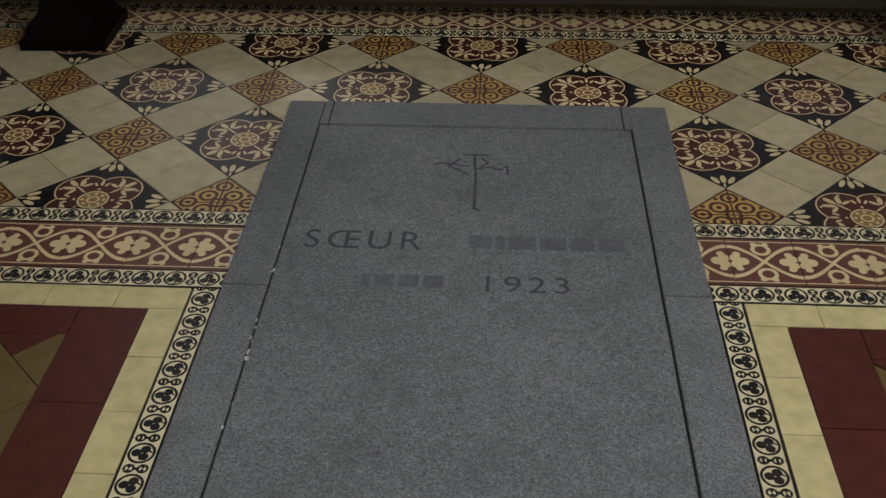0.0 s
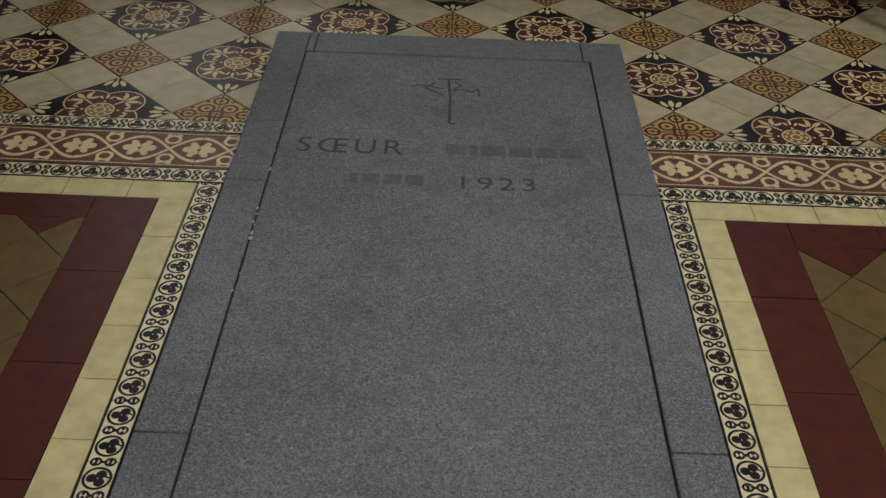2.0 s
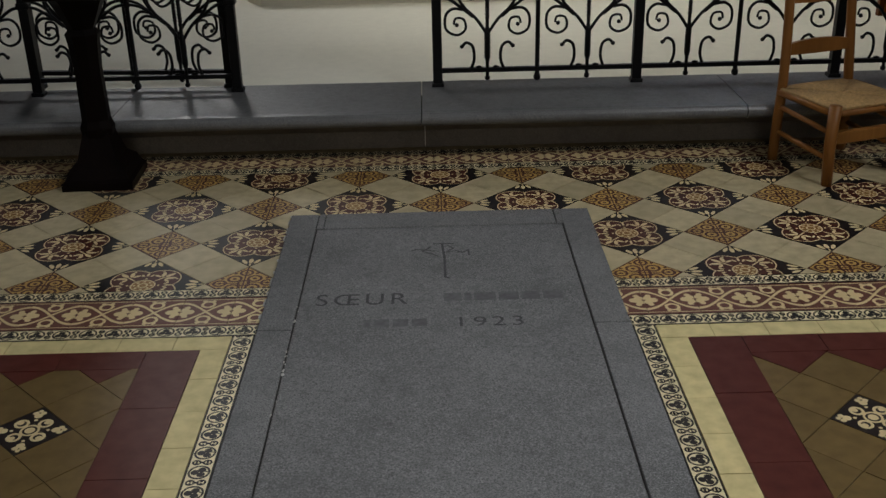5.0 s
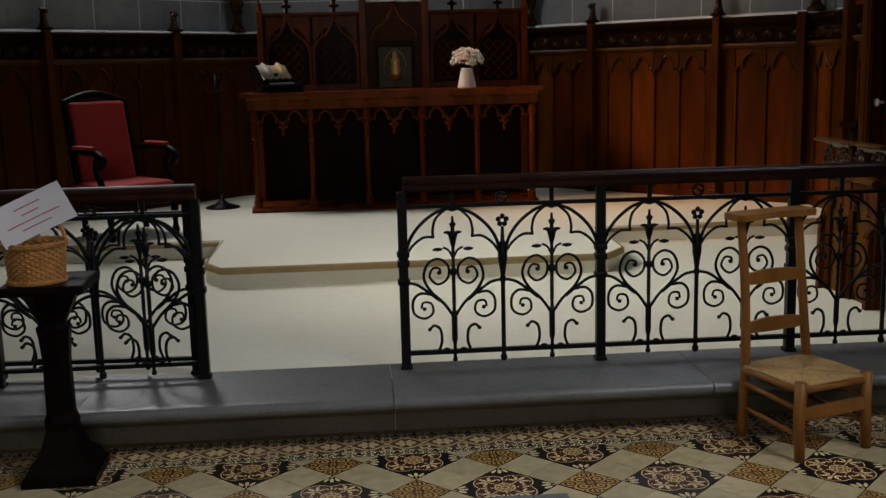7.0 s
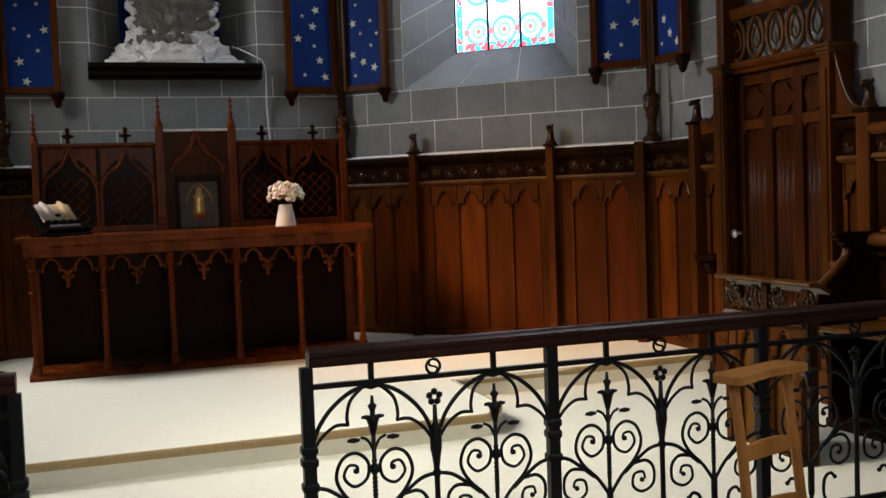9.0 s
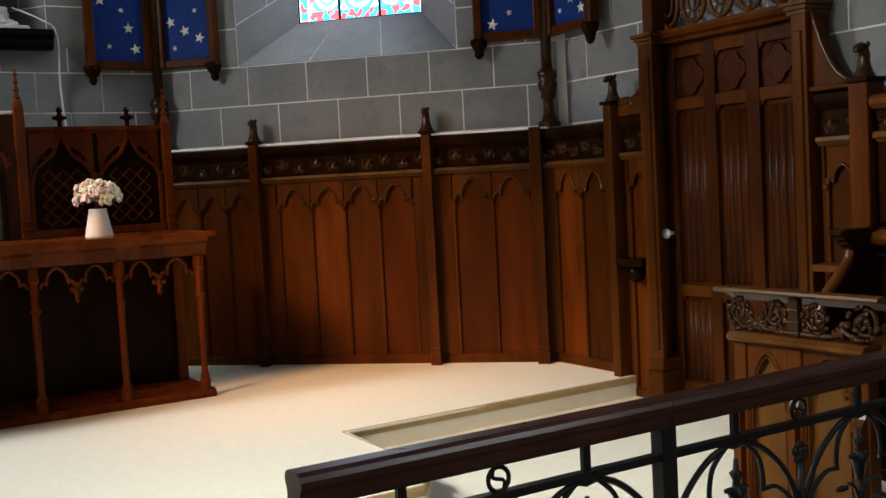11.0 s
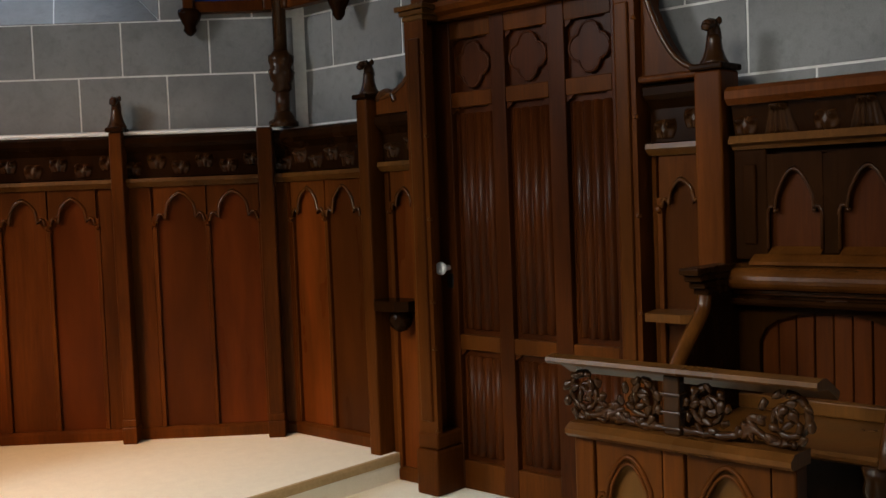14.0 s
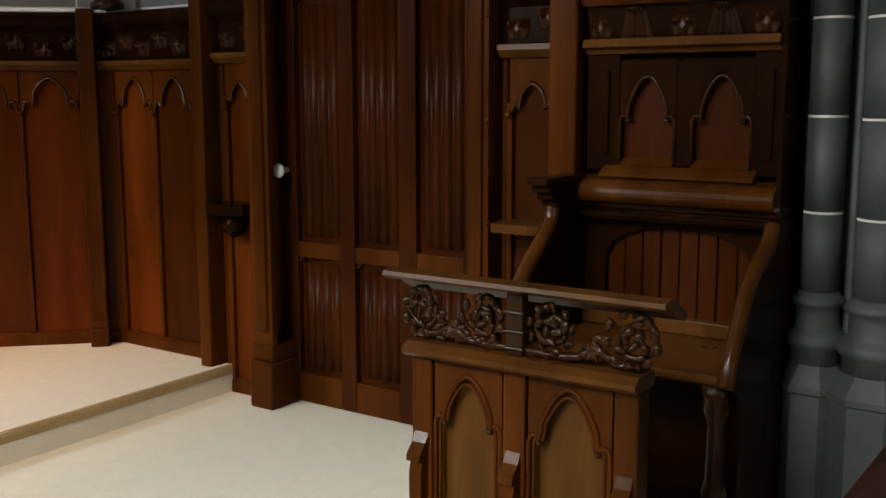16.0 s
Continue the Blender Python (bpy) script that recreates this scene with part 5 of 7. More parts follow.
for k in range(6):
    x = AX0 + k * step_w
    bm = bmesh.new()
    zb = ZU + 0.045
    lathe(bm, [(0.034, zb), (0.034, zb + 0.05), (0.026, zb + 0.065), (0.03, zb + 0.08), (0.021, zb + 0.10), (0.021, zb + 0.30), (0.021, zb + 0.55), (0.029, zb + 0.565), (0.021, zb + 0.58), (0.021, 1.09), (0.034, 1.11), (0.03, AT - 0.14)], x, AY0, 8)
    part("column", bm, ALTAR_OAK, altar)
    bm = bmesh.new()
    lathe(bm, [(0.024, zb + 0.555), (0.031, zb + 0.565), (0.024, zb + 0.576)], x, AY0, 8)
    part("column_ring", bm, ALTAR_OAK, altar)
for k in range(5):
    a = k * step_w + 0.02
    b = (k + 1) * step_w - 0.02
    h = (b - a) / 2
    for j in (0, 1):
        # spandrels darker than their mouldings, so the thin arches stand out
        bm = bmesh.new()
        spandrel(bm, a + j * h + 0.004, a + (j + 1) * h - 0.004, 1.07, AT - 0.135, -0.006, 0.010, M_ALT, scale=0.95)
        arch = part("cusped_arch", bm, OAK_DARK_SHADE, altar)
        bm = bmesh.new()
        tube(bm, arch_line(a + j * h + 0.01, a + (j + 1) * h - 0.01, 1.066, 0.014, scale=0.95), 0.011, 6, m=M_ALT)
        part("arch_moulding", bm, ALTAR_OAK, arch, smooth=True)
    bm = bmesh.new()
    c = M_ALT @ Vector(((a + b) / 2, 0.010, 1.045))
    lathe(bm, [(0.004, 0.965), (0.016, 0.985), (0.010, 1.005), (0.020, 1.03), (0.012, 1.06), (0.024, 1.085)], seg=10, m=M_ALT @ Matrix.Translation(((a + b) / 2, 0.008, 0)))
    for g in (-1, 1):
        ball(bm, c + Vector((g * 0.026, 0, 0)), 0.018, 1, 0.7, 1, 1)
    part("pendant", bm, ALTAR_OAK, altar)

# reredos behind the altar
rer = thing("reredos", "carved gothic oak reredos with pinnacles and crocketed gables", "reredos")
RY = AY1 + 0.18
RX0, RX1 = -1.02, 1.36
CX0, CX1 = -0.10, 0.45
M_RER = wall_frame((0, RY), (1, RY))
# back boards darker than the tracery, so that it stands out
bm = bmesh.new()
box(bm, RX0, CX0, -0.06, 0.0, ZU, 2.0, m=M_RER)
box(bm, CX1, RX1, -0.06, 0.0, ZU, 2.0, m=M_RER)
part("back_board", bm, OAK_DARK_SHADE, rer)
bm = bmesh.new()
box(bm, CX0, CX1, -0.06, 0.05, ZU, 2.08, m=M_RER)
part("tabernacle_case", bm, OAK, rer)
bm = bmesh.new()
box(bm, CX0 + 0.02, CX1 - 0.02, -0.06, 0.07, 2.08, 2.10, 0.004, M_RER)
part("tabernacle_top", bm, PLASTER_CAST, rer)


def pinnacle(s, z0, z1, ztop, d=0.03, w=0.05):
    bm = bmesh.new()
    box(bm, s - w / 2, s + w / 2, d - 0.05, d + 0.035, z0, z1, 0.006, M_RER)
    lathe(bm, [(w * 0.55, z1), (w * 0.5, z1 + 0.02), (0.014, z1 + 0.06), (0.004, ztop)], seg=8, m=M_RER @ Matrix.Translation((s, d, 0)))
    z = z1 + 0.05
    while z < ztop - 0.02:
        lathe(bm, [(0.005, z), (0.030 - 0.014 * (z - z1) / (ztop - z1), z + 0.010), (0.006, z + 0.020)], seg=8, m=M_RER @ Matrix.Translation((s, d, 0)))
        z += 0.046
    part("pinnacle", bm, ALTAR_OAK, rer)
    bm = bmesh.new()
    for z in (z0 + 0.05, z0 + 0.10):
        box(bm, s - w / 2 - 0.006, s + w / 2 + 0.006, d - 0.04, d + 0.042, z, z + 0.015, 0.004, M_RER)
    part("pinnacle_ring", bm, ALTAR_OAK, rer)


pinnacle(RX0 + 0.02, AT, 2.02, 2.24)
pinnacle(RX1 - 0.02, AT, 2.02, 2.24)
pinnacle(CX0, AT, 2.12, 2.35, 0.06, 0.06)
pinnacle(CX1, AT, 2.12, 2.35, 0.06, 0.06)
for a, b in ((RX0 + 0.05, CX0 - 0.04), (CX1 + 0.04, RX1 - 0.05)):
    h = (b - a) / 2
    bm = bmesh.new()
    extrude_profile(bm, [(-0.05, 1.965), (0.02, 1.965), (0.035, 1.985), (0.035, 2.005), (-0.05, 2.005)], a, b, M_RER)
    part("crest_moulding", bm, ALTAR_OAK, rer)
    bm = bmesh.new()
    box(bm, a, b, -0.02, 0.03, AT, AT + 0.05, 0.005, M_RER)
    part("foot_moulding", bm, ALTAR_OAK, rer)
    for j in (0, 1):
        a0, a1 = a + j * h + 0.015, a + (j + 1) * h - 0.015
        c = (a0 + a1) / 2
        bm = bmesh.new()
        spandrel(bm, a0, a1, 1.66, 1.965, 0.0, 0.014, M_RER, fn=pointed, scale=0.78)
        part("gable_board", bm, ALTAR_OAK, rer)
        bm = bmesh.new()
        for sg in (-1, 1):
            line = smooth_path([(c + sg * (a1 - a0) / 2, 0.02, 1.66), (c + sg * (a1 - a0) * 0.40, 0.02, 1.75), (c + sg * (a1 - a0) * 0.14, 0.02, 1.84), (c, 0.02, 1.98)], 5)
            tube(bm, line, 0.013, 6, m=M_RER)
            for p in line[2::3]:
                ball(bm, M_RER @ (Vector(p) + Vector((sg * 0.012, 0.006, 0.012))), 0.014)
        part("ogee_gable", bm, ALTAR_OAK, rer)
        bm = bmesh.new()
        lathe(bm, [(0.014, 2.0), (0.014, 2.04), (0.045, 2.05), (0.045, 2.065), (0.014, 2.075), (0.014, 2.095), (0.022, 2.105), (0.006, 2.125)], seg=8, m=M_RER @ Matrix.Translation((c, 0.02, 0)))
        part("cross_finial", bm, OAK_DARK_SHADE, rer)
        bm = bmesh.new()
        for r in range(4):
            for q in range(3):
                s, z = c + (q - 1) * 0.085, 1.44 + r * 0.085
                tube(bm, [(s - 0.042, 0.006, z), (s, 0.006, z + 0.042), (s + 0.042, 0.006, z), (s, 0.006, z - 0.042), (s - 0.042, 0.006, z)], 0.007, 5, m=M_RER)
        part("lattice_tracery", bm, ALTAR_OAK, rer)
        for sd in (a0, a1):
            bm = bmesh.new()
            box(bm, sd - 0.012, sd + 0.012, -0.01, 0.025, AT + 0.05, 1.70, 0.004, M_RER)
            part("colonnette", bm, ALTAR_OAK, rer)
cm = (CX0 + CX1) / 2
bm = bmesh.new()
for sg in (-1, 1):
    line = smooth_path([(cm + sg * 0.20, 0.07, 1.76), (cm + sg * 0.17, 0.07, 1.84), (cm + sg * 0.06, 0.07, 1.93), (cm, 0.07, 2.06)], 5)
    tube(bm, line, 0.016, 6, m=M_RER)
    for p in line[1::2]:
        ball(bm, M_RER @ (Vector(p) + Vector((sg * 0.015, 0.006, 0.012))), 0.016)
part("ogee_gable", bm, ALTAR_OAK, rer)
bm = bmesh.new()
for z, hw in ((1.80, 0.11), (1.86, 0.07), (1.91, 0.04)):
    tube(bm, [(cm - hw, 0.06, z), (cm, 0.06, z + 0.05), (cm + hw, 0.06, z)], 0.008, 5, m=M_RER)
part("gable_tracery", bm, ALTAR_OAK, rer)
bm = bmesh.new()
box(bm, cm - 0.17, cm + 0.17, 0.05, 0.085, 1.695, 1.74, 0.008, M_RER)
box(bm, cm - 0.175, cm - 0.15, 0.05, 0.08, AT + 0.01, 1.695, 0.005, M_RER)
box(bm, cm + 0.15, cm + 0.175, 0.05, 0.08, AT + 0.01, 1.695, 0.005, M_RER)
part("door_surround", bm, OAK_DARK_SHADE, rer)
bm = bmesh.new()
box(bm, cm - 0.145, cm + 0.145, 0.05, 0.06, AT + 0.01, 1.69, 0.003, M_RER)
part("metal_door", bm, BRONZE, rer, "dull silver relief door")
bm = bmesh.new()
lathe(bm, [(0.05, 1.40), (0.055, 1.46), (0.04, 1.54), (0.045, 1.58), (0.022, 1.60), (0.026, 1.635), (0.01, 1.655)], seg=10, m=M_RER @ Matrix.Translation((cm, 0.058, 0)) @ Matrix.Diagonal((1, 0.4, 1, 1)))
tube(bm, arch_line(cm - 0.10, cm + 0.10, 1.52, 0.062, pointed, 0.9), 0.006, 5, m=M_RER)
part("relief", bm, BRASS, rer, smooth=True)

# vase of flowers on the altar
VX, VY = 0.76, 7.74
vase = thing("flower_vase", "white tapered ceramic vase with pink and cream roses", "vase")
bm = bmesh.new()
lathe(bm, [(0.078, AT), (0.08, AT + 0.01), (0.05, AT + 0.155), (0.052, AT + 0.165), (0.04, AT + 0.165)], VX, VY, 20)
part("vase_body", bm, WHITE_GLAZE, vase, smooth=True)
rg = random.Random(7)


def rose(r, mat):
    bm = bmesh.new()
    for k in range(13):
        a = k * 2.4
        rr = r * 0.085 * k
        m = Matrix.Translation((rr * math.cos(a), rr * math.sin(a), r * 0.5 - rr * 0.5)) @ pose(0, 0, 0, 25 + k * 4, 0, math.degrees(a) + 90)
        bmesh.ops.create_icosphere(bm, subdivisions=1, radius=r * 0.52, matrix=m @ Matrix.Diagonal((1, 0.22, 0.9, 1)))
    return mesh_of(bm, "rose", mat, True)


ROSES = [rose(0.045, PINK), rose(0.048, WHITE_PETAL), rose(0.04, WHITE_PETAL), rose(0.046, WHITE_PETAL), rose(0.05, PINK)]
for k in range(26):
    a = k * 2.4
    el = math.asin(1 - 1.12 * (k + 0.5) / 26)
    R = 0.105 + rg.uniform(-0.012, 0.010)
    p = Vector((math.cos(a) * math.cos(el), math.sin(a) * math.cos(el), math.sin(el)))
    q = p.to_track_quat("Z", "Y").to_matrix().to_4x4()
    share("rose", ROSES[k % 5], vase, Matrix.Translation(Vector((VX, VY, AT + 0.225)) + Vector((p.x * R * 1.12, p.y * R * 1.12, p.z * R * 0.92))) @ q @ Matrix.Scale(rg.uniform(0.6, 0.85), 4))
bm = bmesh.new()
for k in range(90):
    a, e = rg.uniform(0, 6.28), rg.uniform(-0.35, 1.3)
    r0, L = 0.095, rg.uniform(0.035, 0.065)
    p = Vector((VX + r0 * math.cos(a) * math.cos(e), VY + r0 * math.sin(a) * math.cos(e), AT + 0.215 + 0.08 * math.sin(e)))
    o = Vector((math.cos(a), math.sin(a), 0.4)).normalized()
    sd = o.cross(Vector((0, 0, 1))).normalized() * 0.012
    bm.faces.new([bm.verts.new(q) for q in (p, p + o * L * 0.5 + sd, p + o * L, p + o * L * 0.5 - sd)])
part("foliage", bm, GREEN, vase)

# open missal on its stand
book = thing("missal_stand", "open book with aged pages leaning on a dark stand", "book stand", m=pose(-0.83, 7.82, AT, 0, 0, 46))
bm = bmesh.new()
box(bm, -0.20, 0.20, -0.10, 0.10, 0.0, 0.02, 0.004)
box(bm, -0.02, 0.02, 0.02, 0.06, 0.02, 0.16)
part("stand_foot", bm, BLACKWOOD, book)
bm = bmesh.new()
tilt = pose(0, -0.06, 0.03, -40)
box(bm, -0.22, 0.22, 0.012, 0.03, 0.0, 0.26, 0.004, tilt)
part("stand_board", bm, BLACKWOOD, book)
for sg in (-1, 1):
    bm = bmesh.new()
    n = 8
    prev = None
    for i in range(n + 1):
        t = i / n
        cur = [bm.verts.new(tilt @ Vector((sg * 0.155 * t, -0.004 - 0.014 * math.sin(t * 2.6) + (0.01 if dz else 0), z))) for z, dz in ((0.085, 0), (0.255 - 0.02 * math.sin(t * 9), 0), (0.255, 1), (0.085, 1))]
        if prev:
            for q in range(4):
                bm.faces.new((prev[q], cur[q], cur[(q + 1) % 4], prev[(q + 1) % 4]))
        prev = cur
    part("page_block", bm, PAGE if sg > 0 else PAPER_OLD, book, smooth=True)
bm = bmesh.new()
box(bm, -0.13, 0.15, -0.012, -0.004, 0.0, 0.062, 0.003, tilt)
part("loose_sheet", bm, PAPER_OLD, book, "pale sheet below the book")
bm = bmesh.new()
for k in range(5):
    ball(bm, tilt @ Vector((-0.14 + 0.07 * k, -0.02, 0.075)), 0.028, 1.3, 0.5, 0.7, 2)
part("book_rest", bm, BLACKWOOD, book, smooth=True)
bm = bmesh.new()
box(bm, -0.21, 0.21, -0.05, 0.0, -0.01, 0.012, 0.003, tilt)
part("ledge", bm, BLACKWOOD, book)

# tall candle stand beside the altar
cs = thing("candle_stand", "tall slender dark metal candelabrum on a round foot", "candle stand", m=pose(-1.38, 8.02, ZU))
bm = bmesh.new()
lathe(bm, [(0.15, 0), (0.15, 0.012), (0.06, 0.04), (0.02, 0.07), (0.012, 0.12)], seg=18)
part("foot", bm, IRON, cs, smooth=True)
bm = bmesh.new()
lathe(bm, [(0.012, 0.1), (0.012, 0.6), (0.022, 0.62), (0.012, 0.64), (0.010, 1.0), (0.02, 1.02), (0.01, 1.04), (0.01, 1.15)], seg=10)
part("stem", bm, IRON, cs, smooth=True)
for k in range(5):
    a = k * 2 * math.pi / 5
    bm = bmesh.new()
    tube(bm, smooth_path([(0, 0, 1.02), (0.07 * math.cos(a), 0.07 * math.sin(a), 1.0), (0.13 * math.cos(a), 0.13 * math.sin(a), 1.07), (0.13 * math.cos(a), 0.13 * math.sin(a), 1.15)], 5), 0.006)
    lathe(bm, [(0.008, 1.15), (0.026, 1.165), (0.026, 1.172), (0.008, 1.175)], 0.13 * math.cos(a), 0.13 * math.sin(a), 10)
    part("branch", bm, IRON, cs)

# red armchair
ac = thing("armchair", "carved dark armchair with red velvet seat and back", "armchair", m=pose(-1.93, 6.68, ZU, 0, 0, 42))

bm = bmesh.new()
box(bm, -0.27, 0.27, -0.30, 0.24, 0.30, 0.40, 0.03)
part("seat", bm, RED_CLOTH, ac)
bm = bmesh.new()
box(bm, -0.29, 0.29, -0.32, 0.26, 0.24, 0.305, 0.01)
part("seat_frame", bm, BLACKWOOD, ac)
lean = pose(0, 0.20, 0.38, -11)
bm = bmesh.new()
box(bm, -0.22, 0.22, -0.06, 0.0, 0.0, 0.60, 0.025, lean)
part("back_cushion", bm, RED_CLOTH, ac)
bm = bmesh.new()
box(bm, -0.25, 0.25, -0.01, 0.035, -0.02, 0.62, 0.01, lean)
part("back_frame", bm, BLACKWOOD, ac)
for sx in (-1, 1):
    bm = bmesh.new()
    tube(bm, [lean @ Vector(p) for p in ((sx * 0.245, -0.02, -0.38), (sx * 0.245, -0.02, 0.0), (sx * 0.245, -0.02, 0.60))], 0.024, 8)
    part("back_post", bm, BLACKWOOD, ac)
    bm = bmesh.new()
    tube(bm, smooth_path([(sx * 0.27, 0.20, 0.62), (sx * 0.29, 0.0, 0.63), (sx * 0.29, -0.22, 0.62), (sx * 0.29, -0.30, 0.57), (sx * 0.29, -0.26, 0.53)], 4), 0.026, 8)
    tube(bm, smooth_path([(sx * 0.29, -0.22, 0.60), (sx * 0.28, -0.17, 0.50), (sx * 0.28, -0.24, 0.38), (sx * 0.28, -0.26, 0.28)], 4), 0.024, 8)
    part("arm", bm, BLACKWOOD, ac, smooth=True)
    bm = bmesh.new()
    box(bm, sx * 0.29 - 0.028, sx * 0.29 + 0.028, -0.18, 0.10, 0.645, 0.672, 0.01)
    part("arm_pad", bm, RED_CLOTH, ac)
    bm = bmesh.new()
    lathe(bm, [(0.022, 0.0), (0.03, 0.03), (0.018, 0.08), (0.028, 0.18), (0.03, 0.26)], sx * 0.26, -0.28, 10)
    part("front_leg", bm, BLACKWOOD, ac, smooth=True)
bm = bmesh.new()
tube(bm, smooth_path([lean @ Vector(p) for p in ((-0.25, 0.0, 0.60), (-0.15, 0.0, 0.635), (-0.05, 0.0, 0.66), (0.05, 0.0, 0.66), (0.15, 0.0, 0.635), (0.25, 0.0, 0.60))], 4), 0.026, 8)
part("crest_rail", bm, BLACKWOOD, ac, "polished dark crest rail", True)

# choir desk in front of the stall
desk = thing("choir_desk", "carved oak choir desk with pierced foliage frieze and arched panels", "choir desk", m=Matrix())
M_DK = wall_frame((2.415, 4.49), (2.415, 3.87))
DW = 0.62
U0, UM, U1 = 0.034, 0.300, 0.586
bm = bmesh.new()
box(bm, U0, U1, -0.055, -0.03, ZL, 0.855, m=M_DK)
part("back_board", bm, DESK_PANEL, desk)
for s in (U0, UM, U1):
    bm = bmesh.new()
    box(bm, s - 0.03, s + 0.03, -0.06, 0.0, ZL, 0.850, 0.006, M_DK)
    part("upright", bm, OAK, desk)
    bm = bmesh.new()
    extrude_profile(bm, [(-0.02, ZL), (0.03, ZL), (0.03, 0.555), (0.02, 0.595), (0.0, 0.615), (-0.02, 0.615)], s - 0.018, s + 0.018, M_DK)
    buttress = part("buttress", bm, OAK, desk)
    bm = bmesh.new()
    extrude_profile(bm, [(0.0, 0.655), (0.012, 0.630), (0.036, 0.606), (0.040, 0.588), (0.030, 0.584), (0.0, 0.630)], s - 0.02, s + 0.02, M_DK)
    part("weathering", bm, GLOSS_OAK, buttress)
for k in (0, 1):
    a, b = (U0, UM)[k] + 0.026, (UM, U1)[k] - 0.026
    bm = bmesh.new()
    spandrel(bm, a + 0.01, b - 0.01, 0.690, 0.853, -0.035, -0.008, M_DK, fn=stall_arch, scale=0.86)
    arch = part("cusped_arch", bm, OAK, desk)
    bm = bmesh.new()
    for off, r in ((0.0, 0.007), (0.014, 0.005)):
        line = [(a + 0.012 + off, -0.008, ZL)] + arch_line(a + 0.012 + off, b - 0.012 - off, 0.686, -0.008, fn=stall_arch, scale=0.86, n=36) + [(b - 0.012 - off, -0.008, ZL)]
        tube(bm, line, r, 5, m=M_DK)
    part("arch_moulding", bm, OAK, arch, smooth=True)
    for sx in (a + 0.030, b - 0.030):
        bm = bmesh.new()
        ball(bm, M_DK @ Vector((sx + (0.012 if sx < (a + b) / 2 else -0.012), -0.008, 0.690)), 0.010, 1.3, 1, 0.9, 2)
        part("cusp_boss", bm, CARVED, arch, smooth=True)
bm = bmesh.new()
extrude_profile(bm, [(-0.07, 0.852), (0.022, 0.852), (0.034, 0.862), (0.034, 0.874), (0.012, 0.888), (-0.07, 0.888)], 0.0, DW, M_DK)
part("lower_rail", bm, OAK_LIGHT, desk)
bm = bmesh.new()
extrude_profile(bm, [(-0.075, 1.004), (-0.02, 1.036), (0.03, 1.042), (0.040, 1.050), (0.036, 1.060), (0.005, 1.066), (-0.015, 1.062), (-0.085, 1.022)], -0.055, DW + 0.065, M_DK)
part("book_board", bm, OAK_LIGHT, desk, "worn sloping book board")


def curl(bm, cx, cz, r, sg, m, turns=1.6, d=-0.02, rad=0.010):
    pts = []
    for i in range(26):
        t = i / 25
        ang = math.pi * 0.5 + sg * turns * 2 * math.pi * t
        rr = r * (1 - 0.72 * t)
        pts.append((cx + rr * math.cos(ang), d, cz + rr * math.sin(ang)))
    tube(bm, pts, rad, 6, rad * 0.6, m)




def leaflet(bm, s, z, deg, ln, wd, d=-0.012):
    """A small carved leaf lying against the frieze, pointing along deg."""
    bmesh.ops.create_icosphere(bm, subdivisions=2, radius=1.0, matrix=M_DK @ Matrix.Translation((s, d, z)) @ pose(0, 0, 0, 0, -deg, 0) @ Matrix.Diagonal((ln, wd * 0.8, wd, 1)))


rg = random.Random(12)
for k, (cx, r, sg) in enumerate(((0.035, 0.055, 1), (0.205, 0.052, -1), (0.392, 0.052, 1), (0.590, 0.058, -1))):
    bm = bmesh.new()
    curl(bm, cx, 0.962, r, sg, M_DK, turns=1.35, rad=0.0105)
    for j in range(7):
        a = j * 0.9 + k
        rr = r * (0.30 + 0.34 * (j % 2))
        leaflet(bm, cx + rr * math.cos(a), 0.962 + rr * math.sin(a), math.degrees(a) + sg * 60, 0.018, 0.010)
    for j in range(9):
        a = j * 0.7 + k * 0.4
        leaflet(bm, cx + r * 1.06 * math.cos(a), 0.960 + r * 1.02 * math.sin(a), math.degrees(a) + sg * 70, 0.015, 0.010, -0.010)
    for v in bm.verts:
        v.co += noise.noise_vector(v.co * 70) * 0.006
    part("foliage_scroll", bm, CARVED, desk, smooth=True)
bm = bmesh.new()
tube(bm, smooth_path([(0.0, -0.02, 0.902), (0.06, -0.016, 0.905), (0.12, -0.016, 0.925), (0.16, -0.016, 0.905), (0.22, -0.016, 0.900), (0.30, -0.016, 0.902), (0.38, -0.016, 0.900), (0.46, -0.016, 0.905), (0.50, -0.016, 0.930), (0.55, -0.016, 0.905), (0.61, -0.02, 0.900)], 5), 0.011, 6, m=M_DK)
for cx in (0.115, 0.495):
    for j in range(9):
        a = rg.uniform(0, 360)
        leaflet(bm, cx + rg.uniform(-0.03, 0.03), rg.uniform(0.905, 0.955), a, 0.020, 0.009)
for j in range(26):
    leaflet(bm, rg.uniform(0.02, DW - 0.03), rg.uniform(0.893, 0.915), rg.uniform(-30, 30), 0.016, 0.008)
for v in bm.verts:
    v.co += noise.noise_vector(v.co * 70) * 0.006
part("foliage_stem", bm, CARVED, desk, smooth=True)
bm = bmesh.new()
box(bm, UM - 0.022, UM + 0.022, -0.03, 0.0, 0.888, 1.036, 0.004, M_DK)
for z in (0.90, 0.94, 0.985):
    box(bm, UM - 0.028, UM + 0.028, -0.03, 0.006, z, z + 0.008, 0.002, M_DK)
part("middle_block", bm, CARVED, desk)

# ---------------------------------------------------------------- communion rail
RYY, BAYW = 3.222, 0.425
ZT, ZB = 0.92, 0.285


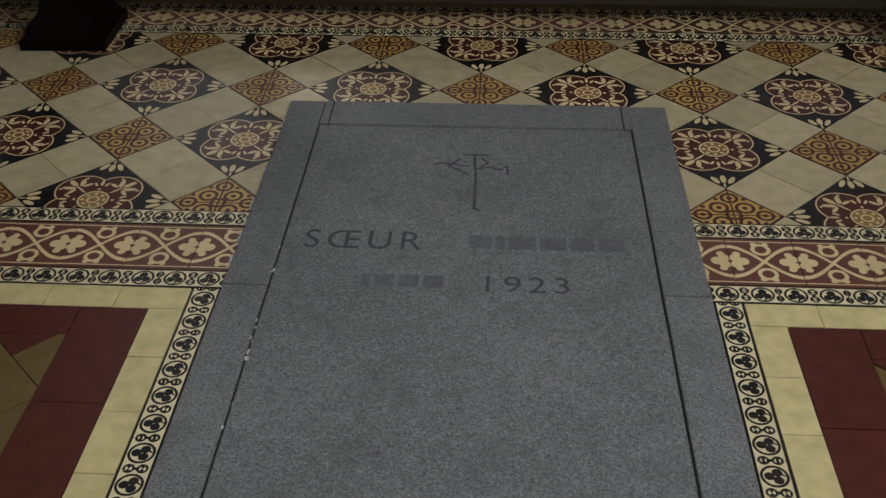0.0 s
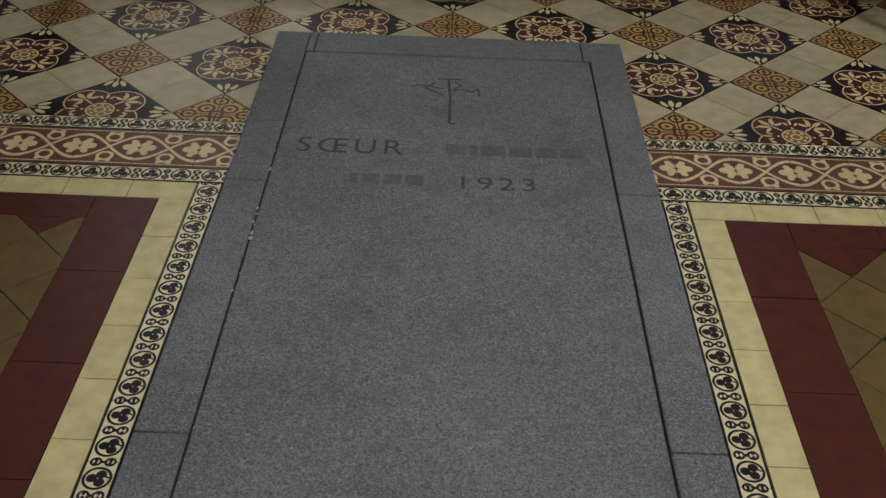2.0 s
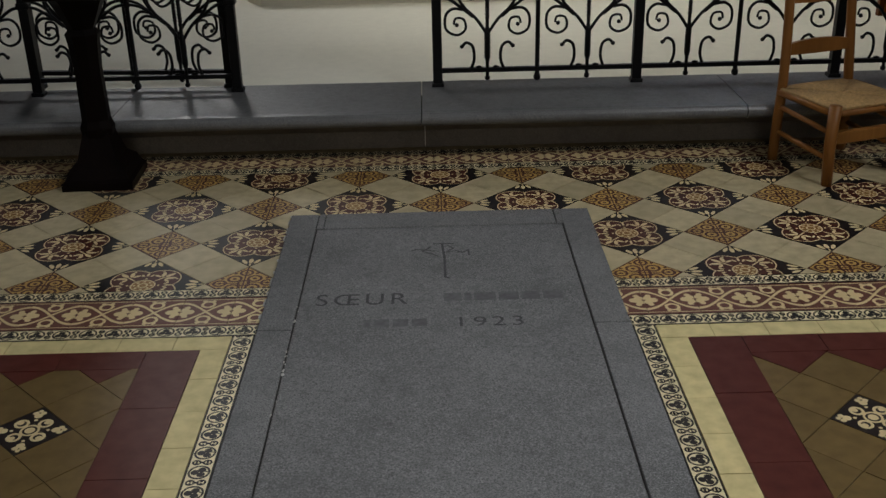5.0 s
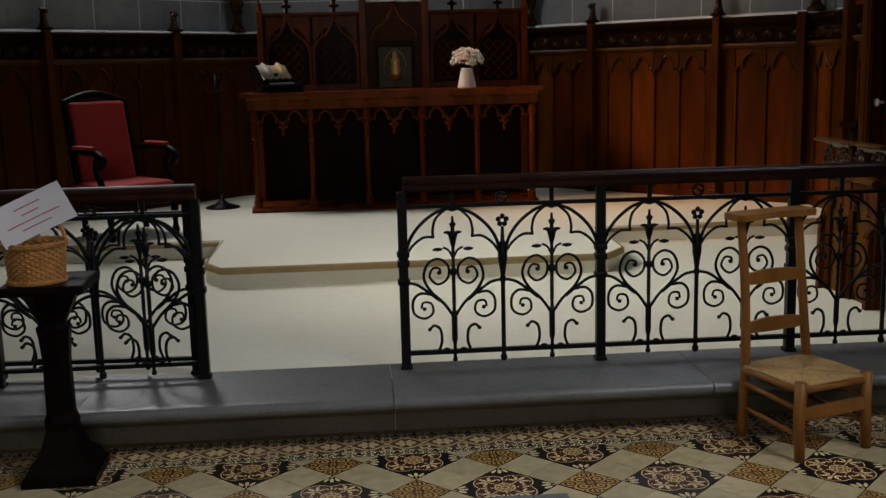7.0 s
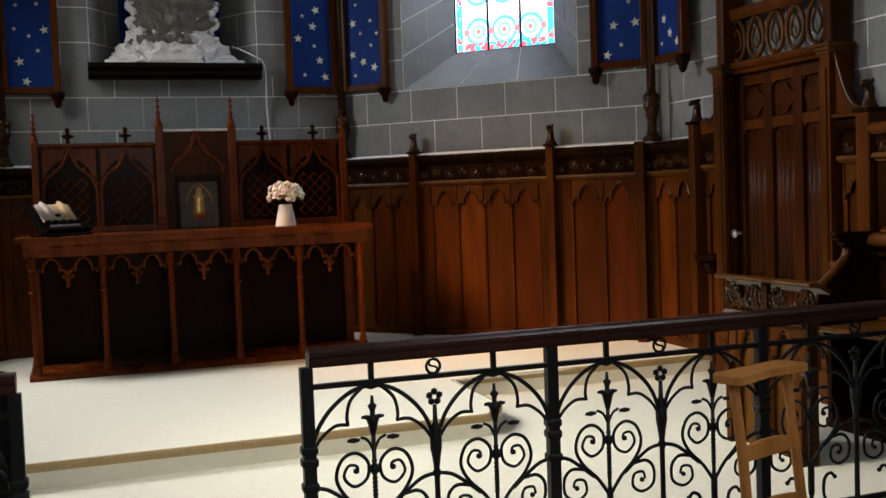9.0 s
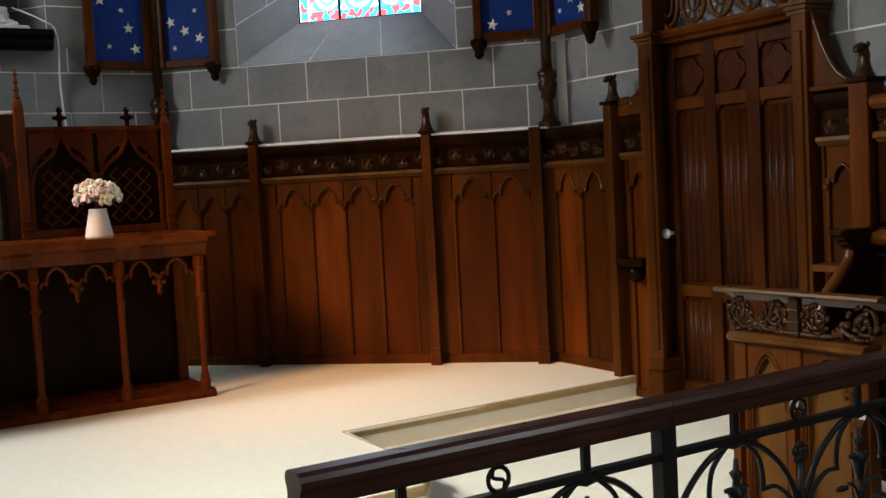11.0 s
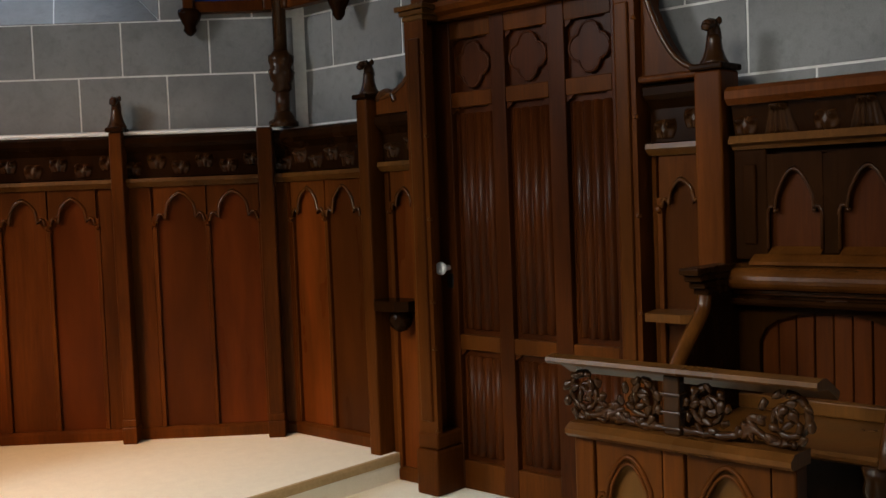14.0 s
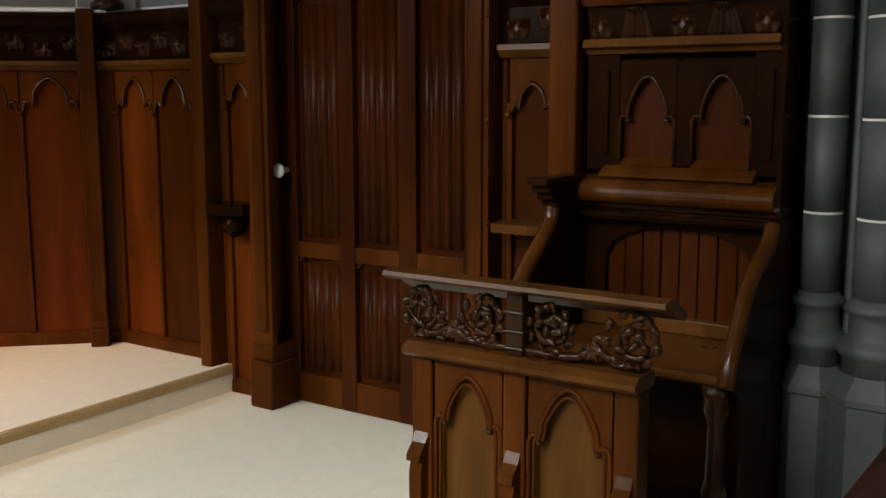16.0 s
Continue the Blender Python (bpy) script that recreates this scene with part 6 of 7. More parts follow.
def bay_scrolls():
    """The wrought-iron filling of one bay, about its middle."""
    bm = bmesh.new()
    P = lambda pts: [(x, 0, z) for x, z in pts]
    tube(bm, P([(0, 0.245), (0, 0.45), (0, 0.80)]), 0.0075)
    ball(bm, (0, 0, 0.25), 0.013)
    for k in range(12):
        lathe(bm, [(0.007, 0.50 + k * 0.014), (0.0105, 0.507 + k * 0.014), (0.007, 0.513 + k * 0.014)], seg=6)
    lathe(bm, [(0.008, 0.32), (0.013, 0.34), (0.013, 0.44), (0.008, 0.47)], seg=6)
    ball(bm, (0, 0, 0.635), 0.019, 1, 0.7, 1.2)
    for sg in (-1, 1):
        heart = [(0.0, 0.435), (0.045, 0.50), (0.10, 0.555), (0.128, 0.615), (0.108, 0.675), (0.062, 0.693), (0.022, 0.66), (0.026, 0.607), (0.068, 0.583), (0.102, 0.615), (0.088, 0.652), (0.060, 0.650), (0.056, 0.630)]
        tube(bm, smooth_path(P([(sg * x, z) for x, z in heart]), 4), 0.0068, 6, 0.005)
        ball(bm, (sg * 0.062, 0, 0.634), 0.011)
        tube(bm, smooth_path(P([(sg * x, z) for x, z in ((0.205, 0.595), (0.16, 0.585), (0.115, 0.555), (0.06, 0.51))]), 4), 0.0068)
        low = [(0.10, 0.540), (0.145, 0.545), (0.175, 0.515), (0.172, 0.458), (0.128, 0.435), (0.092, 0.458), (0.098, 0.500), (0.132, 0.505), (0.140, 0.480)]
        tube(bm, smooth_path(P([(sg * x, z) for x, z in low]), 4), 0.0065, 6, 0.005)
        ball(bm, (sg * 0.128, 0, 0.477), 0.010)
        tube(bm, smooth_path(P([(sg * x, z) for x, z in ((0.072, 0.285), (0.056, 0.33), (0.062, 0.385), (0.090, 0.402), (0.108, 0.382))]), 4), 0.0065)
        ball(bm, (sg * 0.108, 0, 0.386), 0.010)
        ball(bm, (sg * 0.036, 0, 0.296), 0.010, 1.6, 0.7, 0.8)
        # arches and cusps
        tube(bm, smooth_path(P([(sg * x, z) for x, z in ((0.0, 0.912), (0.07, 0.893), (0.135, 0.845), (0.18, 0.785), (0.205, 0.715))]), 4), 0.0075)
        tube(bm, smooth_path(P([(sg * x, z) for x, z in ((0.03, 0.905), (0.072, 0.865), (0.085, 0.815), (0.082, 0.785))]), 4), 0.006)
        tube(bm, smooth_path(P([(sg * x, z) for x, z in ((0.080, 0.787), (0.125, 0.787), (0.170, 0.755), (0.198, 0.715))]), 4), 0.006)
        # leaves
        tube(bm, smooth_path(P([(sg * x, z) for x, z in ((0.0, 0.69), (0.018, 0.728), (0.042, 0.742))]), 4), 0.005)
        ball(bm, (sg * 0.066, 0, 0.734), 0.017, 1.5, 0.5, 0.55)
        ball(bm, (sg * 0.022, 0, 0.806), 0.016, 1.2, 0.6, 0.5)
    lathe(bm, [(0.008, 0.745), (0.012, 0.76), (0.019, 0.79), (0.024, 0.80), (0.010, 0.81), (0.008, 0.825), (0.016, 0.842), (0.007, 0.85), (0.005, 0.875)], seg=8)
    ball(bm, (0, 0, 0.908), 0.02, 1.4, 0.6, 0.7)
    return mesh_of(bm, "scrollwork", IRON, True)


def baluster_mesh():
    bm = bmesh.new()
    lathe(bm, [(0.009, 0.235), (0.015, 0.245), (0.015, 0.255), (0.010, 0.265), (0.0095, 0.58), (0.017, 0.595), (0.010, 0.61), (0.016, 0.655), (0.021, 0.68), (0.021, 0.72), (0.013, 0.735), (0.018, 0.75), (0.009, 0.765), (0.007, 0.825)], seg=8)
    for k in range(5):
        a = k * 2 * math.pi / 5
        ball(bm, (0.018 * math.sin(a), 0, 0.85 + 0.018 * math.cos(a)), 0.013, 1, 0.6, 1)
    return mesh_of(bm, "baluster", IRON, True)


def post_mesh():
    bm = bmesh.new()
    box(bm, -0.02, 0.02, -0.02, 0.02, 0.0, 0.77, 0.004)
    box(bm, -0.026, 0.026, -0.026, 0.026, 0.0, 0.02, 0.004)
    for z in (0.37, 0.45, 0.49):
        box(bm, -0.027, 0.027, -0.024, 0.024, z, z + 0.03, 0.008)
    return mesh_of(bm, "rail_post", IRON)


def ring_mesh():
    bm = bmesh.new()
    tube(bm, [(0.024 * math.cos(t), 0, 0.024 * math.sin(t)) for t in [2 * math.pi * k / 16 for k in range(17)]], 0.005)
    tube(bm, smooth_path([(-0.012, 0, 0.018), (-0.012, 0, 0.004), (0.012, 0, -0.004), (0.012, 0, -0.018)], 4), 0.004)
    return mesh_of(bm, "ring_ornament", IRON, True)


SCROLL, BALUSTER, POST, RING = bay_scrolls(), baluster_mesh(), post_mesh(), ring_mesh()


def hand_profile(top):
    half = [(0.022, -0.062), (0.028, -0.052), (0.028, -0.034), (0.034, -0.026), (0.035, -0.014), (0.030, -0.005), (0.018, 0.0)]
    return [(-d, top + z) for d, z in half] + [(d, top + z) for d, z in half[::-1]]


def rail(name, x0, n, sg, label, wood_top=True, m=Matrix()):
    """n bays of railing from the post at x0, in direction sg along x."""
    r = thing(name, label, "altar rail" if wood_top else "gate", m=m)
    x1 = x0 + sg * n * BAYW
    a, b = min(x0, x1), max(x0, x1)
    for k in range(n):
        c = x0 + sg * (k + 0.5) * BAYW
        share("scrollwork", SCROLL, r, Matrix.Translation((c, 0, 0)))
        bm = bmesh.new()
        box(bm, c - 0.009, c + 0.009, -0.006, 0.006, ZT, 0.985)
        part("upright_bar", bm, IRON, r)
        if k % 2 == 0 or not wood_top:
            e = x0 + sg * (k + 1) * BAYW
            if k < n - 1 or not wood_top:
                share("baluster", BALUSTER, r, Matrix.Translation((e, 0, 0)))
                if wood_top:
                    share("ring_ornament", RING, r, Matrix.Translation((e, 0, 0.952)))
    for k in range(0, n + 1, 2):
        share("rail_post", POST, r, Matrix.Translation((x0 + sg * k * BAYW, 0, ZL)))
    for z, h, nm in ((ZT, 0.008, "upper_bar"), (ZB, 0.009, "lower_bar")):
        bm = bmesh.new()
        box(bm, a, b, -0.011, 0.011, z - h, z + h)
        part(nm, bm, IRON, r)
    if wood_top:
        cuts = [a + (0.006 if sg > 0 else -0.008)] + [x0 + sg * k * BAYW for k in range(2, n, 2)][::sg] + [b + 0.008]
        for p, q in zip(cuts, cuts[1:]):
            bm = bmesh.new()
            extrude_profile(bm, hand_profile(1.046), p + 0.0008, q - 0.0008)
            part("handrail", bm, HANDRAIL, r, "dark moulded wooden handrail")
    else:
        bm = bmesh.new()
        box(bm, a, b, -0.012, 0.012, 0.975, 0.99, 0.003)
        part("top_bar", bm, IRON, r)
    return r


rail("communion_rail", 0.0, 7, 1, "black wrought-iron altar rail with heart scrolls and dark handrail", m=pose(0, RYY, 0))
rail("communion_rail", -0.857, 5, -1, "black wrought-iron altar rail beside the open gate", m=pose(0, RYY, 0))
rail("rail_gate", 0.0, 2, -1, "open wrought-iron gate leaf folded back behind the rail", False, m=pose(-0.90, RYY + 0.075, 0, 0, 0, -3.5))

# ---------------------------------------------------------------- things before the step
ped = thing("pedestal", "black stained wooden pedestal with a square top", "pedestal", m=pose(-1.325, 2.755, 0, 0, 0, 2))
bm = bmesh.new()
lathe(bm, [(0.19, 0), (0.19, 0.03), (0.17, 0.04), (0.15, 0.075), (0.11, 0.10), (0.085, 0.16), (0.07, 0.20)], seg=4, m=pose(0, 0, 0, 0, 0, 45))
part("base", bm, BLACKWOOD, ped)
bm = bmesh.new()
lathe(bm, [(0.062, 0.19), (0.066, 0.22), (0.055, 0.25), (0.052, 0.45), (0.06, 0.55), (0.066, 0.58), (0.05, 0.60), (0.08, 0.66), (0.10, 0.70), (0.12, 0.725)], seg=8, m=pose(0, 0, 0, 0, 0, 22.5))
part("shaft", bm, BLACKWOOD, ped)
bm = bmesh.new()
box(bm, -0.15, 0.15, -0.15, 0.15, 0.725, 0.76, 0.008)
part("top_board", bm, BLACKWOOD, ped)

basket = thing("wicker_basket", "round golden wicker basket with a hooped handle", "basket", m=pose(-1.36, 2.73, 0.76))
bm = bmesh.new()
seg = 40
rings = []
for j in range(15):
    z = 0.004 + j * 0.0095
    r = 0.098 + 0.010 * j / 14
    rings.append([bm.verts.new(((r + 0.0042 * (1 if (i + j) % 2 else -1)) * math.cos(2 * math.pi * i / seg), (r + 0.0042 * (1 if (i + j) % 2 else -1)) * math.sin(2 * math.pi * i / seg), z)) for i in range(seg)])
for a, b in zip(rings, rings[1:]):
    for i in range(seg):
        bm.faces.new((a[i], a[(i + 1) % seg], b[(i + 1) % seg], b[i]))
bm.faces.new(rings[0][::-1])
part("woven_body", bm, WICKER, basket)
for z, r in ((0.005, 0.102), (0.142, 0.112)):
    bm = bmesh.new()
    for ph in (0, math.pi):
        tube(bm, [(r * math.cos(t) + 0.0, r * math.sin(t), z + 0.005 * math.sin(t * 12 + ph)) for t in [2 * math.pi * k / 60 for k in range(61)]], 0.006, 5)
    part("plaited_rim", bm, WICKER, basket)
bm = bmesh.new()
tube(bm, [(0.107 * math.cos(t), 0.02, 0.13 + 0.13 * math.sin(t)) for t in [math.pi * k / 18 for k in range(19)]], 0.008, 6)
part("handle", bm, WICKER, basket)

note = thing("paper_notice", "white paper notice with lines of red writing leaning on the basket", "notice", m=pose(-1.325, 2.63, 1.005, 6, -24, 4) @ Matrix.Scale(1.1, 4))
bm = bmesh.new()
prev = None
for i in range(9):
    t = i / 8
    cur = [bm.verts.new((-0.125 + 0.25 * t, 0.012 * math.sin(t * 3.0) + o, z)) for o, z in ((0, -0.055), (0, 0.075), (0.0012, 0.075), (0.0012, -0.055))]
    if prev:
        for q in range(4):
            bm.faces.new((prev[q], cur[q], cur[(q + 1) % 4], prev[(q + 1) % 4]))
    else:
        bm.faces.new(cur)
    prev = cur
bm.faces.new(prev[::-1])
part("sheet", bm, PAPER, note, smooth=False)
for z, hw in ((0.045, 0.045), (0.022, 0.03), (-0.002, 0.09), (-0.024, 0.05)):
    bm = bmesh.new()
    prev = None
    for i in range(7):
        x = -hw + 2 * hw * i / 6
        d = 0.012 * math.sin((x + 0.125) / 0.25 * 3.0) - 0.0012
        cur = [bm.verts.new((x, d, z + o)) for o in (-0.0018, 0.0018)]
        if prev:
            bm.faces.new((prev[0], cur[0], cur[1], prev[1]))
        prev = cur
    part("writing_line", bm, INK, note)

# low prayer chair with a rush seat
pc = thing("prayer_chair", "low beech prayer chair with woven rush seat and flat top rest", "prayer chair", m=pose(1.540, 2.70, 0, 0, 0, 19))
HW, FY, BY, SZ = 0.165, -0.16, 0.16, 0.285
for sx in (-1, 1):
    bm = bmesh.new()
    tube(bm, smooth_path([(sx * HW, BY + 0.0, 0.0), (sx * HW, BY - 0.005, 0.15), (sx * (HW - 0.01), BY + 0.0, 0.32), (sx * (HW - 0.02), BY + 0.025, 0.60), (sx * (HW - 0.02), BY + 0.06, 0.88)], 4), 0.021, 10, 0.017)
    part("back_post", bm, BEECH, pc, smooth=True)
    bm = bmesh.new()
    tube(bm, [(sx * HW, FY - 0.01, 0.0), (sx * HW, FY, 0.15), (sx * (HW - 0.003), FY, 0.305)], 0.020, 10, 0.023)
    part("front_leg", bm, BEECH, pc, smooth=True)
    for z in (0.10, 0.20):
        bm = bmesh.new()
        tube(bm, [(sx * HW, FY, z), (sx * HW, BY, z + 0.02)], 0.010, 8)
        part("side_stretcher", bm, BEECH, pc, smooth=True)
    bm = bmesh.new()
    tube(bm, [(sx * HW, FY, SZ - 0.01), (sx * HW, BY, SZ - 0.01)], 0.015, 8)
    part("side_rail", bm, BEECH, pc, smooth=True)
for y in (FY, BY):
    bm = bmesh.new()
    tube(bm, [(-HW, y, SZ - 0.012), (HW, y, SZ - 0.012)], 0.014, 8)
    part("seat_rail", bm, BEECH, pc, smooth=True)
bm = bmesh.new()
box(bm, -HW, HW, FY - 0.012, FY + 0.012, 0.155, 0.205, 0.006)
part("front_stretcher", bm, BEECH, pc)
for z, dy in ((0.435, 0.008), (0.63, 0.026)):
    bm = bmesh.new()
    n = 10
    prev = None
    for i in range(n + 1):
        t = -1 + 2 * i / n
        h = 0.024 + 0.010 * (1 - t * t)
        cur = [bm.verts.new((t * (HW - 0.02), BY + dy + 0.014 * (1 - t * t) + o, z + s * h)) for o, s in ((0.008, -0.7), (-0.008, -0.7), (-0.008, 1), (0.008, 1))]
        if prev:
            for q in range(4):
                bm.faces.new((prev[q], cur[q], cur[(q + 1) % 4], prev[(q + 1) % 4]))
        prev = cur
    part("back_slat", bm, BEECH, pc)
bm = bmesh.new()
prism(bm, [(-HW - 0.03, BY + 0.02), (-HW - 0.015, BY - 0.005), (0, BY + 0.02), (HW + 0.015, BY - 0.005), (HW + 0.03, BY + 0.02), (HW + 0.03, BY + 0.10), (HW, BY + 0.12), (-HW, BY + 0.12), (-HW - 0.03, BY + 0.10)], 0.872, 0.898)
part("top_rest", bm, BEECH, pc, "flat waxed elbow rest")
c = Vector((0, 0, SZ + 0.002))
cor = [Vector((-HW, FY, SZ)), Vector((HW, FY, SZ)), Vector((HW, BY, SZ)), Vector((-HW, BY, SZ))]
for k in range(4):
    a, b = cor[k], cor[(k + 1) % 4]
    n = 11
    for j in range(n):
        p, q = a.lerp(c, j / n), b.lerp(c, j / n)
        bm = bmesh.new()
        tube(bm, [p + Vector((0, 0, 0.004)), p.lerp(q, 0.5) + Vector((0, 0, 0.007)), q + Vector((0, 0, 0.004))], 0.0085, 5)
        part("rush_strand", bm, RUSH, pc, smooth=True)


# ---------------------------------------------------------------- grave slab
grave = thing("grave_slab", "grey lava stone grave slab set in the tile floor", "grave slab")
GX0, GX1, GY1, GY0 = -0.536, 0.516, 2.30, -0.35
IX0, IX1, IY1 = -0.436, 0.412, 2.165
TZ = 0.010
bm = bmesh.new()
box(bm, GX0, GX1, GY0, GY1, -0.03, TZ - 0.006)
part("bed", bm, GROOVE, grave)
bm = bmesh.new()
box(bm, IX0 + 0.0025, IX1 - 0.0025, GY0, IY1 - 0.004, -0.02, TZ, 0.003)
part("inner_slab", bm, GRAVE, grave)
bm = bmesh.new()
box(bm, GX0 + 0.125, GX1 - 0.125, IY1 + 0.003, GY1, -0.02, TZ + 0.001, 0.003)
part("top_border", bm, GRAVE, grave)
for x0, x1 in ((GX0, IX0 - 0.0025), (IX1 + 0.0025, GX1)):
    ys = [GY0, 0.607, 1.442, 2.30]
    for y0, y1 in zip(ys, ys[1:]):
        bm = bmesh.new()
        top = y1 > 2
        box(bm, x0, x1, y0 + 0.002, y1 - 0.002, -0.02, TZ + 0.001, 0.003)
        part("side_border", bm, GRAVE, grave)
for x0, x1 in ((GX0 + 0.1, GX0 + 0.122), (GX1 - 0.122, GX1 - 0.1)):
    bm = bmesh.new()
    box(bm, x0, x1, IY1 + 0.003, GY1, -0.02, TZ + 0.001, 0.002)
    part("corner_border", bm, GRAVE, grave)
rg = random.Random(5)
for k in range(15):
    bm = bmesh.new()
    ball(bm, (IX0 + rg.uniform(-0.006, 0.006), rg.choice((rg.uniform(1.2, 1.6), rg.uniform(0.3, 1.6))), TZ - 0.001), rg.uniform(0.002, 0.0045), 1, 2.2, 0.4, 1)
    part("cement_crumb", bm, CEMENT, grave)
for k in range(18):
    bm = bmesh.new()
    ball(bm, (GX0 - 0.003, rg.uniform(1.5, 2.3), 0.004), rg.uniform(0.004, 0.008), 0.8, 2.2, 0.6, 1)
    part("cement_crumb", bm, CEMENT, grave)


def stroke(pts, w=0.012, z=TZ + 0.0006, mat=CUT_SHADE):
    """A line cut in the stone, drawn as a flat strip in painted groove shade."""
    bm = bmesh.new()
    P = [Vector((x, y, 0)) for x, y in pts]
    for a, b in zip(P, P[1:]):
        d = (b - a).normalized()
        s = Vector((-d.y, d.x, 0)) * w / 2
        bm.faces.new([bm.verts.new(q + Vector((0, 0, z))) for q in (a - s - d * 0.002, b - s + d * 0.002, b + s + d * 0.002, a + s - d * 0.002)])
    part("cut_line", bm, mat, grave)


def letters(text, x0, x1, y0, h):
    """Cut letters of height h between x0 and x1, flat faces in painted shade."""
    cu = bpy.data.curves.new("letters", "FONT")
    cu.body, cu.size, cu.space_character = text, h / 0.72, 1.25
    tmp = bpy.data.objects.new("letters", cu)
    scene.collection.objects.link(tmp)
    bpy.context.view_layer.update()
    me = bpy.data.meshes.new_from_object(tmp.evaluated_get(bpy.context.evaluated_depsgraph_get()))
    bpy.data.objects.remove(tmp)
    xs = [v.co.x for v in me.vertices]
    k = (x1 - x0) / (max(xs) - min(xs))
    for v in me.vertices:
        v.co = Vector((x0 + (v.co.x - min(xs)) * k, y0 + v.co.y, TZ + 0.0006))
    me.materials.append(CUT_SHADE)
    ob = new("cut_letters", me)
    ob.parent = grave


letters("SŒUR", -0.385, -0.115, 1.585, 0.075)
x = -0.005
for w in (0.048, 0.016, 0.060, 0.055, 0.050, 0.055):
    stroke([(x, 1.622), (x + w, 1.622)], 0.052, mat=CUT_SHADE_SOFT)
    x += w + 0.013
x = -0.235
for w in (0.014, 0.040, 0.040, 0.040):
    stroke([(x, 1.468), (x + w, 1.468)], 0.045, mat=CUT_SHADE_SOFT)
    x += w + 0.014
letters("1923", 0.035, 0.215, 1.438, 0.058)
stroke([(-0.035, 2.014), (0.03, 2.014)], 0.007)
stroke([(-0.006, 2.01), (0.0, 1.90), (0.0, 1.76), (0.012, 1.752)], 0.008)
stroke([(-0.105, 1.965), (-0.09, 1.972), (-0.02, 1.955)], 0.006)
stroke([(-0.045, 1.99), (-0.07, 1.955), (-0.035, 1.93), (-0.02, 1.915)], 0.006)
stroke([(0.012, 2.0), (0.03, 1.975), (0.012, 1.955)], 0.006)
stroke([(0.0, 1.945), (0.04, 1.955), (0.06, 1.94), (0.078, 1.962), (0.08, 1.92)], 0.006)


# ---------------------------------------------------------------- floor tiles, last
def clip(poly, axis, v, keep_less):
    out = []
    for i, p in enumerate(poly):
        q = poly[(i + 1) % len(poly)]
        ip = p[axis] <= v if keep_less else p[axis] >= v
        iq = q[axis] <= v if keep_less else q[axis] >= v
        if ip:
            out.append(p)
        if ip != iq:
            t = (v - p[axis]) / (q[axis] - p[axis])
            out.append((p[0] + t * (q[0] - p[0]), p[1] + t * (q[1] - p[1])))
    return out


TILE_CACHE = {}
rt = random.Random(3)


def lay(name, mat, cx, cy, w, h, turn, bounds, top=0.0, gap=0.0012):
    """One tile w by h about (cx, cy), turned, and cut to bounds (x0, x1, y0, y1)."""
    x0, x1, y0, y1 = bounds
    c, s = math.cos(radians(turn)), math.sin(radians(turn))
    loc = [(sx * (w / 2 - gap), sy * (h / 2 - gap)) for sx, sy in ((-1, -1), (1, -1), (1, 1), (-1, 1))]
    wld = [(cx + c * a - s * b, cy + s * a + c * b) for a, b in loc]
    cut = wld
    for ax, v, less in ((0, x0, False), (0, x1, True), (1, y0, False), (1, y1, True)):
        cut = clip(cut, ax, v, less) if cut else cut
    if len(cut) < 3:
        return
    ar = abs(sum(cut[i][0] * cut[(i + 1) % len(cut)][1] - cut[(i + 1) % len(cut)][0] * cut[i][1] for i in range(len(cut)))) / 2
    if ar < 0.0002:
        return
    whole = len(cut) == 4 and all(abs(a[0] - b[0]) + abs(a[1] - b[1]) < 1e-6 for a, b in zip(cut, wld))
    key = (name, mat.name, round(w, 4), round(h, 4)) if whole else None
    if key in TILE_CACHE:
        me = TILE_CACHE[key]
    else:
        pts = [(c * (a - cx) + s * (b - cy), -s * (a - cx) + c * (b - cy)) for a, b in cut]
        bm = bmesh.new()
        prism(bm, pts, -0.012, 0.0)
        me = mesh_of(bm, name, mat)
        if key:
            TILE_CACHE[key] = me
    ob = new(name, me)
    ob.parent = floor
    ob.matrix_basis = pose(cx, cy, top + rt.uniform(-0.0006, 0.0006), rt.uniform(-0.12, 0.12), rt.uniform(-0.12, 0.12), turn)


FX0, FX1 = -2.6, 2.7
FIELD = (FX0, FX1, 1.740, 2.770)
q2 = P_DIA / 2
for i in range(-9, 10):
    for j in range(-3, 3):
        if (i + j) % 2 == 0:
            cx, cy = 0.309 + i * q2, 2.40 + j * q2
            lay("quatrefoil_tile", BIG_T, cx, cy, BIG, BIG, 45, FIELD)
            lay("rosette_tile", SMALL_T, cx + q2, cy, SML, SML, 45, FIELD)
            for sx, sy, tn in ((1, 1, 45), (1, -1, -45)):
                ux, uy = sx * math.cos(radians(45)), sy * math.sin(radians(45))
                mx, my = cx + ux * PITCH / 2, cy + uy * PITCH / 2
                for e in (-1, 1):
                    px, py = mx + e * -uy * BIG / 4 * 1, my + e * ux * BIG / 4
                    lay("cream_tile", CREAM_T, px, py, SML, BIG / 2, tn, FIELD)


def strip_x(name, mat, y0, y1, x0, x1, length):
    n = round((x1 - x0) / length)
    for k in range(n):
        lay(name, mat, x0 + (k + 0.5) * (x1 - x0) / n, (y0 + y1) / 2, (x1 - x0) / n, y1 - y0, 0, (x0, x1, y0, y1))


def strip_y(name, mat, x0, x1, y0, y1, length, turn=90):
    n = round((y1 - y0) / length)
    for k in range(n):
        lay(name, mat, (x0 + x1) / 2, y0 + (k + 0.5) * (y1 - y0) / n, (y1 - y0) / n, x1 - x0, turn, (x0, x1, y0, y1))


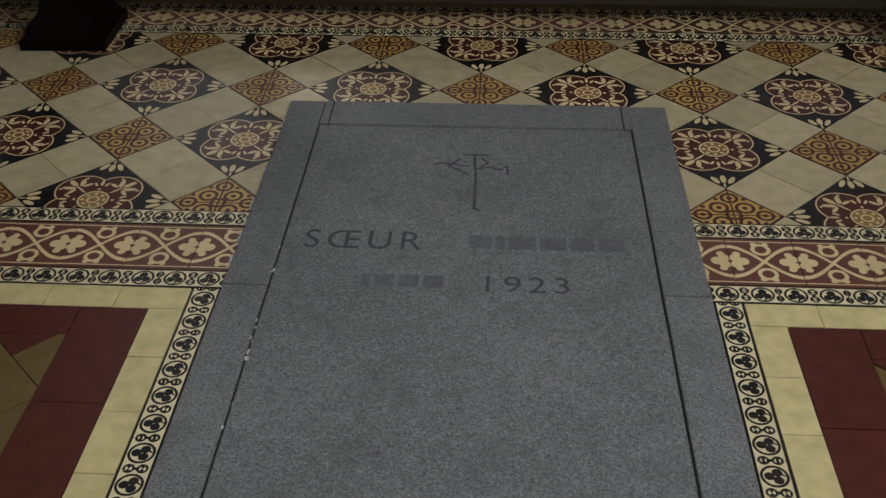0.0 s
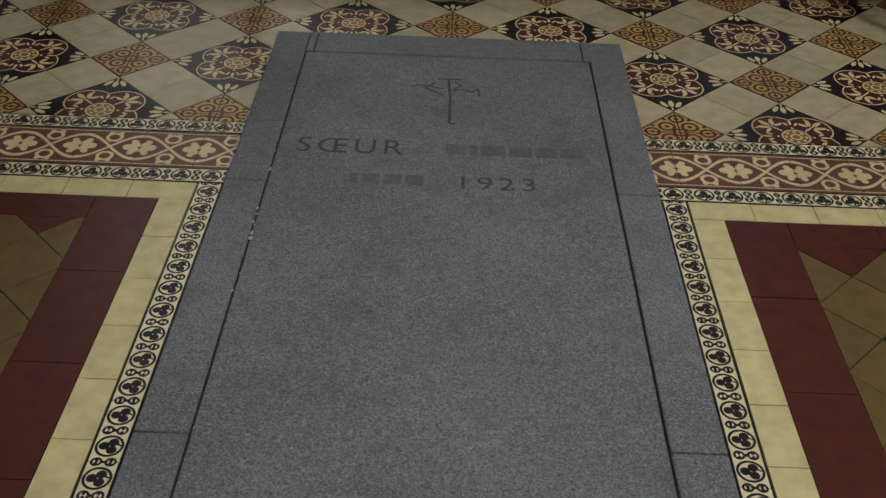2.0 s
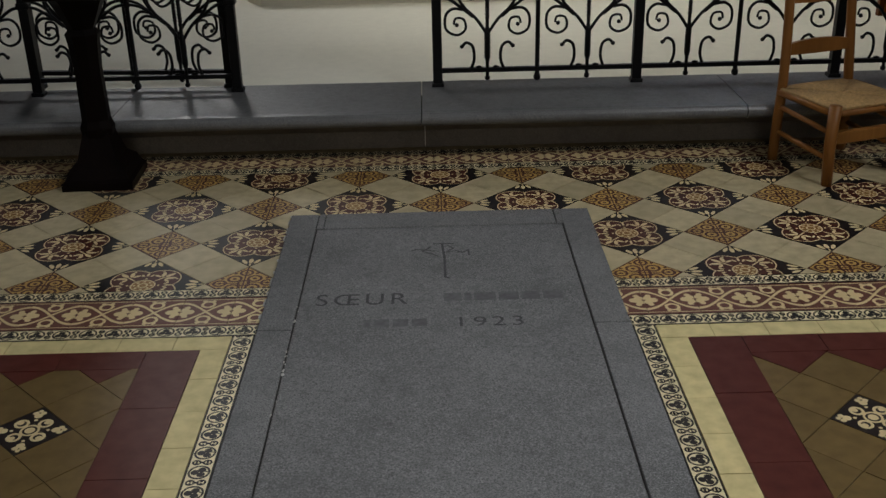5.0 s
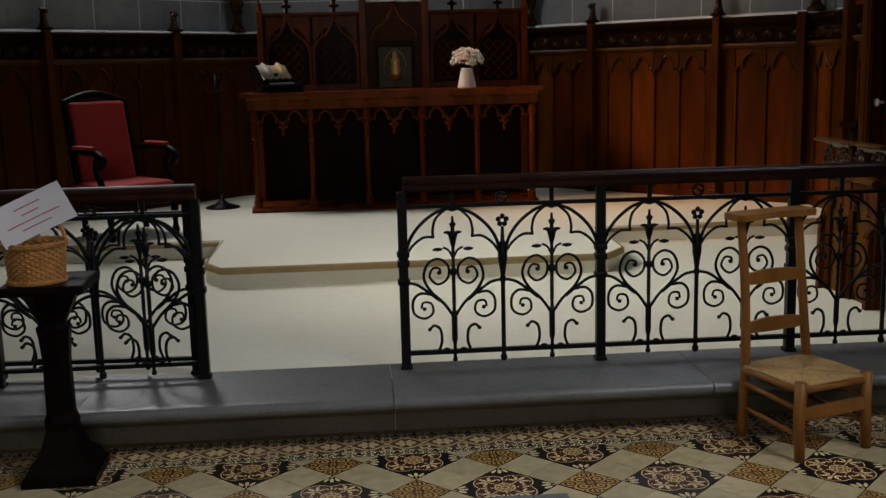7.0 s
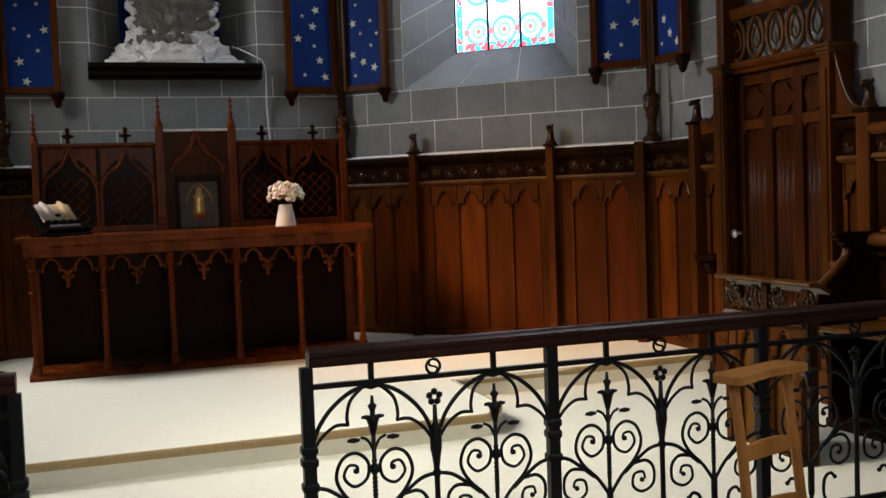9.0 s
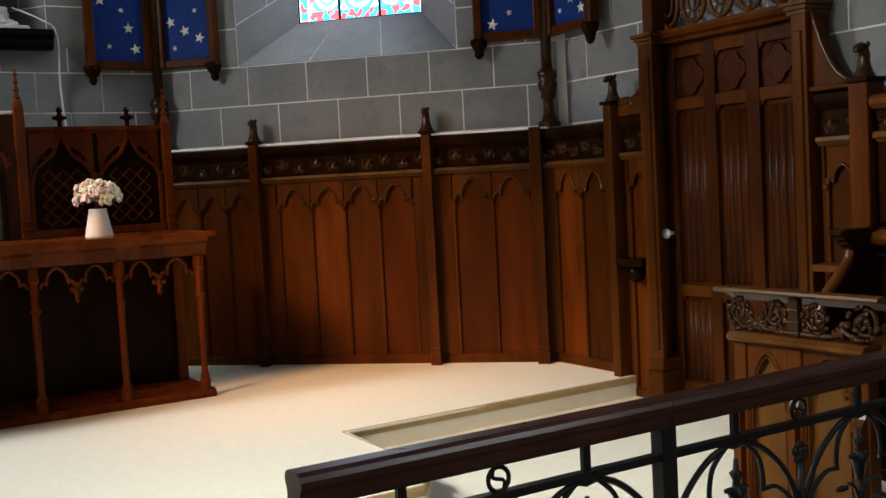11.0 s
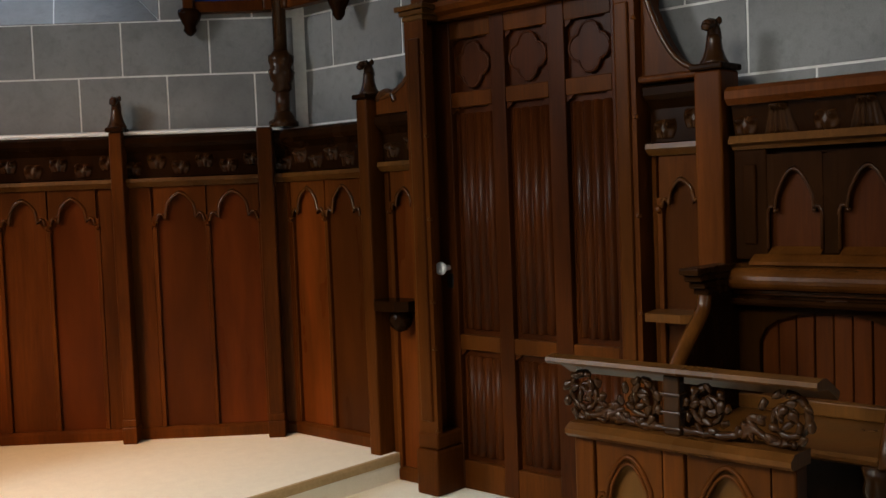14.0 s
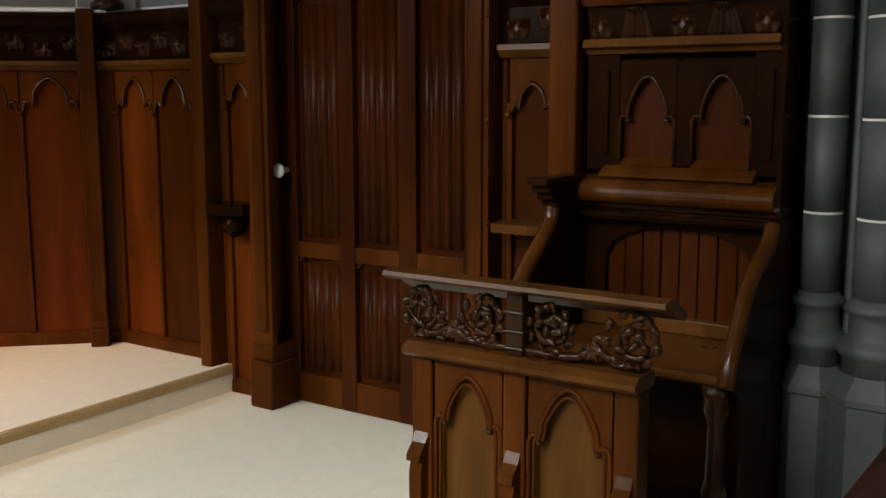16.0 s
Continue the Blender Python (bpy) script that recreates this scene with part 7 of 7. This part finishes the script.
LX, RX = GX0 - 0.003, GX1 + 0.003
strip_x("ivy_tile", IVY_T, 1.676, 1.740, FX0, FX1, 0.15)
strip_x("scroll_tile", SCROLL_T, 1.500, 1.676, FX0, FX1, 0.15)
strip_x("ivy_tile", IVY_T, 2.770, 2.834, FX0, FX1, 0.15)
strip_x("scroll_tile", SCROLL_T, 2.834, 2.965, FX0, FX1, 0.15)
strip_x("ivy_tile", IVY_T, 2.965, 3.015, FX0, FX1, 0.15)
strip_x("kerb_strip", BEIGE_T, 3.015, 3.07, FX0, FX1, 0.6)
strip_x("ivy_tile", IVY_T, 1.436, 1.500, FX0, LX, 0.15)
strip_x("ivy_tile", IVY_T, 1.436, 1.500, RX, FX1, 0.15)
for xa, xb, sg in ((LX - 0.064, LX, -1), (RX, RX + 0.064, 1)):
    strip_y("ivy_tile", IVY_T, xa, xb, -0.95, 1.436, 0.15)
    # pale yellow frame
    e = xa if sg < 0 else xb
    far = FX0 if sg < 0 else FX1
    strip_x("yellow_tile", YELLOW_T, 1.362, 1.436, min(e, far), max(e, far), 0.15)
    strip_y("yellow_tile", YELLOW_T, min(e, e + sg * 0.076), max(e, e + sg * 0.076), -0.95, 1.362, 0.15)
    e2 = e + sg * 0.076
    # oxblood frame
    strip_y("red_tile", RED_T, min(e2, e2 + sg * 0.145), max(e2, e2 + sg * 0.145), -0.95, 1.362, 0.30)
    e3 = e2 + sg * 0.145
    strip_x("red_tile", RED_T, 1.268, 1.362, min(e3, far), max(e3, far), 0.21)
    # olive lozenges with red triangles along the edge
    B = (min(e3, far), max(e3, far), -0.95, 1.268)
    hd = 0.1045
    ox = 1.005 if sg > 0 else -1.015
    oy = 0.95 if sg > 0 else 0.99
    for i in range(-9, 10):
        for j in range(-18, 4):
            if (i + j) % 2:
                continue
            cx, cy = ox + i * hd, oy + j * hd
            if cy > 1.268 - 0.02:
                mat, nm = RED_T, "red_tile"
            elif i == 0 and j in (0, -8):
                mat, nm = ORNA_T, "ornament_tile"
            elif (j % 8 == 4 and i == 0) or (j % 8 == 0 and i in (-4, 4)):
                mat, nm = RED_T, "red_tile"
            else:
                mat, nm = OCHRE_T, "olive_tile"
            lay(nm, mat, cx, cy, hd * math.sqrt(2), hd * math.sqrt(2), 45, B)
